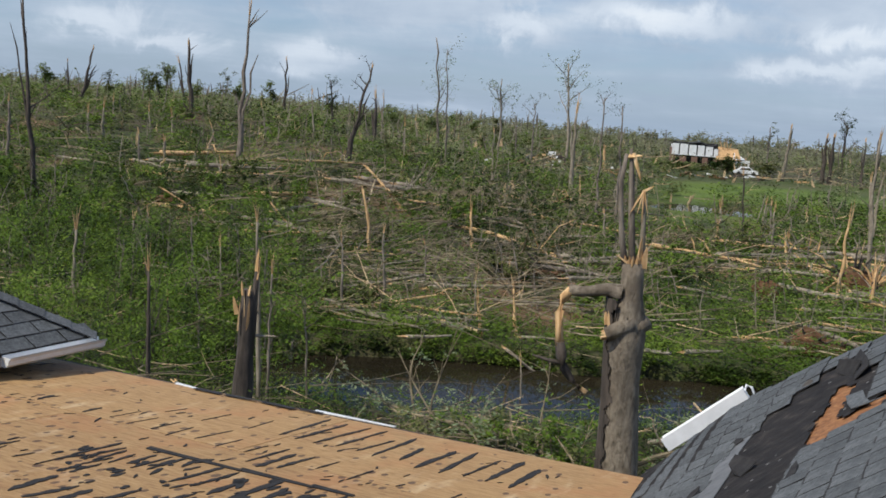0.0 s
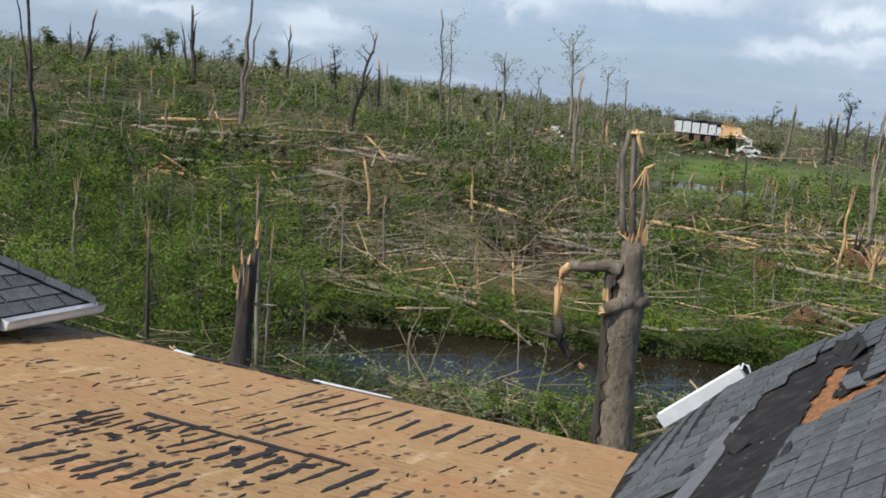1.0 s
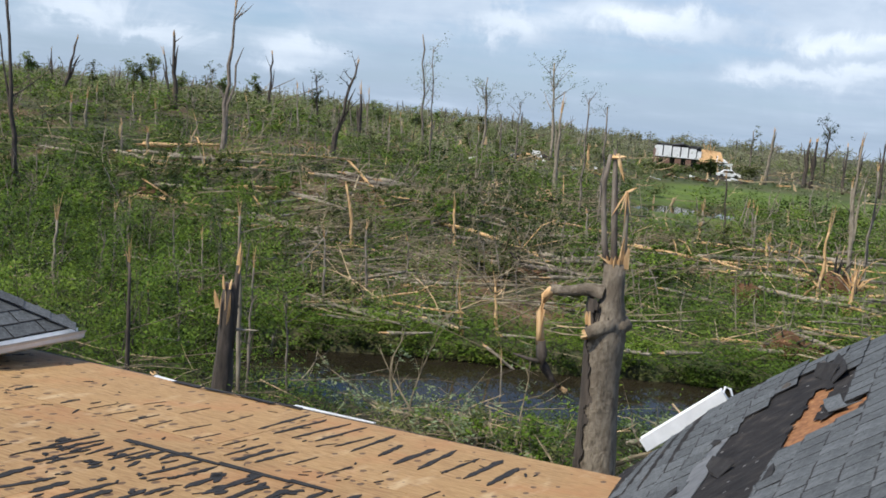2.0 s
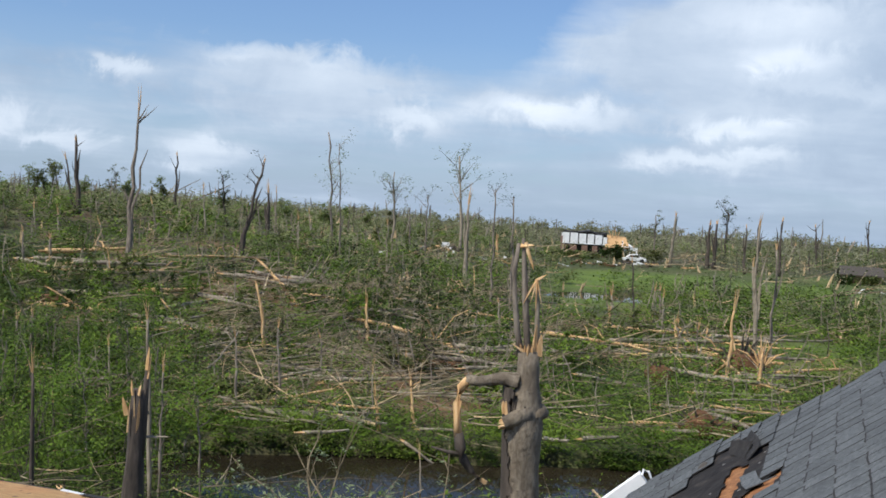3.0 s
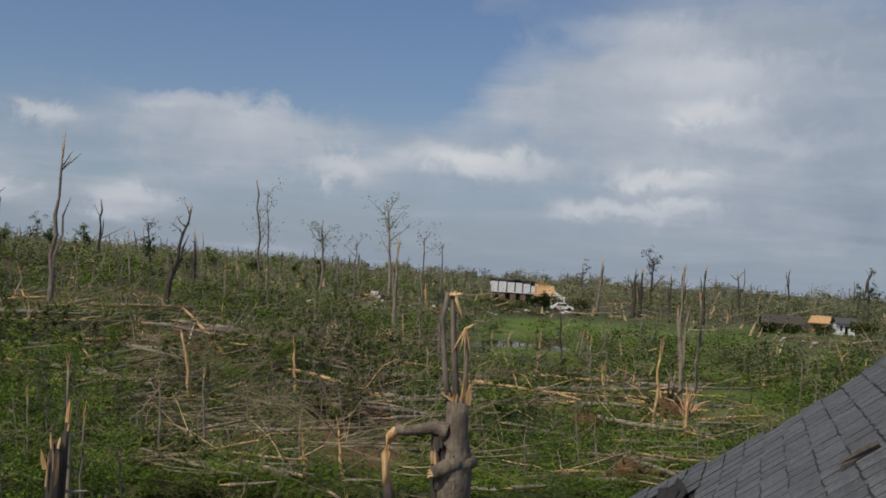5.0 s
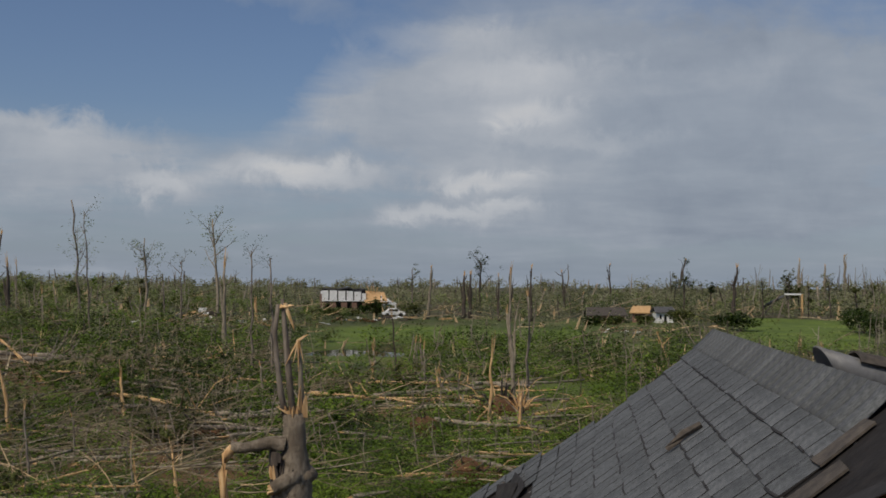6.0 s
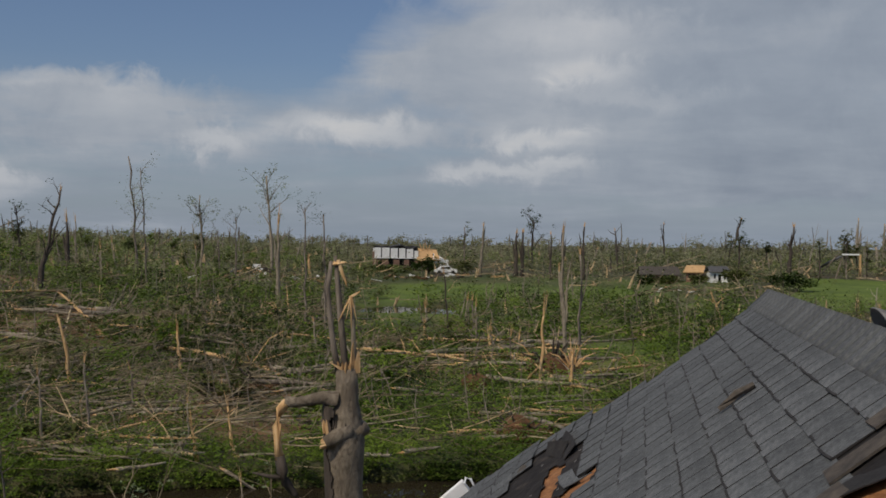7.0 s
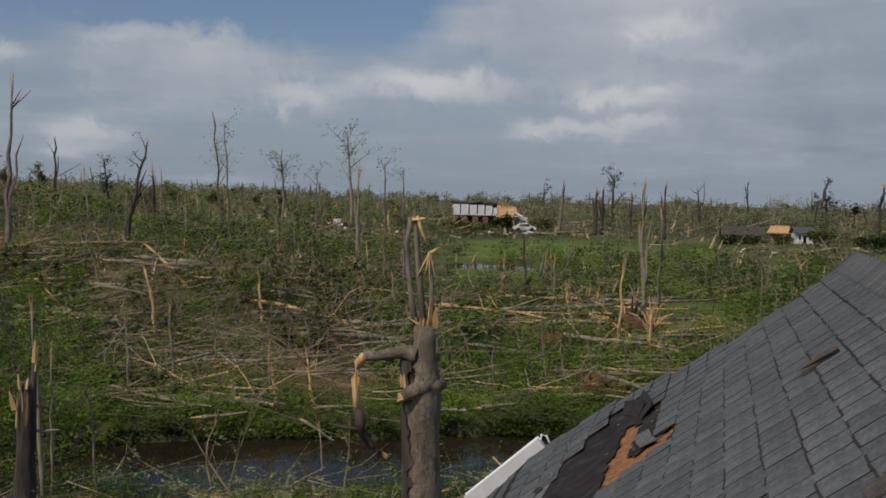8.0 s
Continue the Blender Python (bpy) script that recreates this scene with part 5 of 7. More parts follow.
def burst_stump(az, r, h, n=11):
    """A stump whose trunk has burst into a fan of long splinters."""
    rnd = next_rnd()
    b = spot(az, r)
    e = thing("burst_stump", b, "low stump burst into a fan of raw splinters", "tree stump")
    side = Vector((math.cos(radians(az)), -math.sin(radians(az)), 0))
    deep = Vector((math.sin(radians(az)), math.cos(radians(az)), 0))
    up = Vector((0, 0, 1))
    g = Geo()
    g.tube([b - up * 0.2, b + up * h * 0.25, b + up * h * 0.5], [0.19, 0.16, 0.13], 8)
    g.made("trunk", BARK_DARK, e, at=b)
    for k in range(n):
        f = -1.0 + 2.0 * k / (n - 1) + rnd.uniform(-.08, .08)
        o = b + up * h * 0.42 + side * f * 0.08 + deep * rnd.uniform(-.08, .08)
        d = side * (f * abs(f) * 0.42 * h) + up * h * rnd.uniform(0.3, 0.75) * (1 - 0.4 * abs(f)) + deep * rnd.uniform(-.2, .2)
        g = Geo()
        g.tube([o, o + d * 0.5 + up * 0.08 * h, o + d], [0.05, 0.035, 0.008], 5)
        g.made("splinter", WOOD_RAW, e, at=b)


burst_stump(22.5, 46.0, 2.2, 9)


# ---- far houses and cars ----
def setting(az, r, turn=0.0, sink=0.0):
    """A setting-out frame at a bearing: across, away, up."""
    b = spot(az, r, -sink)
    a = radians(-az + turn)
    return Matrix.Translation(b) @ Matrix.Rotation(a, 4, "Z"), b


def boxed(name, mat, parent, m, items, label=""):
    g = Geo()
    for c, s in items:
        g.box(c, s)
    g.v = [m @ Vector(p) for p in g.v]
    return g.made(name, mat, parent, label, at=parent.location if parent.type == "EMPTY" else None)


def build_wrecked_house():
    m, b = setting(13.28, 190, 4, 1.0)
    m = m @ Matrix.Diagonal((0.73, 0.8, 1.0, 1.0))
    e = thing("wrecked_house", b, "wrecked two-storey house with white walls and no roof", "house")
    boxed("foundation", BRICK, e, m, [((0, 4, 0.2), (10.6, 8, 1.2))])
    # ground floor of brick with dark openings between its piers
    for x, w in ((-4.85, 0.9), (-2.6, 1.5), (0.0, 1.4), (2.4, 1.2), (4.8, 1.0)):
        boxed("brick_pier", BRICK, e, m, [((x, 0.15, 1.75), (w, 0.3, 1.9))])
    # near-black sheet behind the openings, standing in for the shade indoors
    boxed("interior_shade", DARK_VOID, e, m, [((0, 1.2, 2.9), (10.3, 0.2, 4.4))])
    boxed("side_wall", BRICK, e, m, [((-5.2, 4, 2.2), (0.25, 7.6, 3.8))])
    boxed("side_wall", BRICK, e, m, [((5.2, 4, 1.7), (0.25, 7.6, 2.8))])
    boxed("back_wall", PAINT_WHITE, e, m, [((0, 7.8, 2.5), (10.2, 0.25, 4.2))])
    # upper floor: white panels with dark gaps where windows were
    for x, w, h in ((-4.45, 1.5, 2.1), (-2.55, 1.75, 2.1), (-0.55, 1.65, 2.0), (1.35, 1.5, 2.0), (3.2, 1.6, 1.85), (4.7, 0.9, 1.5)):
        boxed("white_panel", PAINT_WHITE, e, m, [((x, 0.1, 3.05 + h * 0.41), (w, 0.22, h * 0.82))])
    boxed("floor_band", PAINT_WHITE, e, m, [((0, 0.02, 2.98), (10.5, 0.2, 0.14))])
    for k, (x, z, t) in enumerate(((-3.4, 4.95, 10), (-0.5, 5.1, -6), (1.8, 5.0, 14), (3.2, 4.7, -16))):
        g = Geo()
        g.box((x, 2.0, z), (2.6, 3.0, 0.18), 8 * k, t)
        g.v = [m @ Vector(p) for p in g.v]
        g.made("roof_remnant", SHINGLE_FAR, e, "dark broken roof sheet", at=b)
    # wing with its roof stripped to orange decking
    g = Geo()
    g.slab([m @ Vector(p) for p in ((4.6, -1.2, 2.6), (10.4, -1.0, 2.7), (9.8, 3.0, 4.5), (5.4, 2.8, 4.7))], 0.2)
    g.made("stripped_roof", DECKING, e, "roof stripped to orange boards", at=b)
    boxed("wing_wall", BRICK, e, m, [((7.2, 1.0, 1.3), (5.2, 0.25, 2.6))])
    for k, (x, ln, t) in enumerate(((6.0, 1.6, 60), (6.6, 1.3, 100), (7.3, 1.5, 75), (8.0, 1.0, 110))):
        g = Geo()
        g.box((x, 2.2, 4.9), (ln, 0.16, 0.16), 0, t)
        g.v = [m @ Vector(p) for p in g.v]
        g.made("rafter", DECKING, e, at=b)
    # white porch
    boxed("porch_beam", PAINT_WHITE, e, m, [((10.6, -0.6, 2.5), (3.4, 0.3, 0.5))])
    for x in (9.3, 10.6, 12.1):
        boxed("porch_post", PAINT_WHITE, e, m, [((x, -0.6, 1.2), (0.28, 0.28, 2.4))])
    g = Geo()
    g.slab([m @ Vector(p) for p in ((8.6, -0.9, 2.8), (11.2, -0.9, 2.9), (10.4, 1.5, 3.4), (8.9, 1.5, 3.9))], 0.15)
    g.made("porch_roof", PAINT_WHITE, e, at=b)
    boxed("slab", SOIL, e, m, [((5.5, -6, 0.0), (9, 7, 0.5))], "pale swept pad before the house")


build_wrecked_house()


def build_car(az, r, turn):
    m, b = setting(az, r, turn)
    e = thing("car", b, "white car parked before the wrecked house", "car")
    m = m @ Matrix.Translation((0, 0, 0.15)) @ Matrix.Diagonal((0.82, 0.82, 0.82, 1.0))
    g = Geo()
    prof = ((-2.2, 0.25), (-2.25, 0.7), (-1.6, 0.85), (-0.95, 1.4), (0.55, 1.45), (1.2, 0.92), (2.1, 0.8), (2.25, 0.5), (2.2, 0.25))
    n = len(prof)
    for y, k in ((-0.86, 1.0), (-0.7, 1.04), (0.7, 1.04), (0.86, 1.0)):
        g.v += [m @ Vector((x, y * (0.84 if z > 1.2 else 1.0), z * k)) for x, z in prof]
    for j in range(3):
        for i in range(n):
            a, c = j * n + i, j * n + (i + 1) % n
            g.f.append((a, c, c + n, a + n))
    g.f += [tuple(reversed(range(n))), tuple(range(3 * n, 4 * n))]
    g.made("body", PAINT_WHITE, e, at=b)
    g = Geo()
    for x0, x1 in ((-0.95, -0.25), (-0.15, 0.7)):
        g.slab([m @ Vector(p) for p in ((x0 - 0.2, -0.885, 0.92), (x1 + 0.25, -0.885, 0.92), (x1, -0.78, 1.34), (x0 + 0.1, -0.78, 1.34))], 0.02)
    g.made("side_window", DARK_VOID, e, "dark window glass", at=b)
    for x in (-1.35, 1.4):
        for y in (-0.8, 0.8):
            g = Geo()
            g.tube([m @ Vector((x, y - 0.1, 0.2)), m @ Vector((x, y + 0.1, 0.2))], (0.33, 0.33), 14)
            g.made("wheel", DARK_VOID, e, at=b)


build_car(15.85, 178, 8)


def garden_bush(az, r, w, h, leaf, label):
    b = spot(az, r)
    e = thing("bush", b, label, "bush", "bushes by the houses")
    rnd = next_rnd()
    g = Geo()
    for k in range(5):
        d = Vector((rnd.uniform(-1, 1), rnd.uniform(-1, 1), 1.4)).normalized()
        g.tube([b - Vector((0, 0, 0.2)), b + d * h * 0.4, b + d * h * 0.8], (0.06, 0.045, 0.02), 5)
    g.made("stem", BARK_DARK, e, at=b)
    g = Geo()
    for k in range(14):
        c = b + Vector((rnd.gauss(0, w * 0.22), rnd.gauss(0, w * 0.22), h * rnd.uniform(0.25, 0.75)))
        g.leaves(c, (w * 0.25, w * 0.25, h * 0.24), 80, 0.24, rnd, 0.7)
    g.made("foliage", leaf, e, at=b)


garden_bush(14.95, 181, 3.6, 3.0, LEAF_DARK, "round dark evergreen bush before the wrecked house")
garden_bush(14.35, 183, 1.6, 1.6, LEAF_DARK, "small dark bush before the wrecked house")
for az, r, w, h in ((12.3, 182, 2.4, 1.3), (13.0, 184, 2.6, 1.1), (13.7, 182, 2.2, 1.2), (16.9, 180, 3.0, 2.6), (26.2, 164, 3.0, 1.7), (27.3, 166, 2.6, 1.4), (28.9, 165, 2.0, 1.4), (30.6, 165, 3.0, 2.4), (33.6, 150, 4.6, 2.6), (32.9, 154, 3.6, 2.2), (39.4, 150, 6.0, 3.4), (40.5, 146, 6.0, 3.6), (38.8, 160, 4.0, 3.0), (41.5, 140, 5.0, 3.0)):
    garden_bush(az, r, w, h, LEAF_DARK if r < 165 else LEAF_DULL, "ragged green bush in the grass near the houses")


def small_house(az, r, w, d, h, roof_mat, wall_mat, label, turn=0, rise=1.4):
    m, b = setting(az, r, turn)
    e = thing("small_house", b, label, "house")
    boxed("front_wall", wall_mat, e, m, [((-w * 0.28, 0, h / 2 - 0.3), (w * 0.42, 0.25, h + 0.6)), ((w * 0.3, 0, h / 2 - 0.3), (w * 0.38, 0.25, h + 0.6)), ((0.02 * w, 0, h - 0.2), (w * 0.2, 0.25, 0.4))])
    boxed("back_wall", wall_mat, e, m, [((0, d, h / 2 - 0.3), (w, 0.25, h + 0.6))])
    for x in (-w / 2 + 0.15, w / 2 - 0.15):
        boxed("end_wall", wall_mat, e, m, [((x, d / 2, h / 2 - 0.3), (0.25, d - 0.4, h + 0.6))])
    # near-black board added inside, so that the doorway looks unlit
    boxed("interior", DARK_VOID, e, m, [((0, 1.0, h / 2), (w - 0.8, 0.2, h))])
    for x in (-w * 0.28, w * 0.3):
        boxed("window", DARK_VOID, e, m, [((x, -0.14, h * 0.58), (w * 0.12, 0.06, h * 0.4))])
    for a, c, z0, z1 in ((-0.5, d / 2, h, h + rise), (d + 0.5, d / 2, h, h + rise)):
        g = Geo()
        g.slab([m @ Vector(p) for p in ((-w / 2 - 0.4, a, z0), (w / 2 + 0.4, a, z0), (w / 2 + 0.2, c, z1), (-w / 2 - 0.2, c, z1))], 0.15, Vector((0, 0, 1)))
        g.made("roof_slope", roof_mat, e, at=b)
    return e


small_house(26.9, 172, 5.6, 6, 1.2, SHINGLE_BACK, BRICK, "low house with a brown caved-in roof in the brush", 5, 1.2)
small_house(28.6, 174, 2.4, 4, 1.5, DECKING, BRICK, "small house with its roof stripped to orange boards", -8, 1.0)
small_house(29.85, 170, 2.5, 3, 1.7, SHINGLE_FAR, PAINT_WHITE, "small white shed with a grey roof", 12, 0.8)


def build_ruin_frame():
    m, b = setting(35.6, 185, 6)
    e = thing("ruined_carport", b, "ruined timber carport with a single white beam", "carport")
    boxed("beam", PAINT_WHITE, e, m, [((1.6, 0, 3.9), (2.6, 0.3, 0.24))])
    boxed("post", DECKING, e, m, [((3.0, 0, 1.9), (0.3, 0.3, 4.0))])
    for k, (x0, x1, z0, z1) in enumerate(((-3.2, -0.4, 0.2, 3.8), (-0.6, 0.4, 0, 3.4), (1.0, 1.0, 0, 3.8))):
        g = Geo()
        g.tube([m @ Vector((x0, 0.5, z0)), m @ Vector((x1, 0.5, z1))], (0.14, 0.12), 5)
        g.made("brace", BARK_GREY, e, at=b)
    g = Geo()
    g.slab([m @ Vector(p) for p in ((-2.6, 0.6, 2.3), (0.4, 0.6, 3.7), (0.4, 4.5, 3.7), (-2.8, 4.5, 1.6))], 0.2)
    g.made("fallen_roof", SHINGLE_FAR, e, at=b)


build_ruin_frame()


def build_rubble():
    rnd = random.Random(14)
    mats = (PAINT_WHITE, DECKING, BARK_DARK, SOIL, SHINGLE_FAR, DECKING)
    m, b = setting(5.5, 140, 0)
    e = thing("collapsed_house", b, "heap of white and orange wreckage of a collapsed house", "house ruin")
    boxed("standing_wall", PAINT_WHITE, e, m, [((1.4, 0, 0.9), (1.0, 0.3, 1.7))])
    for k in range(46):
        g = Geo()
        g.box((rnd.gauss(0, 1.7), rnd.uniform(-1, 2), rnd.uniform(0.1, 1.0)), (rnd.uniform(0.3, 1.3), rnd.uniform(0.2, 0.8), rnd.uniform(0.08, 0.45)), rnd.uniform(0, 180), rnd.uniform(-40, 40))
        g.v = [m @ Vector(p) for p in g.v]
        g.made("board", mats[k % 6], e, at=b)
    for az, r, n in ((14.5, 168, 22), (16.2, 172, 16), (9.4, 150, 12), (28.2, 150, 14), (7.9, 140, 10), (3.4, 120, 8)):
        m, b = setting(az, r, 0)
        e = thing("debris_pile", b, "scattered boards and torn sheets on the grass", "debris")
        for k in range(n):
            g = Geo()
            g.box((rnd.gauss(0, 2.6), rnd.gauss(0, 2), rnd.uniform(0.05, 0.5)), (rnd.uniform(0.4, 2.2), rnd.uniform(0.15, 0.6), rnd.uniform(0.06, 0.3)), rnd.uniform(0, 180), rnd.uniform(-15, 15))
            g.v = [m @ Vector(p) for p in g.v]
            g.made("board", (DECKING, PAINT_WHITE, BARK_DARK, SOIL)[k % 4], e, at=b)


build_rubble()


# ---- snapped trees and fallen trunks, each at its bearing and distance ----
snag(-19.70, 58.1, 9.62, 0.137, -0.107, bark=BARK_DARK, limbs=4, label="dark scorched-looking snag above the brush", split=1.2)
snag(-17.94, 110.0, 5.01, 0.202, 0.208, bark=BARK_DARK, limbs=4, label="dark scorched-looking snag above the brush")
snag(-18.38, 120.0, 3.19, 0.126, -0.071, bark=BARK_DARK, limbs=2, label="dark scorched-looking snag above the brush")
snag(-12.49, 105.0, 6.35, 0.248, -0.090, bark=BARK_DARK, limbs=2, label="dark scorched-looking snag above the brush", split=1.0)
snag(-12.68, 105.0, 4.56, 0.165, -0.199, bark=BARK_DARK, limbs=0, label="dark scorched-looking snag above the brush", split=1.0)
snag(-10.06, 74.5, 10.10, 0.196, 0.036, bark=BARK_GREY, limbs=5, split=2.0, spread=0.22)
snag(-7.84, 130.0, 5.76, 0.171, -0.016, bark=BARK_DARK, limbs=2, label="dark scorched-looking snag above the brush")
snag(-4.53, 85.3, 7.73, 0.202, 0.191, bark=BARK_DARK, limbs=6, label="dark scorched-looking snag above the brush", crown=8, leaf=LEAF_DARK)
snag(-5.23, 110.0, 4.92, 0.144, -0.135, bark=BARK_DARK, limbs=6, crown=40, leaf=LEAF_DARK, split=0, label="dark tree with a few ragged leaves")
snag(-3.13, 106.8, 4.33, 0.252, -0.062, bark=BARK_DARK, limbs=2, split=1.4)
snag(-2.76, 120.0, 4.11, 0.126, -0.040, limbs=1, split=1.2, bark=BARK_PALE, label="pale debarked trunk snapped off in a point")
snag(0.14, 110.7, 11.47, 0.145, -0.073, bark=BARK_GREY, limbs=7, crown=36, leaf=LEAF_PALE, split=0, spread=0.3, label="slender stripped tree with a thin torn crown")
snag(0.64, 95.0, 10.54, 0.075, -0.044, bark=BARK_GREY, limbs=5, crown=24, leaf=LEAF_PALE, split=0, spread=0.25, label="slender stripped tree with a thin torn crown")
snag(3.31, 125.5, 8.96, 0.165, -0.026, bark=BARK_PALE, limbs=8, crown=60, leaf=LEAF_PALE, split=0, spread=0.3, label="pale stripped tree with a few silvery leaves")
snag(6.89, 149.8, 13.59, 0.236, -0.087, bark=BARK_PALE, limbs=9, crown=70, leaf=LEAF_PALE, split=0, spread=0.4, label="tall stripped tree with a thin spreading crown")
snag(7.24, 93.0, 7.02, 0.244, -0.023, bark=BARK_PALE, limbs=1, split=2.0, label="pale debarked trunk snapped off in a point")
snag(8.70, 70.0, 8.13, 0.092, -0.040, bark=BARK_GREY, limbs=5, crown=26, leaf=LEAF_DARK, split=0, spread=0.16, label="thin tree with a tuft of dark leaves")
snag(9.59, 70.0, 7.76, 0.092, -0.031, bark=BARK_GREY, limbs=5, crown=18, leaf=LEAF_DARK, split=0, spread=0.16, label="thin tree with a tuft of dark leaves")
snag(-13.92, 140.0, 1.24, 0.221, -0.283, bark=BARK_DARK, limbs=7, crown=60, leaf=LEAF_DARK, split=0, label="small dark leafy tree on the skyline")
snag(5.00, 110.0, 6.96, 0.116, -0.020, limbs=6, crown=20, leaf=LEAF_DULL, split=0)
snag(4.27, 120.0, 5.36, 0.126, -0.062, limbs=6, crown=6, leaf=LEAF_DULL, split=0)
snag(-17.41, 85.8, 2.03, 0.158, -0.050, bark=BARK_PALE, limbs=1, split=1.0, label="pale debarked trunk snapped off in a point")
snag(-16.72, 86.3, 2.50, 0.159, -0.003, bark=BARK_PALE, limbs=1, split=1.0, label="pale debarked trunk snapped off in a point")
snag(-13.36, 88.7, 1.82, 0.140, -0.061, bark=BARK_PALE, limbs=1, split=1.0, label="pale debarked trunk snapped off in a point")
snag(-16.26, 97.3, 1.61, 0.102, -0.054, bark=BARK_PALE, limbs=1, split=1.0, label="pale debarked trunk snapped off in a point")
snag(-14.47, 91.6, 1.77, 0.096, -0.107, bark=BARK_PALE, limbs=1, split=1.0, label="pale debarked trunk snapped off in a point")
snag(-8.74, 98.5, 2.39, 0.103, -0.177, bark=BARK_PALE, limbs=1, split=1.0, label="pale debarked trunk snapped off in a point")
snag(-11.24, 85.5, 1.45, 0.090, -0.211, bark=BARK_PALE, limbs=1, split=1.0, label="pale debarked trunk snapped off in a point")
snag(-6.29, 101.2, 4.01, 0.106, -0.081, bark=BARK_PALE, limbs=1, split=1.0, label="pale debarked trunk snapped off in a point")
snag(-5.93, 123.3, 2.46, 0.097, -0.006, bark=BARK_PALE, limbs=1, split=1.0, label="pale debarked trunk snapped off in a point")
snag(-0.90, 124.0, 2.48, 0.130, -0.146, bark=BARK_PALE, limbs=1, split=1.0, label="pale debarked trunk snapped off in a point")
snag(-1.55, 98.2, 2.97, 0.103, -0.059, bark=BARK_PALE, limbs=1, split=1.0, label="pale debarked trunk snapped off in a point")
snag(-21.05, 67.7, 4.13, 0.142, -0.031, bark=BARK_GREY, limbs=1)
snag(-14.91, 71.9, 2.20, 0.094, -0.057, bark=BARK_GREY, limbs=1)
snag(-13.66, 73.6, 1.68, 0.155, -0.061, bark=BARK_GREY, limbs=1)
snag(-17.79, 32.0, 2.35, 0.067, -0.009, bark=BARK_PALE, limbs=1, split=0.8, label="pale debarked trunk snapped off in a point")
snag(-14.96, 40.8, 1.77, 0.086, -0.044, limbs=1)
snag(-14.28, 40.0, 2.05, 0.094, -0.038, limbs=2)
snag(-13.98, 22.0, 2.80, 0.064, -0.026, limbs=3, bark=BARK_DARK)
snag(-13.06, 27.9, 1.27, 0.044, -0.061, limbs=2, bark=BARK_DARK)
snag(-10.51, 32.4, 2.01, 0.060, -0.043, limbs=1, bark=BARK_PALE)
snag(-11.83, 34.0, 2.61, 0.045, -0.085, limbs=3, crown=20, leaf=LEAF_FRESH, split=0)
snag(2.37, 49.3, 2.27, 0.116, -0.102, bark=WOOD_RAW, limbs=0, split=1.2, label="pale debarked trunk snapped off in a point")
snag(-2.00, 34.7, 2.50, 0.055, -0.068, limbs=1)
snag(0.07, 38.1, 1.83, 0.050, -0.095, limbs=1)
snag(-4.14, 32.0, 2.42, 0.050, -0.098, limbs=2)
snag(2.87, 32.6, 1.46, 0.043, -0.066, bark=BARK_PALE, limbs=1, split=0.7, label="pale debarked trunk snapped off in a point")
snag(5.05, 32.4, 1.41, 0.068, -0.131, bark=WOOD_RAW, limbs=1, split=1.0, label="pale debarked trunk snapped off in a point")
snag(3.21, 31.5, 0.99, 0.075, -0.186, bark=WOOD_RAW, limbs=2, split=0.8, label="pale debarked trunk snapped off in a point")
snag(4.45, 40.6, 0.95, 0.043, -0.062, bark=BARK_PALE, limbs=0)
snag(9.17, 59.2, 1.95, 0.093, -0.072, bark=BARK_PALE, limbs=0, label="pale debarked trunk snapped off in a point")
snag(8.81, 145.3, 2.91, 0.344, -0.068, bark=WOOD_RAW, limbs=0, split=1.2, label="pale debarked trunk snapped off in a point")
snag(3.10, 80.6, 4.92, 0.085, -0.037, bark=BARK_PALE, limbs=3, label="pale debarked trunk snapped off in a point")
snag(5.53, 26.0, 1.91, 0.034, -0.036, bark=BARK_PALE, limbs=1)
snag(-8.27, 21.5, 3.90, 0.056, -0.049, bark=BARK_PALE, limbs=2, split=0.5, label="orange splintered half of a snapped trunk")
snag(-7.83, 22.5, 2.77, 0.041, -0.033, limbs=3)
snag(18.29, 62.8, 1.22, 0.148, -0.137, bark=WOOD_RAW, limbs=0, split=0.8, label="pale debarked trunk snapped off in a point")
snag(17.41, 68.3, 2.70, 0.108, -0.050, limbs=2)
snag(20.87, 45.6, 3.16, 0.108, 0.045, bark=WOOD_RAW, limbs=1, split=1.2, label="pale debarked trunk snapped off in a point")
snag(22.38, 45.3, 1.57, 0.119, 0.067, bark=WOOD_RAW, limbs=2, split=0.9, label="pale debarked trunk snapped off in a point")
snag(22.17, 65.7, 4.56, 0.138, -0.091, bark=BARK_PALE, limbs=2, label="pale debarked trunk snapped off in a point")
snag(16.09, 70.0, 4.15, 0.092, -0.083, bark=BARK_DARK, limbs=1)
snag(14.83, 67.9, 1.18, 0.161, -0.074, bark=WOOD_RAW, limbs=0, split=0.5, label="pale debarked trunk snapped off in a point")
snag(22.10, 60.2, 6.96, 0.127, -0.022, bark=BARK_PALE, limbs=2, split=0.8, label="pale debarked trunk snapped off in a point")
snag(22.83, 61.9, 5.71, 0.098, 0.011, limbs=3)
snag(19.50, 177.1, 7.00, 0.372, -0.000, bark=BARK_DARK, limbs=3, label="dark scorched-looking snag above the brush", split=0.8)
snag(19.86, 177.1, 7.18, 0.372, 0.013, bark=BARK_DARK, limbs=3, label="dark scorched-looking snag above the brush", split=0.8)
snag(21.36, 171.9, 7.07, 0.226, -0.025, bark=BARK_DARK, limbs=3, label="dark scorched-looking snag above the brush", split=0.8)
snag(21.89, 171.9, 7.96, 0.226, 0.000, bark=BARK_DARK, limbs=3, label="dark scorched-looking snag above the brush", split=0.8)
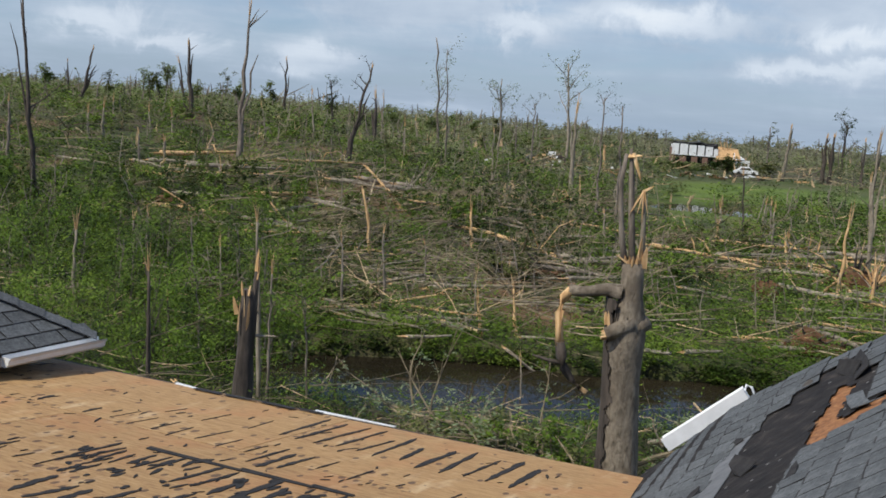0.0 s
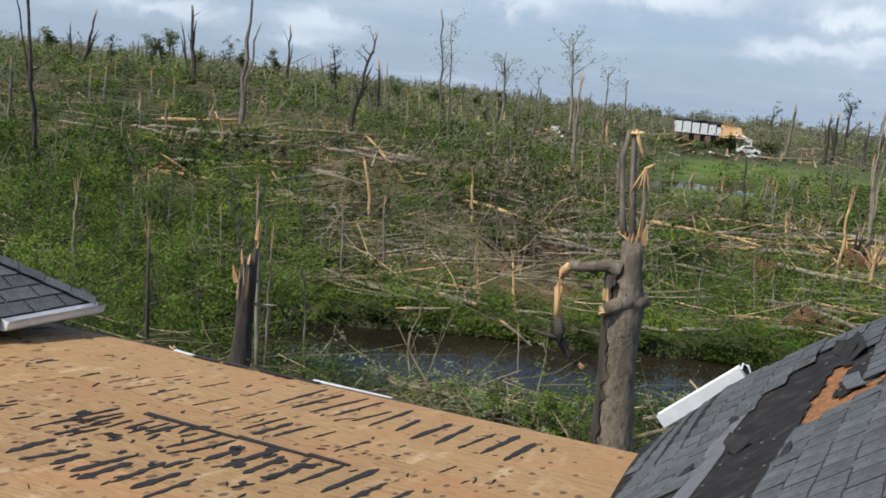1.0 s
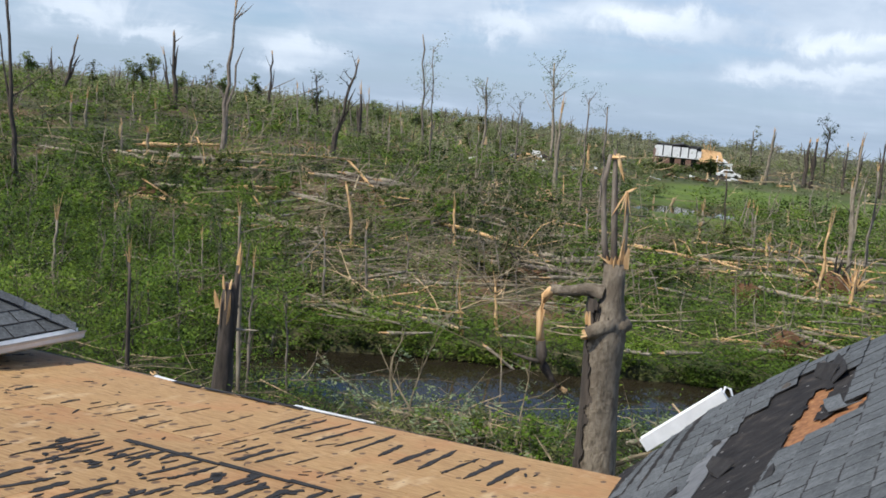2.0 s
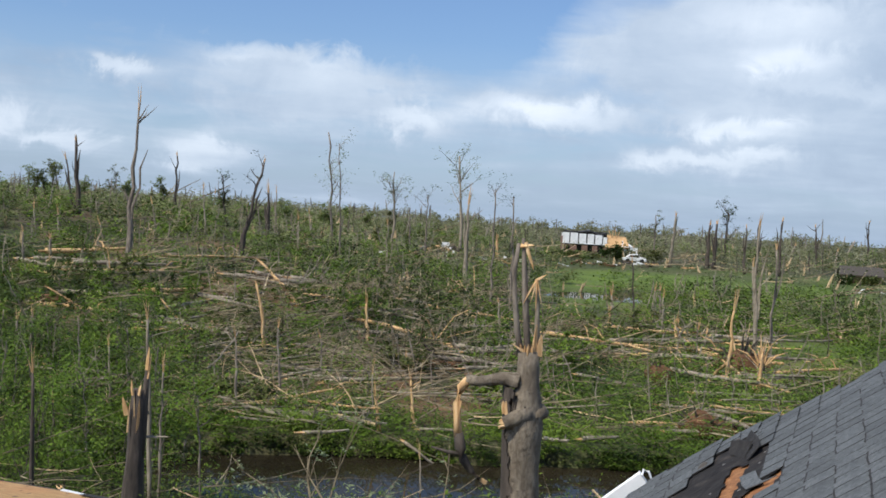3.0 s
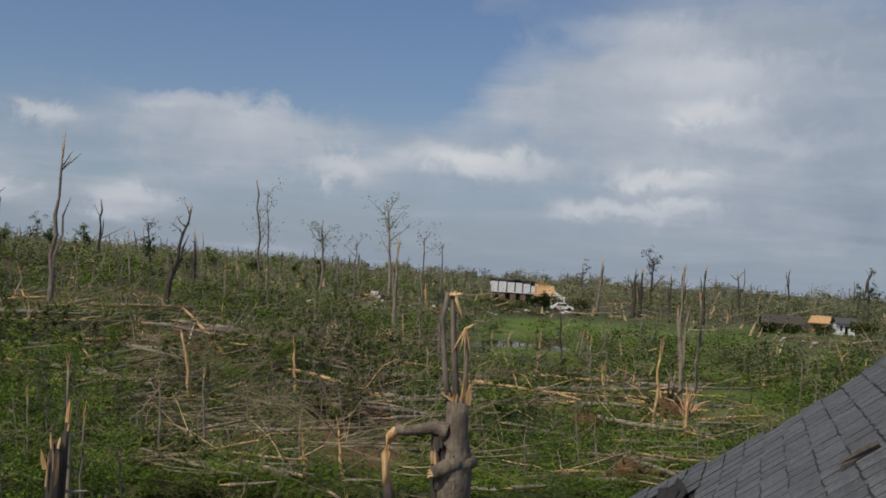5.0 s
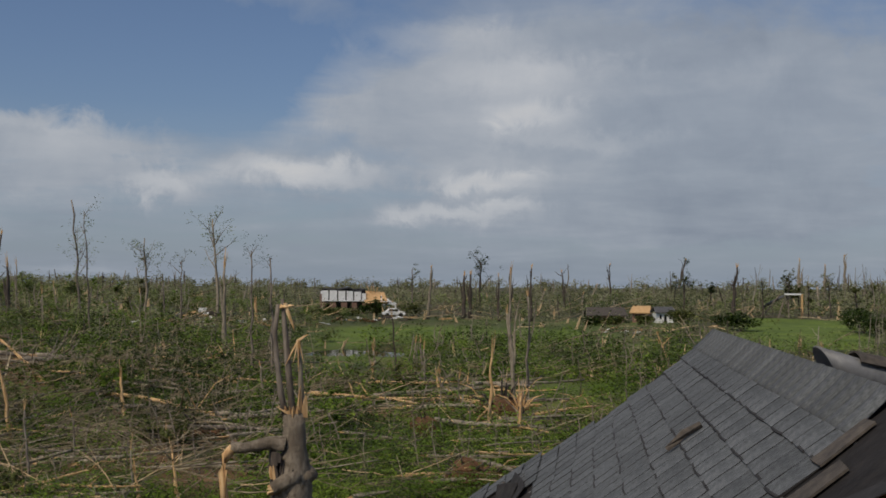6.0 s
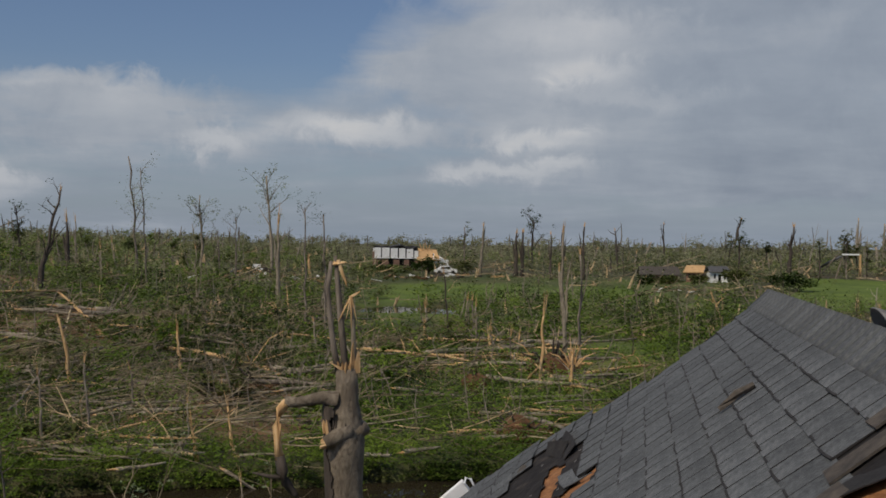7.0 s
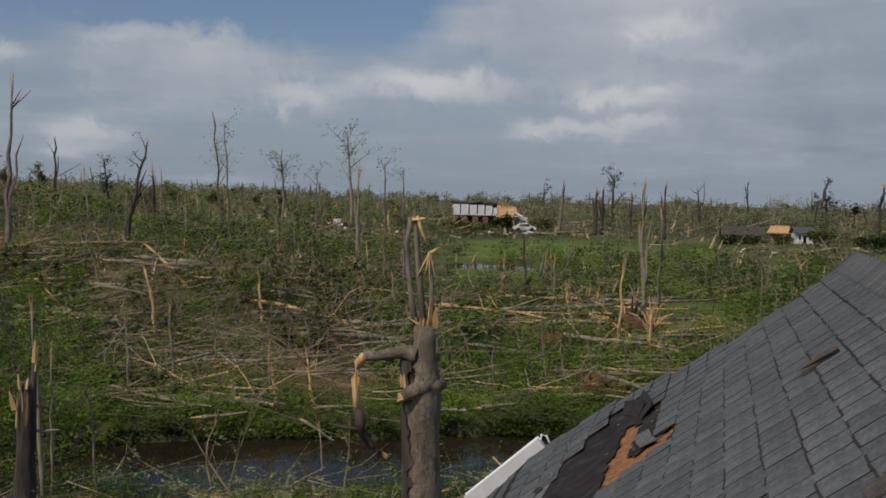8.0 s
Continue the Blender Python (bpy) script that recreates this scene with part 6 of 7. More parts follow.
snag(23.01, 172.4, 8.39, 0.272, 0.000, bark=BARK_DARK, limbs=3, label="dark scorched-looking snag above the brush", split=0.8)
snag(30.46, 397.7, 13.68, 0.627, 0.204, bark=BARK_DARK, limbs=3, label="dark scorched-looking snag above the brush", split=0.8)
snag(33.18, 187.5, 8.26, 0.394, 0.091, bark=BARK_DARK, limbs=3, label="dark scorched-looking snag above the brush", split=0.8)
snag(24.75, 210.7, 7.56, 0.277, -0.071, bark=BARK_DARK, limbs=3, label="dark scorched-looking snag above the brush", split=0.8)
snag(27.08, 342.3, 11.37, 0.360, 0.001, bark=BARK_DARK, limbs=3, label="dark scorched-looking snag above the brush", split=0.8)
snag(17.62, 172.4, 7.95, 0.317, 0.078, bark=BARK_PALE, limbs=1, split=0.9, label="pale debarked trunk snapped off in a point")
snag(17.53, 63.6, 2.76, 0.100, -0.024, bark=BARK_PALE, limbs=1, split=0.9, label="pale debarked trunk snapped off in a point")
snag(18.33, 63.4, 1.30, 0.117, -0.050, bark=BARK_PALE, limbs=1, split=0.9, label="pale debarked trunk snapped off in a point")
snag(23.42, 263.8, 4.06, 0.346, 0.334, bark=BARK_PALE, limbs=1, split=0.9, label="pale debarked trunk snapped off in a point")
snag(36.41, 307.3, 12.15, 0.404, 0.014, bark=BARK_PALE, limbs=1, split=0.9, label="pale debarked trunk snapped off in a point")
snag(37.57, 371.2, 11.48, 0.585, 0.033, bark=BARK_PALE, limbs=1, split=0.9, label="pale debarked trunk snapped off in a point")
snag(38.49, 476.0, 16.75, 0.625, 0.016, bark=BARK_PALE, limbs=1, split=0.9, label="pale debarked trunk snapped off in a point")
snag(37.30, 273.5, 4.70, 0.431, -0.053, bark=BARK_PALE, limbs=1, split=0.9, label="pale debarked trunk snapped off in a point")
snag(25.62, 210.7, 3.24, 0.277, 0.100, bark=BARK_PALE, limbs=1, split=0.9, label="pale debarked trunk snapped off in a point")
snag(26.06, 342.3, 5.24, 0.360, 0.400, bark=BARK_PALE, limbs=1, split=0.9, label="pale debarked trunk snapped off in a point")
snag(14.89, 83.8, 1.05, 0.176, -0.082, bark=BARK_PALE, limbs=1, split=0.9, label="pale debarked trunk snapped off in a point")
snag(16.94, 83.5, 1.70, 0.110, 0.050, bark=BARK_PALE, limbs=1, split=0.9, label="pale debarked trunk snapped off in a point")
snag(19.15, 65.1, 0.83, 0.086, 0.201, bark=BARK_PALE, limbs=1, split=0.9, label="pale debarked trunk snapped off in a point")
snag(19.59, 58.8, 1.19, 0.077, 0.127, bark=BARK_PALE, limbs=1, split=0.9, label="pale debarked trunk snapped off in a point")
snag(20.33, 210.0, 9.73, 0.276, 0.022, bark=BARK_DARK, limbs=7, crown=40, leaf=LEAF_DARK, split=0, spread=0.5, label="bent dark tree with leaves blown to one side")
snag(16.79, 230.0, 8.38, 0.242, 0.014, limbs=6, crown=20, leaf=LEAF_DULL, split=0)
snag(29.97, 98.2, 1.72, 0.155, -0.426, bark=WOOD_RAW, limbs=4, split=0.8, label="pale debarked trunk snapped off in a point", spread=0.8)
snag(-8.60, 40.1, 2.57, 0.025, -0.120, limbs=7, crown=51, leaf=LEAF_DARK, split=0, spread=0.35, label="leafy green sapling still standing on the hillside")
snag(-13.45, 38.7, 2.35, 0.035, -0.065, limbs=7, crown=55, leaf=LEAF_FRESH, split=0, spread=0.35, label="leafy green sapling still standing on the hillside")
snag(-9.55, 31.1, 2.68, 0.034, -0.081, limbs=7, crown=47, leaf=LEAF_DARK, split=0, spread=0.35, label="leafy green sapling still standing on the hillside")
snag(-8.42, 27.8, 3.21, 0.034, 0.049, limbs=7, crown=40, leaf=LEAF_FRESH, split=0, spread=0.35, label="leafy green sapling still standing on the hillside")
snag(-15.07, 31.0, 2.10, 0.034, 0.031, limbs=7, crown=52, leaf=LEAF_DARK, split=0, spread=0.35, label="leafy green sapling still standing on the hillside")
snag(-8.55, 24.1, 1.69, 0.038, 0.046, limbs=7, crown=59, leaf=LEAF_FRESH, split=0, spread=0.35, label="leafy green sapling still standing on the hillside")
snag(-13.20, 40.3, 1.99, 0.032, 0.074, limbs=7, crown=58, leaf=LEAF_DARK, split=0, spread=0.35, label="leafy green sapling still standing on the hillside")
snag(-5.85, 22.6, 2.32, 0.032, -0.059, limbs=7, crown=48, leaf=LEAF_FRESH, split=0, spread=0.35, label="leafy green sapling still standing on the hillside")
snag(-19.15, 41.4, 2.65, 0.022, 0.013, limbs=7, crown=39, leaf=LEAF_DARK, split=0, spread=0.35, label="leafy green sapling still standing on the hillside")
snag(-17.56, 32.6, 1.88, 0.024, 0.053, limbs=7, crown=52, leaf=LEAF_DARK, split=0, spread=0.35, label="leafy green sapling still standing on the hillside")
snag(-20.31, 39.1, 1.63, 0.027, 0.061, limbs=7, crown=49, leaf=LEAF_DARK, split=0, spread=0.35, label="leafy green sapling still standing on the hillside")
snag(-15.91, 30.3, 2.38, 0.023, 0.080, limbs=7, crown=31, leaf=LEAF_FRESH, split=0, spread=0.35, label="leafy green sapling still standing on the hillside")
snag(-14.16, 38.4, 2.40, 0.040, -0.071, limbs=7, crown=32, leaf=LEAF_DARK, split=0, spread=0.35, label="leafy green sapling still standing on the hillside")
snag(-10.45, 41.6, 2.49, 0.037, 0.039, limbs=7, crown=46, leaf=LEAF_FRESH, split=0, spread=0.35, label="leafy green sapling still standing on the hillside")
snag(-13.44, 37.5, 2.42, 0.022, 0.029, limbs=7, crown=38, leaf=LEAF_FRESH, split=0, spread=0.35, label="leafy green sapling still standing on the hillside")
snag(-13.19, 39.2, 1.94, 0.020, -0.095, limbs=7, crown=48, leaf=LEAF_FRESH, split=0, spread=0.35, label="leafy green sapling still standing on the hillside")
snag(-17.69, 33.1, 2.26, 0.030, 0.076, limbs=7, crown=59, leaf=LEAF_FRESH, split=0, spread=0.35, label="leafy green sapling still standing on the hillside")
snag(-11.32, 27.9, 2.55, 0.030, -0.092, limbs=7, crown=42, leaf=LEAF_FRESH, split=0, spread=0.35, label="leafy green sapling still standing on the hillside")
snag(-15.91, 39.7, 2.25, 0.033, 0.074, limbs=7, crown=59, leaf=LEAF_DARK, split=0, spread=0.35, label="leafy green sapling still standing on the hillside")
snag(-14.86, 35.3, 2.24, 0.028, -0.022, limbs=7, crown=55, leaf=LEAF_FRESH, split=0, spread=0.35, label="leafy green sapling still standing on the hillside")
snag(-6.45, 28.4, 1.61, 0.029, -0.109, limbs=7, crown=30, leaf=LEAF_DARK, split=0, spread=0.35, label="leafy green sapling still standing on the hillside")
snag(-8.90, 24.5, 3.04, 0.027, 0.068, limbs=7, crown=57, leaf=LEAF_DARK, split=0, spread=0.35, label="leafy green sapling still standing on the hillside")
snag(30.81, 203.1, 8.26, 0.207, -0.016, bark=BARK_DARK, limbs=7, crown=45, leaf=LEAF_DARK, split=0, spread=0.3, label="tall ragged tree at the edge of the far woods")
snag(36.39, 236.3, 4.45, 0.180, -0.071, bark=BARK_DARK, limbs=7, crown=40, leaf=LEAF_DULL, split=0, spread=0.3, label="tall ragged tree at the edge of the far woods")
snag(37.89, 197.3, 6.83, 0.151, -0.079, bark=BARK_DARK, limbs=7, crown=40, leaf=LEAF_HAZED, split=0, spread=0.3, label="tall ragged tree at the edge of the far woods")
snag(36.02, 288.0, 6.83, 0.217, -0.075, bark=BARK_DARK, limbs=7, crown=46, leaf=LEAF_DULL, split=0, spread=0.3, label="tall ragged tree at the edge of the far woods")
snag(32.09, 255.7, 5.19, 0.232, 0.031, bark=BARK_DARK, limbs=7, crown=35, leaf=LEAF_DARK, split=0, spread=0.3, label="tall ragged tree at the edge of the far woods")
snag(30.26, 256.5, 7.68, 0.161, 0.087, bark=BARK_DARK, limbs=7, crown=35, leaf=LEAF_HAZED, split=0, spread=0.3, label="tall ragged tree at the edge of the far woods")
snag(35.81, 213.2, 7.21, 0.147, 0.060, bark=BARK_DARK, limbs=7, crown=31, leaf=LEAF_HAZED, split=0, spread=0.3, label="tall ragged tree at the edge of the far woods")
snag(34.68, 184.1, 6.26, 0.170, -0.045, bark=BARK_DARK, limbs=7, crown=35, leaf=LEAF_HAZED, split=0, spread=0.3, label="tall ragged tree at the edge of the far woods")
snag(35.78, 224.6, 7.21, 0.167, 0.021, bark=BARK_DARK, limbs=7, crown=27, leaf=LEAF_DARK, split=0, spread=0.3, label="tall ragged tree at the edge of the far woods")
snag(39.69, 268.7, 5.51, 0.144, 0.090, bark=BARK_DARK, limbs=7, crown=43, leaf=LEAF_DULL, split=0, spread=0.3, label="tall ragged tree at the edge of the far woods")
snag(39.11, 221.2, 4.35, 0.220, -0.077, bark=BARK_DARK, limbs=7, crown=37, leaf=LEAF_DULL, split=0, spread=0.3, label="tall ragged tree at the edge of the far woods")
snag(36.03, 239.3, 4.34, 0.148, 0.004, bark=BARK_DARK, limbs=7, crown=20, leaf=LEAF_DULL, split=0, spread=0.3, label="tall ragged tree at the edge of the far woods")
snag(36.83, 198.0, 5.27, 0.157, 0.014, bark=BARK_DARK, limbs=7, crown=32, leaf=LEAF_DULL, split=0, spread=0.3, label="tall ragged tree at the edge of the far woods")
snag(42.29, 263.5, 7.22, 0.154, 0.038, bark=BARK_DARK, limbs=7, crown=44, leaf=LEAF_HAZED, split=0, spread=0.3, label="tall ragged tree at the edge of the far woods")
snag(42.91, 247.3, 4.02, 0.229, -0.023, bark=BARK_DARK, limbs=7, crown=44, leaf=LEAF_HAZED, split=0, spread=0.3, label="tall ragged tree at the edge of the far woods")
snag(41.11, 243.2, 4.04, 0.233, 0.006, bark=BARK_DARK, limbs=7, crown=47, leaf=LEAF_DARK, split=0, spread=0.3, label="tall ragged tree at the edge of the far woods")
fallen_log(-4.02, 31.9, 3.53, 31.2, 0.097, label="long pale trunk lying across the slope")
fallen_log(-0.77, 29.6, 1.63, 29.8, 0.061)
fallen_log(-4.29, 30.7, -1.27, 30.3, 0.047)
fallen_log(-2.21, 44.1, 3.39, 45.5, 0.081)
fallen_log(-3.34, 41.1, 6.99, 47.4, 0.057)
fallen_log(-1.80, 38.9, 2.98, 39.6, 0.061)
fallen_log(-4.69, 34.6, 0.07, 35.9, 0.054)
fallen_log(-6.76, 34.2, -4.40, 41.9, 0.049, lift1=1.2)
fallen_log(-5.66, 38.3, -1.51, 39.0, 0.050)
fallen_log(3.73, 46.7, 7.06, 47.0, 0.084)
snag(-2.91, 45.2, 3.07, 0.107, -0.269, bark=WOOD_RAW, limbs=0, split=0.2, bend=0.05, label="bare white trunk leaning at a slant")
snag(-1.40, 62.0, 2.39, 0.147, -0.964, bark=WOOD_RAW, limbs=0, split=0.3, bend=0.05, label="bare white trunk leaning at a slant")
snag(-6.86, 51.9, 1.45, 0.082, -0.749, bark=WOOD_RAW, limbs=0, split=0.2, bend=0.06, label="pale debarked trunk snapped off in a point")
snag(-11.28, 54.0, 1.33, 0.071, -1.843, bark=WOOD_RAW, limbs=0, split=0.2, bend=0.04, label="pale debarked trunk snapped off in a point")
fallen_log(-12.58, 57.6, -14.53, 57.1, 0.074, bark=WOOD_RAW)
fallen_log(-18.95, 74.5, -15.67, 70.2, 0.093, bark=BARK_PALE)
fallen_log(-19.72, 36.6, -16.66, 38.3, 0.058)
fallen_log(-19.69, 34.7, -15.13, 33.8, 0.062)
fallen_log(-12.81, 27.6, -10.87, 28.3, 0.050)
snag(-14.35, 50.3, 2.42, 0.053, -0.415, bark=BARK_PALE, limbs=1, split=0.2, bend=0.05)
fallen_log(17.91, 33.5, 21.22, 34.0, 0.096, label="pale trunk beside an upturned root plate")
fallen_log(11.63, 30.1, 13.14, 30.2, 0.070)
fallen_log(13.77, 30.9, 15.67, 31.3, 0.080)
fallen_log(5.35, 30.8, 7.41, 30.2, 0.055)
fallen_log(6.54, 92.2, 8.10, 78.9, 0.132, bark=WOOD_RAW)
fallen_log(-5.94, 55.9, 0.35, 64.3, 0.077)
fallen_log(-4.67, 49.4, 0.24, 60.8, 0.071)
fallen_log(-7.02, 49.0, -1.17, 53.8, 0.066)
fallen_log(-0.80, 75.0, 0.97, 77.9, 0.098, bark=WOOD_RAW)
fallen_log(-3.78, 76.6, 0.11, 73.4, 0.097)
fallen_log(-21.39, 50.2, -20.08, 47.7, 0.076)
fallen_log(-21.19, 41.4, -19.74, 38.8, 0.052)
fallen_log(11.48, 33.5, 9.38, 34.6, 0.044)
fallen_log(-1.66, 44.8, 3.31, 44.5, 0.092)
fallen_log(-1.66, 40.3, 1.98, 39.8, 0.072)
fallen_log(17.83, 34.4, 21.21, 34.1, 0.079)
fallen_log(24.60, 57.6, 25.77, 59.9, 0.076, bark=WOOD_RAW)
fallen_log(-1.65, 32.0, 2.78, 31.3, 0.073)
snag(19.99, 46.0, 0.93, 0.109, 0.658, bark=WOOD_RAW, limbs=0, split=0.1, bend=0.1, label="torn pale limb arching to the ground")
snag(22.34, 46.0, 1.07, 0.109, -1.170, bark=WOOD_RAW, limbs=0, split=0.1, bend=0.06, label="torn pale limb arching to the ground")


def crest_trees():
    """Ragged trees that kept some leaves, along the crest of the hill."""
    rnd = random.Random(303)
    for _ in range(34):
        az, r = rnd.uniform(-25, 6), rnd.uniform(118, 190)
        snag(az, r, rnd.uniform(0.8, 3.0) * (0.6 + r / 300), rnd.uniform(0.06, 0.14), rnd.gauss(0, 0.07), bark=rnd.choice((BARK_GREY, BARK_DARK)), limbs=7, crown=rnd.randint(40, 90), leaf=rnd.choice((LEAF_MID, LEAF_MID, LEAF_DULL)), split=0, spread=0.38, label="ragged leafy tree on the crest of the hill")


crest_trees()
fallen_log(-18.1, 21.3, -12.2, 18.2, 0.13, bark=BARK_GREY, label="grey fallen trunk lying behind the eave", lift0=0.5, lift1=0.1)
fallen_log(-13.4, 20.6, -9.6, 19.2, 0.05, bark=WOOD_RAW, label="raw splintered pole at the foot of the stump", lift0=0.3)
fallen_log(-12.6, 21.2, -10.2, 20.0, 0.045, bark=BARK_PALE, label="raw splintered pole at the foot of the stump", lift0=0.5)
fallen_log(12.3, 29.2, 15.4, 29.6, 0.10, bark=BARK_GREY, label="grey trunk lying on the far bank")
fallen_log(4.6, 29.6, 8.0, 29.0, 0.05, bark=BARK_PALE, label="pale pole lying on the far bank", lift0=0.3)
fallen_crown(3.0, 31.0, -6.5, 36.0, 0.8, 18, "bare pale treetop felled across the slope above the pond", LEAF_DULL, STICKS_PALE, 60, 0.06, 71, 0.2)
fallen_crown(-1.0, 33.5, -8.5, 31.0, 0.9, 16, "bare pale treetop felled across the slope above the pond", LEAF_DULL, STICKS_PALE, 50, 0.06, 72, 0.25)
fallen_crown(0.5, 47.0, 8.0, 49.0, 2.0, 30, "felled crown of fine grey twigs with dark leaves", LEAF_DARK, STICKS, 160, 0.08, 73)
fallen_crown(-1.5, 56.0, 6.5, 60.0, 2.4, 30, "felled crown of fine grey twigs with dark leaves", LEAF_DARK, STICKS, 180, 0.09, 74)
fallen_crown(12.5, 21.0, 16.5, 19.0, 1.5, 16, "fallen treetop with bare grey twigs and pale leaves by the pond", LEAF_PALE, BARK_PALE, 60, 0.05, 75)


# ---- undergrowth and storm litter: uncountable, one object a kind ----
def scatter(count, az0, az1, r0, r1, seed, keep=None, wet=0.15):
    rnd = random.Random(seed)
    made = 0
    while made < count:
        az = rnd.uniform(az0, az1)
        u = rnd.random()
        r = r0 * (r1 / r0) ** u
        x, y = r * math.sin(radians(az)), r * math.cos(radians(az))
        if pond_dip(x, y) > wet or rnd.random() < meadow_share(x, y) * 0.93:
            made += 0.2
            continue
        if 10.6 < az < 15.6 and 74 < r < 113 and rnd.random() < 0.85:
            made += 0.2
            continue
        if keep and not keep(x, y, r, az, rnd):
            made += 0.2
            continue
        made += 1
        yield x, y, r, az, rnd


def patchy(k, lo, scale=0.05):
    return lambda x, y, r, az, rnd: noise.noise((x * scale, y * scale, k)) + rnd.uniform(-0.25, 0.25) > lo


def off_clay(x, y, rnd):
    return rnd.random() > clay_share(x, y) * 0.9


def brush(name, material, count, seed, label, size=1.0, wet=0.15, lo=-0.1, az=(-28, 46), r=(19, 420), tall=1.0, leaves=26, k=3.0, leaf=0.00115, shell=0.35):
    g = Geo()
    for x, y, rr, a, rnd in scatter(count, az[0], az[1], r[0], r[1], seed, patchy(k, lo, 0.12), wet):
        if not off_clay(x, y, rnd):
            continue
        s = size * rnd.uniform(0.5, 1.35) * (0.55 + min(rr, 260) / 120)
        z = ground_z(x, y)
        h = s * tall * rnd.uniform(0.5, 1.2)
        ls = max(0.035, rr * leaf) * rnd.uniform(0.8, 1.3)
        g.leaves((x, y, z + h * 0.45), (s * 0.75, s * 0.75, h * 0.6), leaves, ls, rnd, shell)
    return tagged(g.made(name, material), label, "undergrowth", kind="stuff")


brush("dark_undergrowth", LEAF_DARK, 4200, 1, "dark green undergrowth over the slopes", size=1.05, lo=-0.08, k=3.0, leaves=44, r=(19, 95))
brush("fresh_undergrowth", LEAF_FRESH, 3400, 2, "fresh green shoots and saplings over the slopes", lo=0.02, k=7.0, tall=1.2, leaves=44, r=(19, 115))
brush("wilted_undergrowth", LEAF_DULL, 3600, 3, "wilted olive leaves on broken branches", lo=-0.02, k=11.0, tall=1.1)
brush("far_undergrowth", LEAF_HAZED, 3600, 19, "undergrowth of the far slopes, coloured grey-green for haze", size=1.0, lo=-0.4, k=23.0, tall=1.2, leaves=30, r=(72, 430))
brush("bank_plants", LEAF_FRESH, 420, 4, "lush green plants along the pond bank", size=0.7, lo=-0.6, r=(27.4, 34), az=(-16, 25), k=2.0, leaves=40, wet=0.55)
brush("near_bank_plants", LEAF_DARK, 420, 5, "low green plants on the near bank", size=0.7, lo=-0.5, r=(17.5, 24), az=(-24, 22), k=6.0, leaves=40)
brush("shrub_mounds", LEAF_DARK, 420, 9, "taller dark shrubs standing out of the low ground", size=1.9, lo=-0.1, r=(38, 260), az=(8, 46), k=12.0, leaves=70)
brush("fresh_mounds", LEAF_FRESH, 900, 12, "rounded green bushes over the logs and branches", size=1.3, lo=-0.15, r=(30, 120), az=(-25, 32), k=14.0, leaves=120, tall=1.0, leaf=0.0015, shell=0.75)
brush("dark_mounds", LEAF_DARK, 800, 13, "rounded dark bushes over the logs and branches", size=1.4, lo=-0.15, r=(30, 120), az=(-25, 34), k=17.0, leaves=120, tall=1.0, leaf=0.0015, shell=0.75)


brush("valley_bushes", LEAF_FRESH, 260, 41, "rounded green bushes over the low ground", size=1.2, lo=-0.3, r=(31, 75), az=(8, 30), k=31.0, leaves=150, tall=1.2, leaf=0.0016, shell=0.75)
brush("bank_bushes", LEAF_FRESH, 150, 42, "bright green bushes along the far bank", size=0.8, lo=-0.7, r=(29.5, 33.5), az=(-12, 25), k=2.0, leaves=150, tall=1.1, leaf=0.0016, shell=0.7, wet=0.3)


def bank_ring(name, material, count, seed, label):
    """Plants right down to the water's edge, thicker in some stretches."""
    g = Geo()
    rnd = random.Random(seed)
    made = 0
    while made < count:
        x, y = rnd.uniform(-9.5, 14), rnd.uniform(20.5, 33)
        d = pond_dip(x, y)
        if d < 0.004 or d > 0.36 or (y < 25 and rnd.random() < 0.6) or noise.noise((x * 0.5, y * 0.5, seed)) + rnd.uniform(-0.4, 0.4) < -0.05:
            continue
        made += 1
        s = rnd.uniform(0.10, 0.5) * rnd.uniform(0.6, 1.0)
        g.leaves((x, y, max(0.0, ground_z(x, y)) + s * 0.5), (s * 1.2, s, s * 0.8), 34, rnd.uniform(0.03, 0.06), rnd)
    tagged(g.made(name, material), label, "undergrowth", kind="stuff")


bank_ring("shore_plants", LEAF_FRESH, 520, 55, "bright green plants at the water's edge")
bank_ring("shore_weeds", LEAF_DARK, 480, 56, "dark weeds at the water's edge")
bank_ring("shore_stalks", LEAF_DULL, 260, 57, "wilted weeds at the water's edge")
brush("hillside_saplings", LEAF_FRESH, 700, 6, "leafy saplings on the near hillside", size=0.9, lo=-0.35, r=(24, 48), az=(-26, -7), tall=2.0, k=8.0, leaves=60)


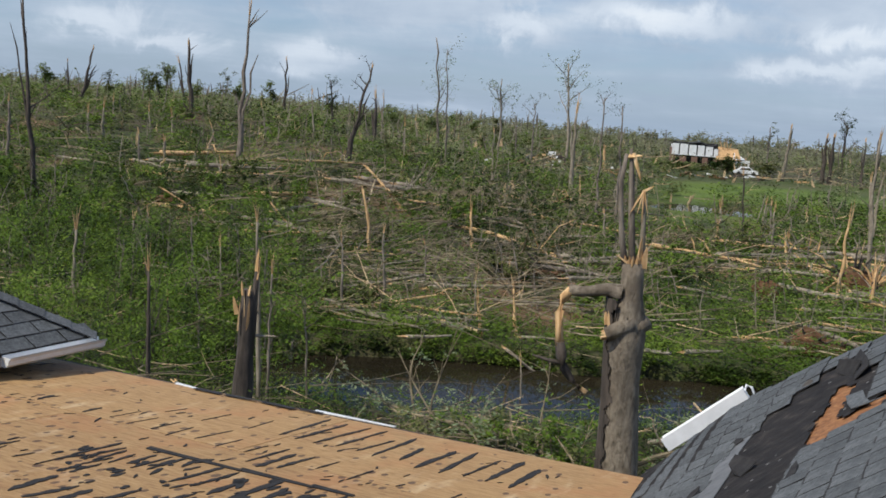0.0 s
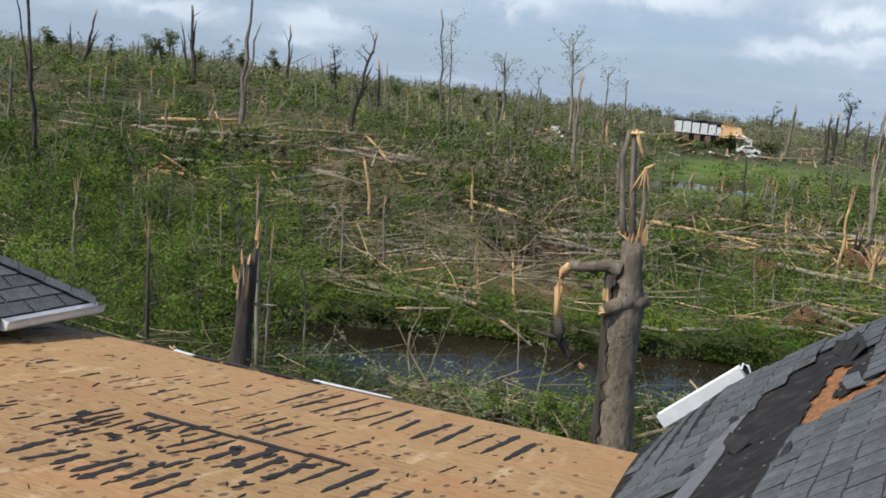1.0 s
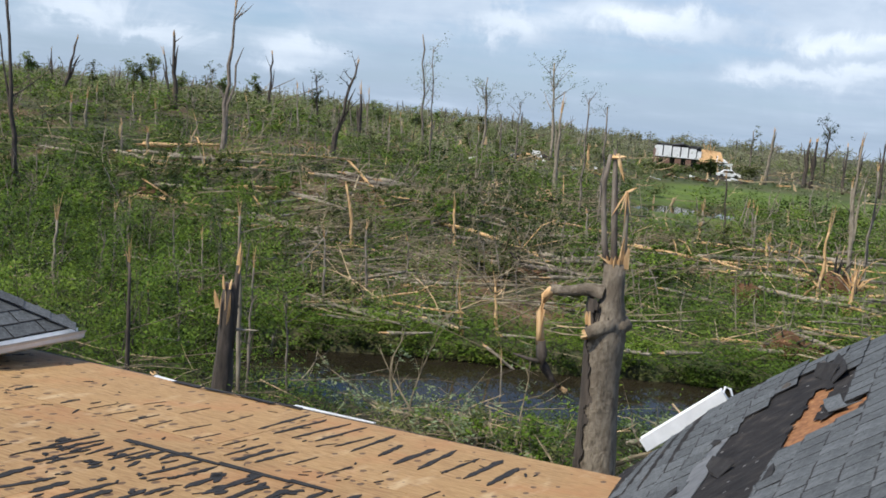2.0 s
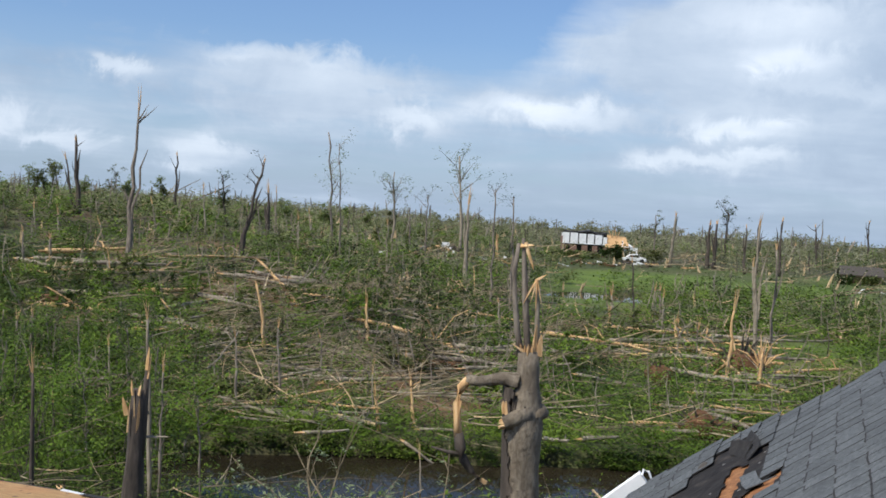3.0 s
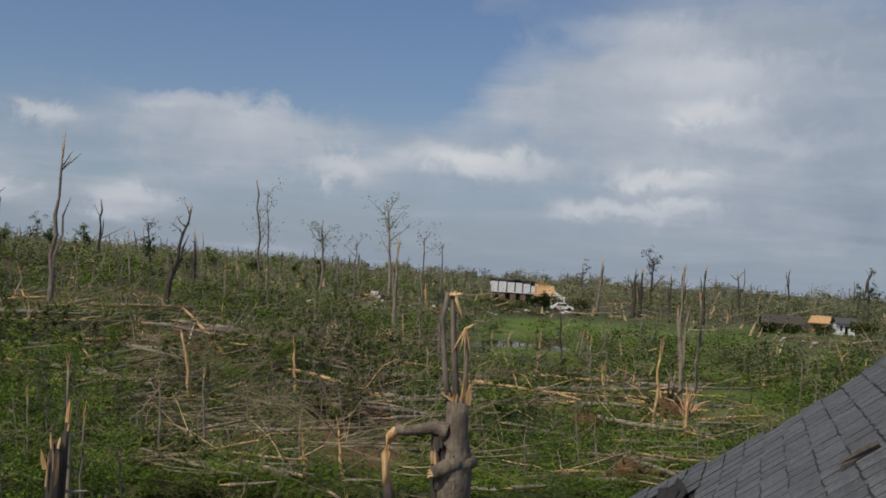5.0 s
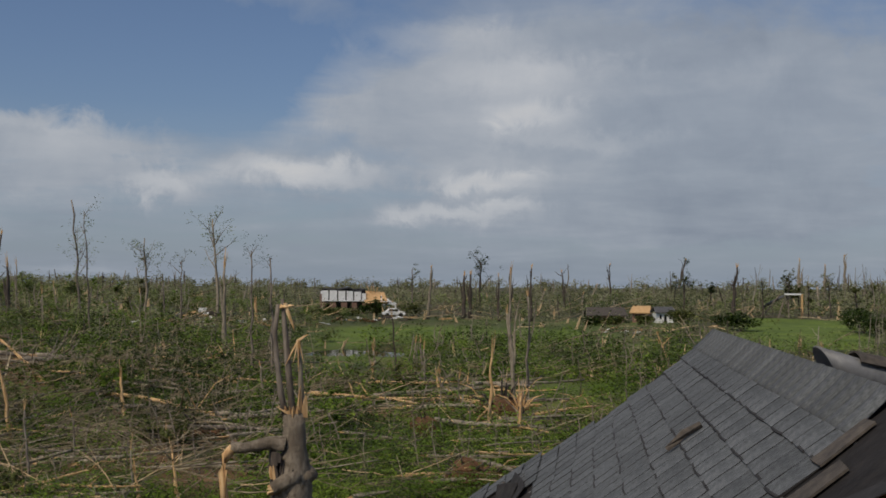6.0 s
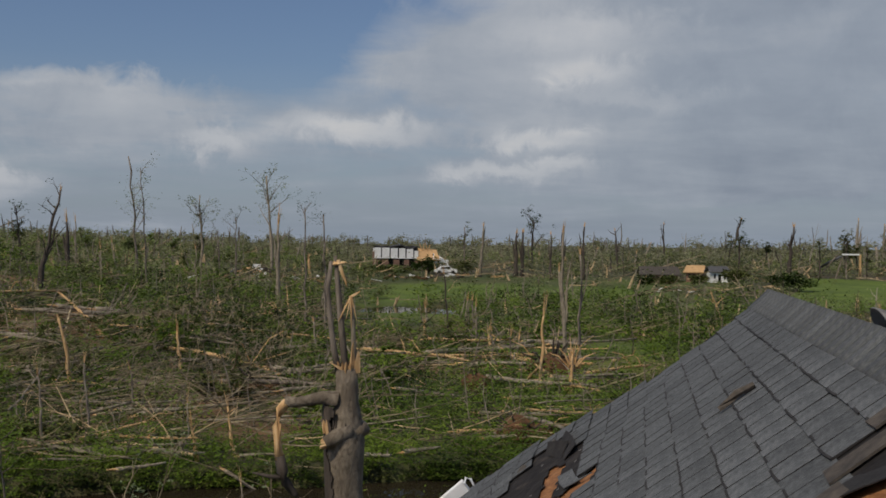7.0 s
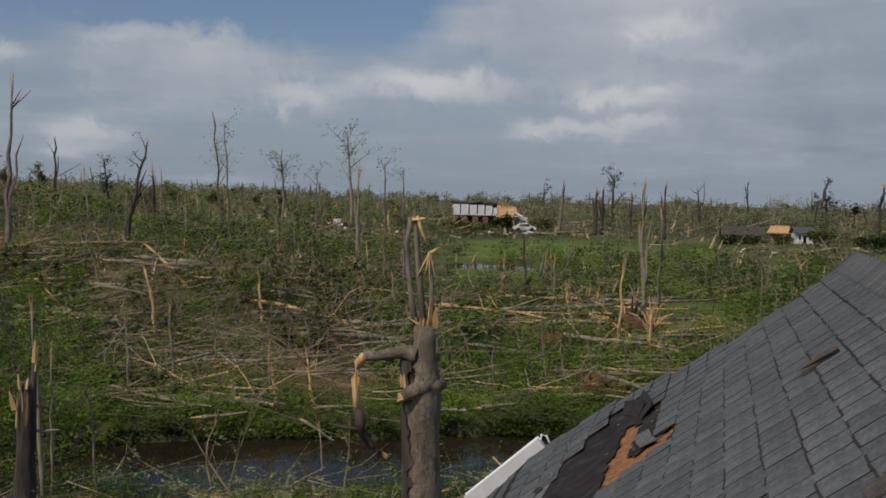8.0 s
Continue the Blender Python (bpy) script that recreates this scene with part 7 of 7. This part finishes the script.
def litter(name, material, count, seed, label, lo=-0.2, r=(20, 260), length=(1.0, 4.5), k=5.0, az=(-27, 45)):
    """Fallen branches in tangles, mostly lying the way the wind went."""
    g = Geo()
    for x, y, rr, a, rnd in scatter(count, az[0], az[1], r[0], r[1], seed, patchy(k, lo, 0.07)):
        ln = rnd.uniform(*length) * (0.6 + rr / 110)
        if pond_dip(x + 1.5, y - 1.0) > 0.05 or pond_dip(x - 2.0, y) > 0.05 or pond_dip(x + 3.0, y) > 0.05:
            continue
        head = rnd.gauss(math.pi / 2 + 0.2, 0.75)
        if rnd.random() < 0.2:
            head = rnd.uniform(0, math.pi)
        d = Vector((math.sin(head), math.cos(head), rnd.gauss(0.03, 0.16)))
        p = Vector((x, y, ground_z(x, y) + rnd.uniform(0.05, 0.7)))
        rad = max(0.008, rr * 0.00050) * rnd.uniform(0.5, 2.0)
        pts = [p]
        for i in range(3):
            d = (d + Vector((rnd.gauss(0, .14), rnd.gauss(0, .14), rnd.gauss(0, .10)))).normalized()
            pts.append(pts[-1] + d * ln / 3)
        g.tube(pts, [rad, rad * .85, rad * .6, rad * .25], 4)
        if rnd.random() < 0.6:
            q = pts[1 + rnd.randrange(2)]
            d2 = (d + Vector((rnd.gauss(0, .6), rnd.gauss(0, .6), rnd.gauss(0.2, .35)))).normalized()
            g.tube([q, q + d2 * ln * 0.2, q + (d2 + Vector((0, 0, .12))) * ln * 0.36], [rad * .6, rad * .45, rad * .15], 3)
    return tagged(g.made(name, material), label, "branches", kind="stuff")


litter("fallen_branches", STICKS, 1500, 31, "grey fallen branches tangled over the ground")
litter("slope_tangle", STICKS, 330, 33, "long grey branches heaped across the middle slope", lo=-0.5, r=(31, 85), az=(-12, 10), length=(2.0, 5.5), k=1.0)
litter("valley_tangle", STICKS, 200, 34, "grey branches strewn over the low ground", lo=-0.4, r=(32, 80), az=(10, 27), length=(1.2, 3.5), k=4.0)
litter("peeled_branches", STICKS_PALE, 600, 32, "pale peeled branches among the litter", length=(0.6, 2.5))


def far_forest():
    """Stripped woods to the skyline: broken trunks standing out of torn foliage."""
    g, lv, dk, md = Geo(), Geo(), Geo(), Geo()
    rnd = random.Random(77)
    for _ in range(2300):
        az = rnd.uniform(-30, 48)
        r = 90 * (900 / 90) ** rnd.random()
        x, y = r * math.sin(radians(az)), r * math.cos(radians(az))
        if rnd.random() < meadow_share(x, y) * 1.5 or pond_dip(x, y) > 0.1 or (11 < az < 19 and r < 205):
            continue
        z = ground_z(x, y)
        lump = max(-0.5, noise.noise((az * 0.55, r * 0.004, 3.0)))
        h = rnd.uniform(1.0, 4.2) * (1.0 + 1.1 * lump) * (1.0 + 0.7 * ease(az, 32, 40)) * (0.6 + min(r, 500) / 500) * (0.7 if r < 200 else 1.0) * (1.5 if rnd.random() < 0.12 else 1.0)
        rad = max(0.05, r * 0.00055) * rnd.uniform(0.5, 1.5)
        lx = rnd.gauss(0, 0.12) * h
        if rnd.random() < 0.62:
            t = g if rnd.random() < 0.75 else dk
            t.tube([(x, y, z - 0.3), (x + lx * .5 + rnd.gauss(0, .04) * h, y, z + h * .5), (x + lx, y, z + h)], [rad, rad * .8, rad * .35], 4)
            if rnd.random() < 0.6:
                q = Vector((x + lx * .6, y, z + h * .6))
                w = Vector((rnd.uniform(-1, 1), rnd.uniform(-1, 1), rnd.uniform(.3, 1.2))) * h * 0.3
                t.tube([q, q + w * 0.6, q + w + Vector((0, 0, 0.1 * h))], [rad * .5, rad * .35, rad * .12], 3)
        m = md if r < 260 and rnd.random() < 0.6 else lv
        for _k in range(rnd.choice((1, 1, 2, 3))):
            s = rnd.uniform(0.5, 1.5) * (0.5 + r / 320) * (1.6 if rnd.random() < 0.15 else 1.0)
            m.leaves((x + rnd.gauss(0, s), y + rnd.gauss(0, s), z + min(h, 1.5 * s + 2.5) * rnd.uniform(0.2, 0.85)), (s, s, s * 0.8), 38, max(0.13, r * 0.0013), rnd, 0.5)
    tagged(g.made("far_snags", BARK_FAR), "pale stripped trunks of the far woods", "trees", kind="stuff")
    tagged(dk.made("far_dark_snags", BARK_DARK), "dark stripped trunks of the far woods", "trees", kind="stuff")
    tagged(lv.made("far_foliage", LEAF_HAZED), "remaining foliage of the far woods, paled for haze", "trees", kind="stuff")
    tagged(md.made("middle_foliage", LEAF_MID), "torn green foliage of the nearer woods", "trees", kind="stuff")


far_forest()


def hill_thicket():
    """Upright leafy scrub that climbs the hillside to its crest, clump beside clump."""
    kinds = [(Geo(), LEAF_MID, "hill_thicket", "soft green scrub climbing the hillside to its crest"), (Geo(), LEAF_FRESH, "green_thicket", "fresh green scrub on the hillside"), (Geo(), LEAF_DULL, "olive_thicket", "olive scrub on the hillside")]
    for x, y, r, az, rnd in scatter(1150, -30, 14, 46, 230, 61, patchy(15.0, -0.3, 0.04)):
        g = kinds[rnd.choice((0, 0, 0, 1, 2, 2) if r > 95 else (0, 1, 1, 2))][0]
        s = rnd.uniform(0.35, 0.85) * (0.45 + r / 115)
        h = rnd.uniform(0.8, 1.9) * (0.5 + 0.75 * ease(r, 70, 180)) * (1.7 if rnd.random() < 0.07 and r > 110 else 1.0)
        z = ground_z(x, y)
        for _k in range(3):
            f = rnd.uniform(0.3, 1.0)
            w = s * rnd.uniform(0.45, 0.8) * (1.2 - 0.5 * f)
            g.leaves((x + rnd.gauss(0, s * .4), y + rnd.gauss(0, s * .4), z + h * f * 0.85), (w, w, h * 0.33), 30, r * 0.0015, rnd, 0.7)
    for g, mat, name, label in kinds:
        tagged(g.made(name, mat), label, "undergrowth", kind="stuff")


hill_thicket()


def sapling_stand():
    """Slender leafy saplings with feathery tops, close together on the near hillside."""
    stems, fresh, dark = Geo(), Geo(), Geo()
    for x, y, r, az, rnd in scatter(420, -27, -6.5, 23, 62, 62, patchy(4.0, -0.3, 0.09)):
        h = rnd.uniform(1.1, 2.7)
        z = ground_z(x, y)
        p = Vector((x, y, z - 0.1))
        top = p + Vector((rnd.gauss(0, .22) * h, rnd.gauss(0, .22) * h, h))
        mid = p.lerp(top, 0.5) + Vector((rnd.gauss(0, .05) * h, 0, 0))
        if rnd.random() < 0.4:
            stems.tube([p, mid, top], [0.014, 0.010, 0.004], 4)
        m = fresh if rnd.random() < 0.6 else dark
        for _k in range(9):
            f = rnd.uniform(0.2, 1.0)
            w = h * 0.20 * (1.15 - f * 0.7)
            c = p.lerp(top, f) + Vector((rnd.gauss(0, w), rnd.gauss(0, w), 0))
            m.leaves(c, (w * 1.0, w * 1.0, h * 0.12), 22, max(0.045, r * 0.0016), rnd, droop=0.3)
    tagged(stems.made("sapling_stems", BARK_DARK), "thin grey stems of the hillside saplings", "saplings", kind="stuff")
    tagged(fresh.made("sapling_leaves", LEAF_FRESH), "fresh green leaves of the hillside saplings", "saplings", kind="stuff")
    tagged(dark.made("dark_sapling_leaves", LEAF_DARK), "dark green leaves of the hillside saplings", "saplings", kind="stuff")


sapling_stand()


def twig_heaps():
    """Crowns of felled trees: fans of fine grey twigs laid over by the wind."""
    g, lv = Geo(), Geo()
    for x, y, r, az, rnd in scatter(15, -18, 12, 38, 88, 63):
        head = rnd.gauss(math.pi / 2, 0.5) + (math.pi if rnd.random() < 0.5 else 0.0)
        z = ground_z(x, y) + 0.3
        k = 0.55 + r / 90
        for _k in range(24):
            a = head + rnd.gauss(0, 0.30)
            ln = rnd.uniform(1.2, 3.6) * k
            p = Vector((x + rnd.gauss(0, .5) * k, y + rnd.gauss(0, .7) * k, z + rnd.uniform(-0.1, 0.5)))
            rise = rnd.uniform(0.02, 0.34)
            q = [p + Vector((math.sin(a), math.cos(a), 0)) * ln * f + Vector((0, 0, ln * rise * math.sin(f * 2.6))) + Vector((rnd.gauss(0, .03), rnd.gauss(0, .03), rnd.gauss(0, .03))) * ln for f in (0, 0.35, 0.7, 1.0)]
            rad = r * 0.00030 * rnd.uniform(0.7, 1.5)
            g.tube(q, [rad * 1.2, rad, rad * .7, rad * .25], 4)
            for j in (1, 2):
                w = Vector((math.sin(a + rnd.gauss(0, .6)), math.cos(a + rnd.gauss(0, .6)), rnd.uniform(-.1, .5))) * ln * 0.3
                g.tube([q[j], q[j] + w], [rad * .6, rad * .2], 3)
            if rnd.random() < 0.7:
                lv.leaves(q[2], (0.35 * k, 0.35 * k, 0.22 * k), 12, r * 0.0011, rnd)
    tagged(g.made("twig_heaps", STICKS), "fans of fine grey twigs of felled crowns", "branches", kind="stuff")
    tagged(lv.made("wilting_leaves", LEAF_DARK), "dark wilting leaves in the felled crowns", "undergrowth", kind="stuff")


twig_heaps()


def thin_stems():
    """Stripped saplings, bare and leaning, that stand all over the slopes."""
    pale, grey = Geo(), Geo()
    for x, y, r, az, rnd in scatter(620, -27, 34, 33, 130, 65, patchy(9.0, -0.35, 0.06)):
        g = pale if rnd.random() < 0.4 else grey
        h = rnd.uniform(0.7, 2.6) * (0.7 + r / 160)
        p = Vector((x, y, ground_z(x, y) - 0.1))
        d = Vector((rnd.gauss(0, .20), rnd.gauss(0, .20), 1))
        rad = r * 0.00042 * rnd.uniform(0.6, 1.6)
        q = [p + d * h * f + Vector((rnd.gauss(0, .03), rnd.gauss(0, .03), 0)) * h for f in (0, 0.4, 0.75, 1.0)]
        g.tube(q, [rad * 1.2, rad, rad * .8, rad * .3], 5)
        for _k in range(rnd.choice((0, 1, 2, 3))):
            j = rnd.choice((1, 2))
            w = Vector((rnd.uniform(-1, 1), rnd.uniform(-1, 1), rnd.uniform(-0.2, 1.0))) * h * 0.22
            g.tube([q[j], q[j] + w * 0.6, q[j] + w + Vector((0, 0, .05 * h))], [rad * .55, rad * .4, rad * .15], 3)
    tagged(pale.made("pale_stems", BARK_PALE), "pale stripped stems standing all over the slopes", "saplings", kind="stuff")
    tagged(grey.made("grey_stems", BARK_GREY), "grey stripped stems standing all over the slopes", "saplings", kind="stuff")


thin_stems()


def pale_stubs():
    """Short raw stubs and torn ends that stand out all over the far slopes."""
    g = Geo()
    for x, y, r, az, rnd in scatter(430, -28, 44, 62, 330, 64, patchy(6.0, -0.3, 0.05)):
        p = Vector((x, y, ground_z(x, y) - 0.1))
        h = rnd.uniform(0.5, 1.5) * (0.7 + r / 190)
        d = Vector((rnd.gauss(0, .22), rnd.gauss(0, .2), 1))
        for _k in range(rnd.choice((1, 1, 2, 3))):
            g.shard(p + Vector((rnd.gauss(0, .08), 0, 0)), d + Vector((rnd.gauss(0, .12), 0, 0)), h * rnd.uniform(0.6, 1.1), r * 0.0013 * rnd.uniform(0.6, 1.6), flat=0.7, seed=rnd.random())
    tagged(g.made("pale_stubs", STICKS_PALE), "short raw stubs of snapped trees all over the slopes", "tree stumps", kind="stuff")


pale_stubs()


def small_fallen():
    """Thin trunks strewn over the middle slope."""
    rnd = random.Random(91)
    for _ in range(125):
        az, r = rnd.uniform(-16, 9), 31 + 47 * rnd.random() ** 1.4
        if rnd.random() < 0.25:
            az, r = rnd.uniform(9, 24), rnd.uniform(33, 70)
        ln = rnd.uniform(2.0, 5.5) * (0.5 + r / 60)
        da = math.degrees(ln / r) * rnd.uniform(0.6, 1.0)
        r2 = r + rnd.gauss(0, 0.6) * ln
        if pond_dip(*spot(az, r).xy) > 0.1 or pond_dip(*spot(az + da, r2).xy) > 0.1:
            continue
        fallen_log(az, r, az + da, r2, rnd.uniform(0.0009, 0.0026) * r, rnd.choice((BARK_PALE, BARK_PALE, BARK_PALE, BARK_GREY, WOOD_RAW)), "thin fallen trunk among the broken branches", lift0=rnd.uniform(0, 0.4), lift1=rnd.uniform(0, 0.5))


small_fallen()
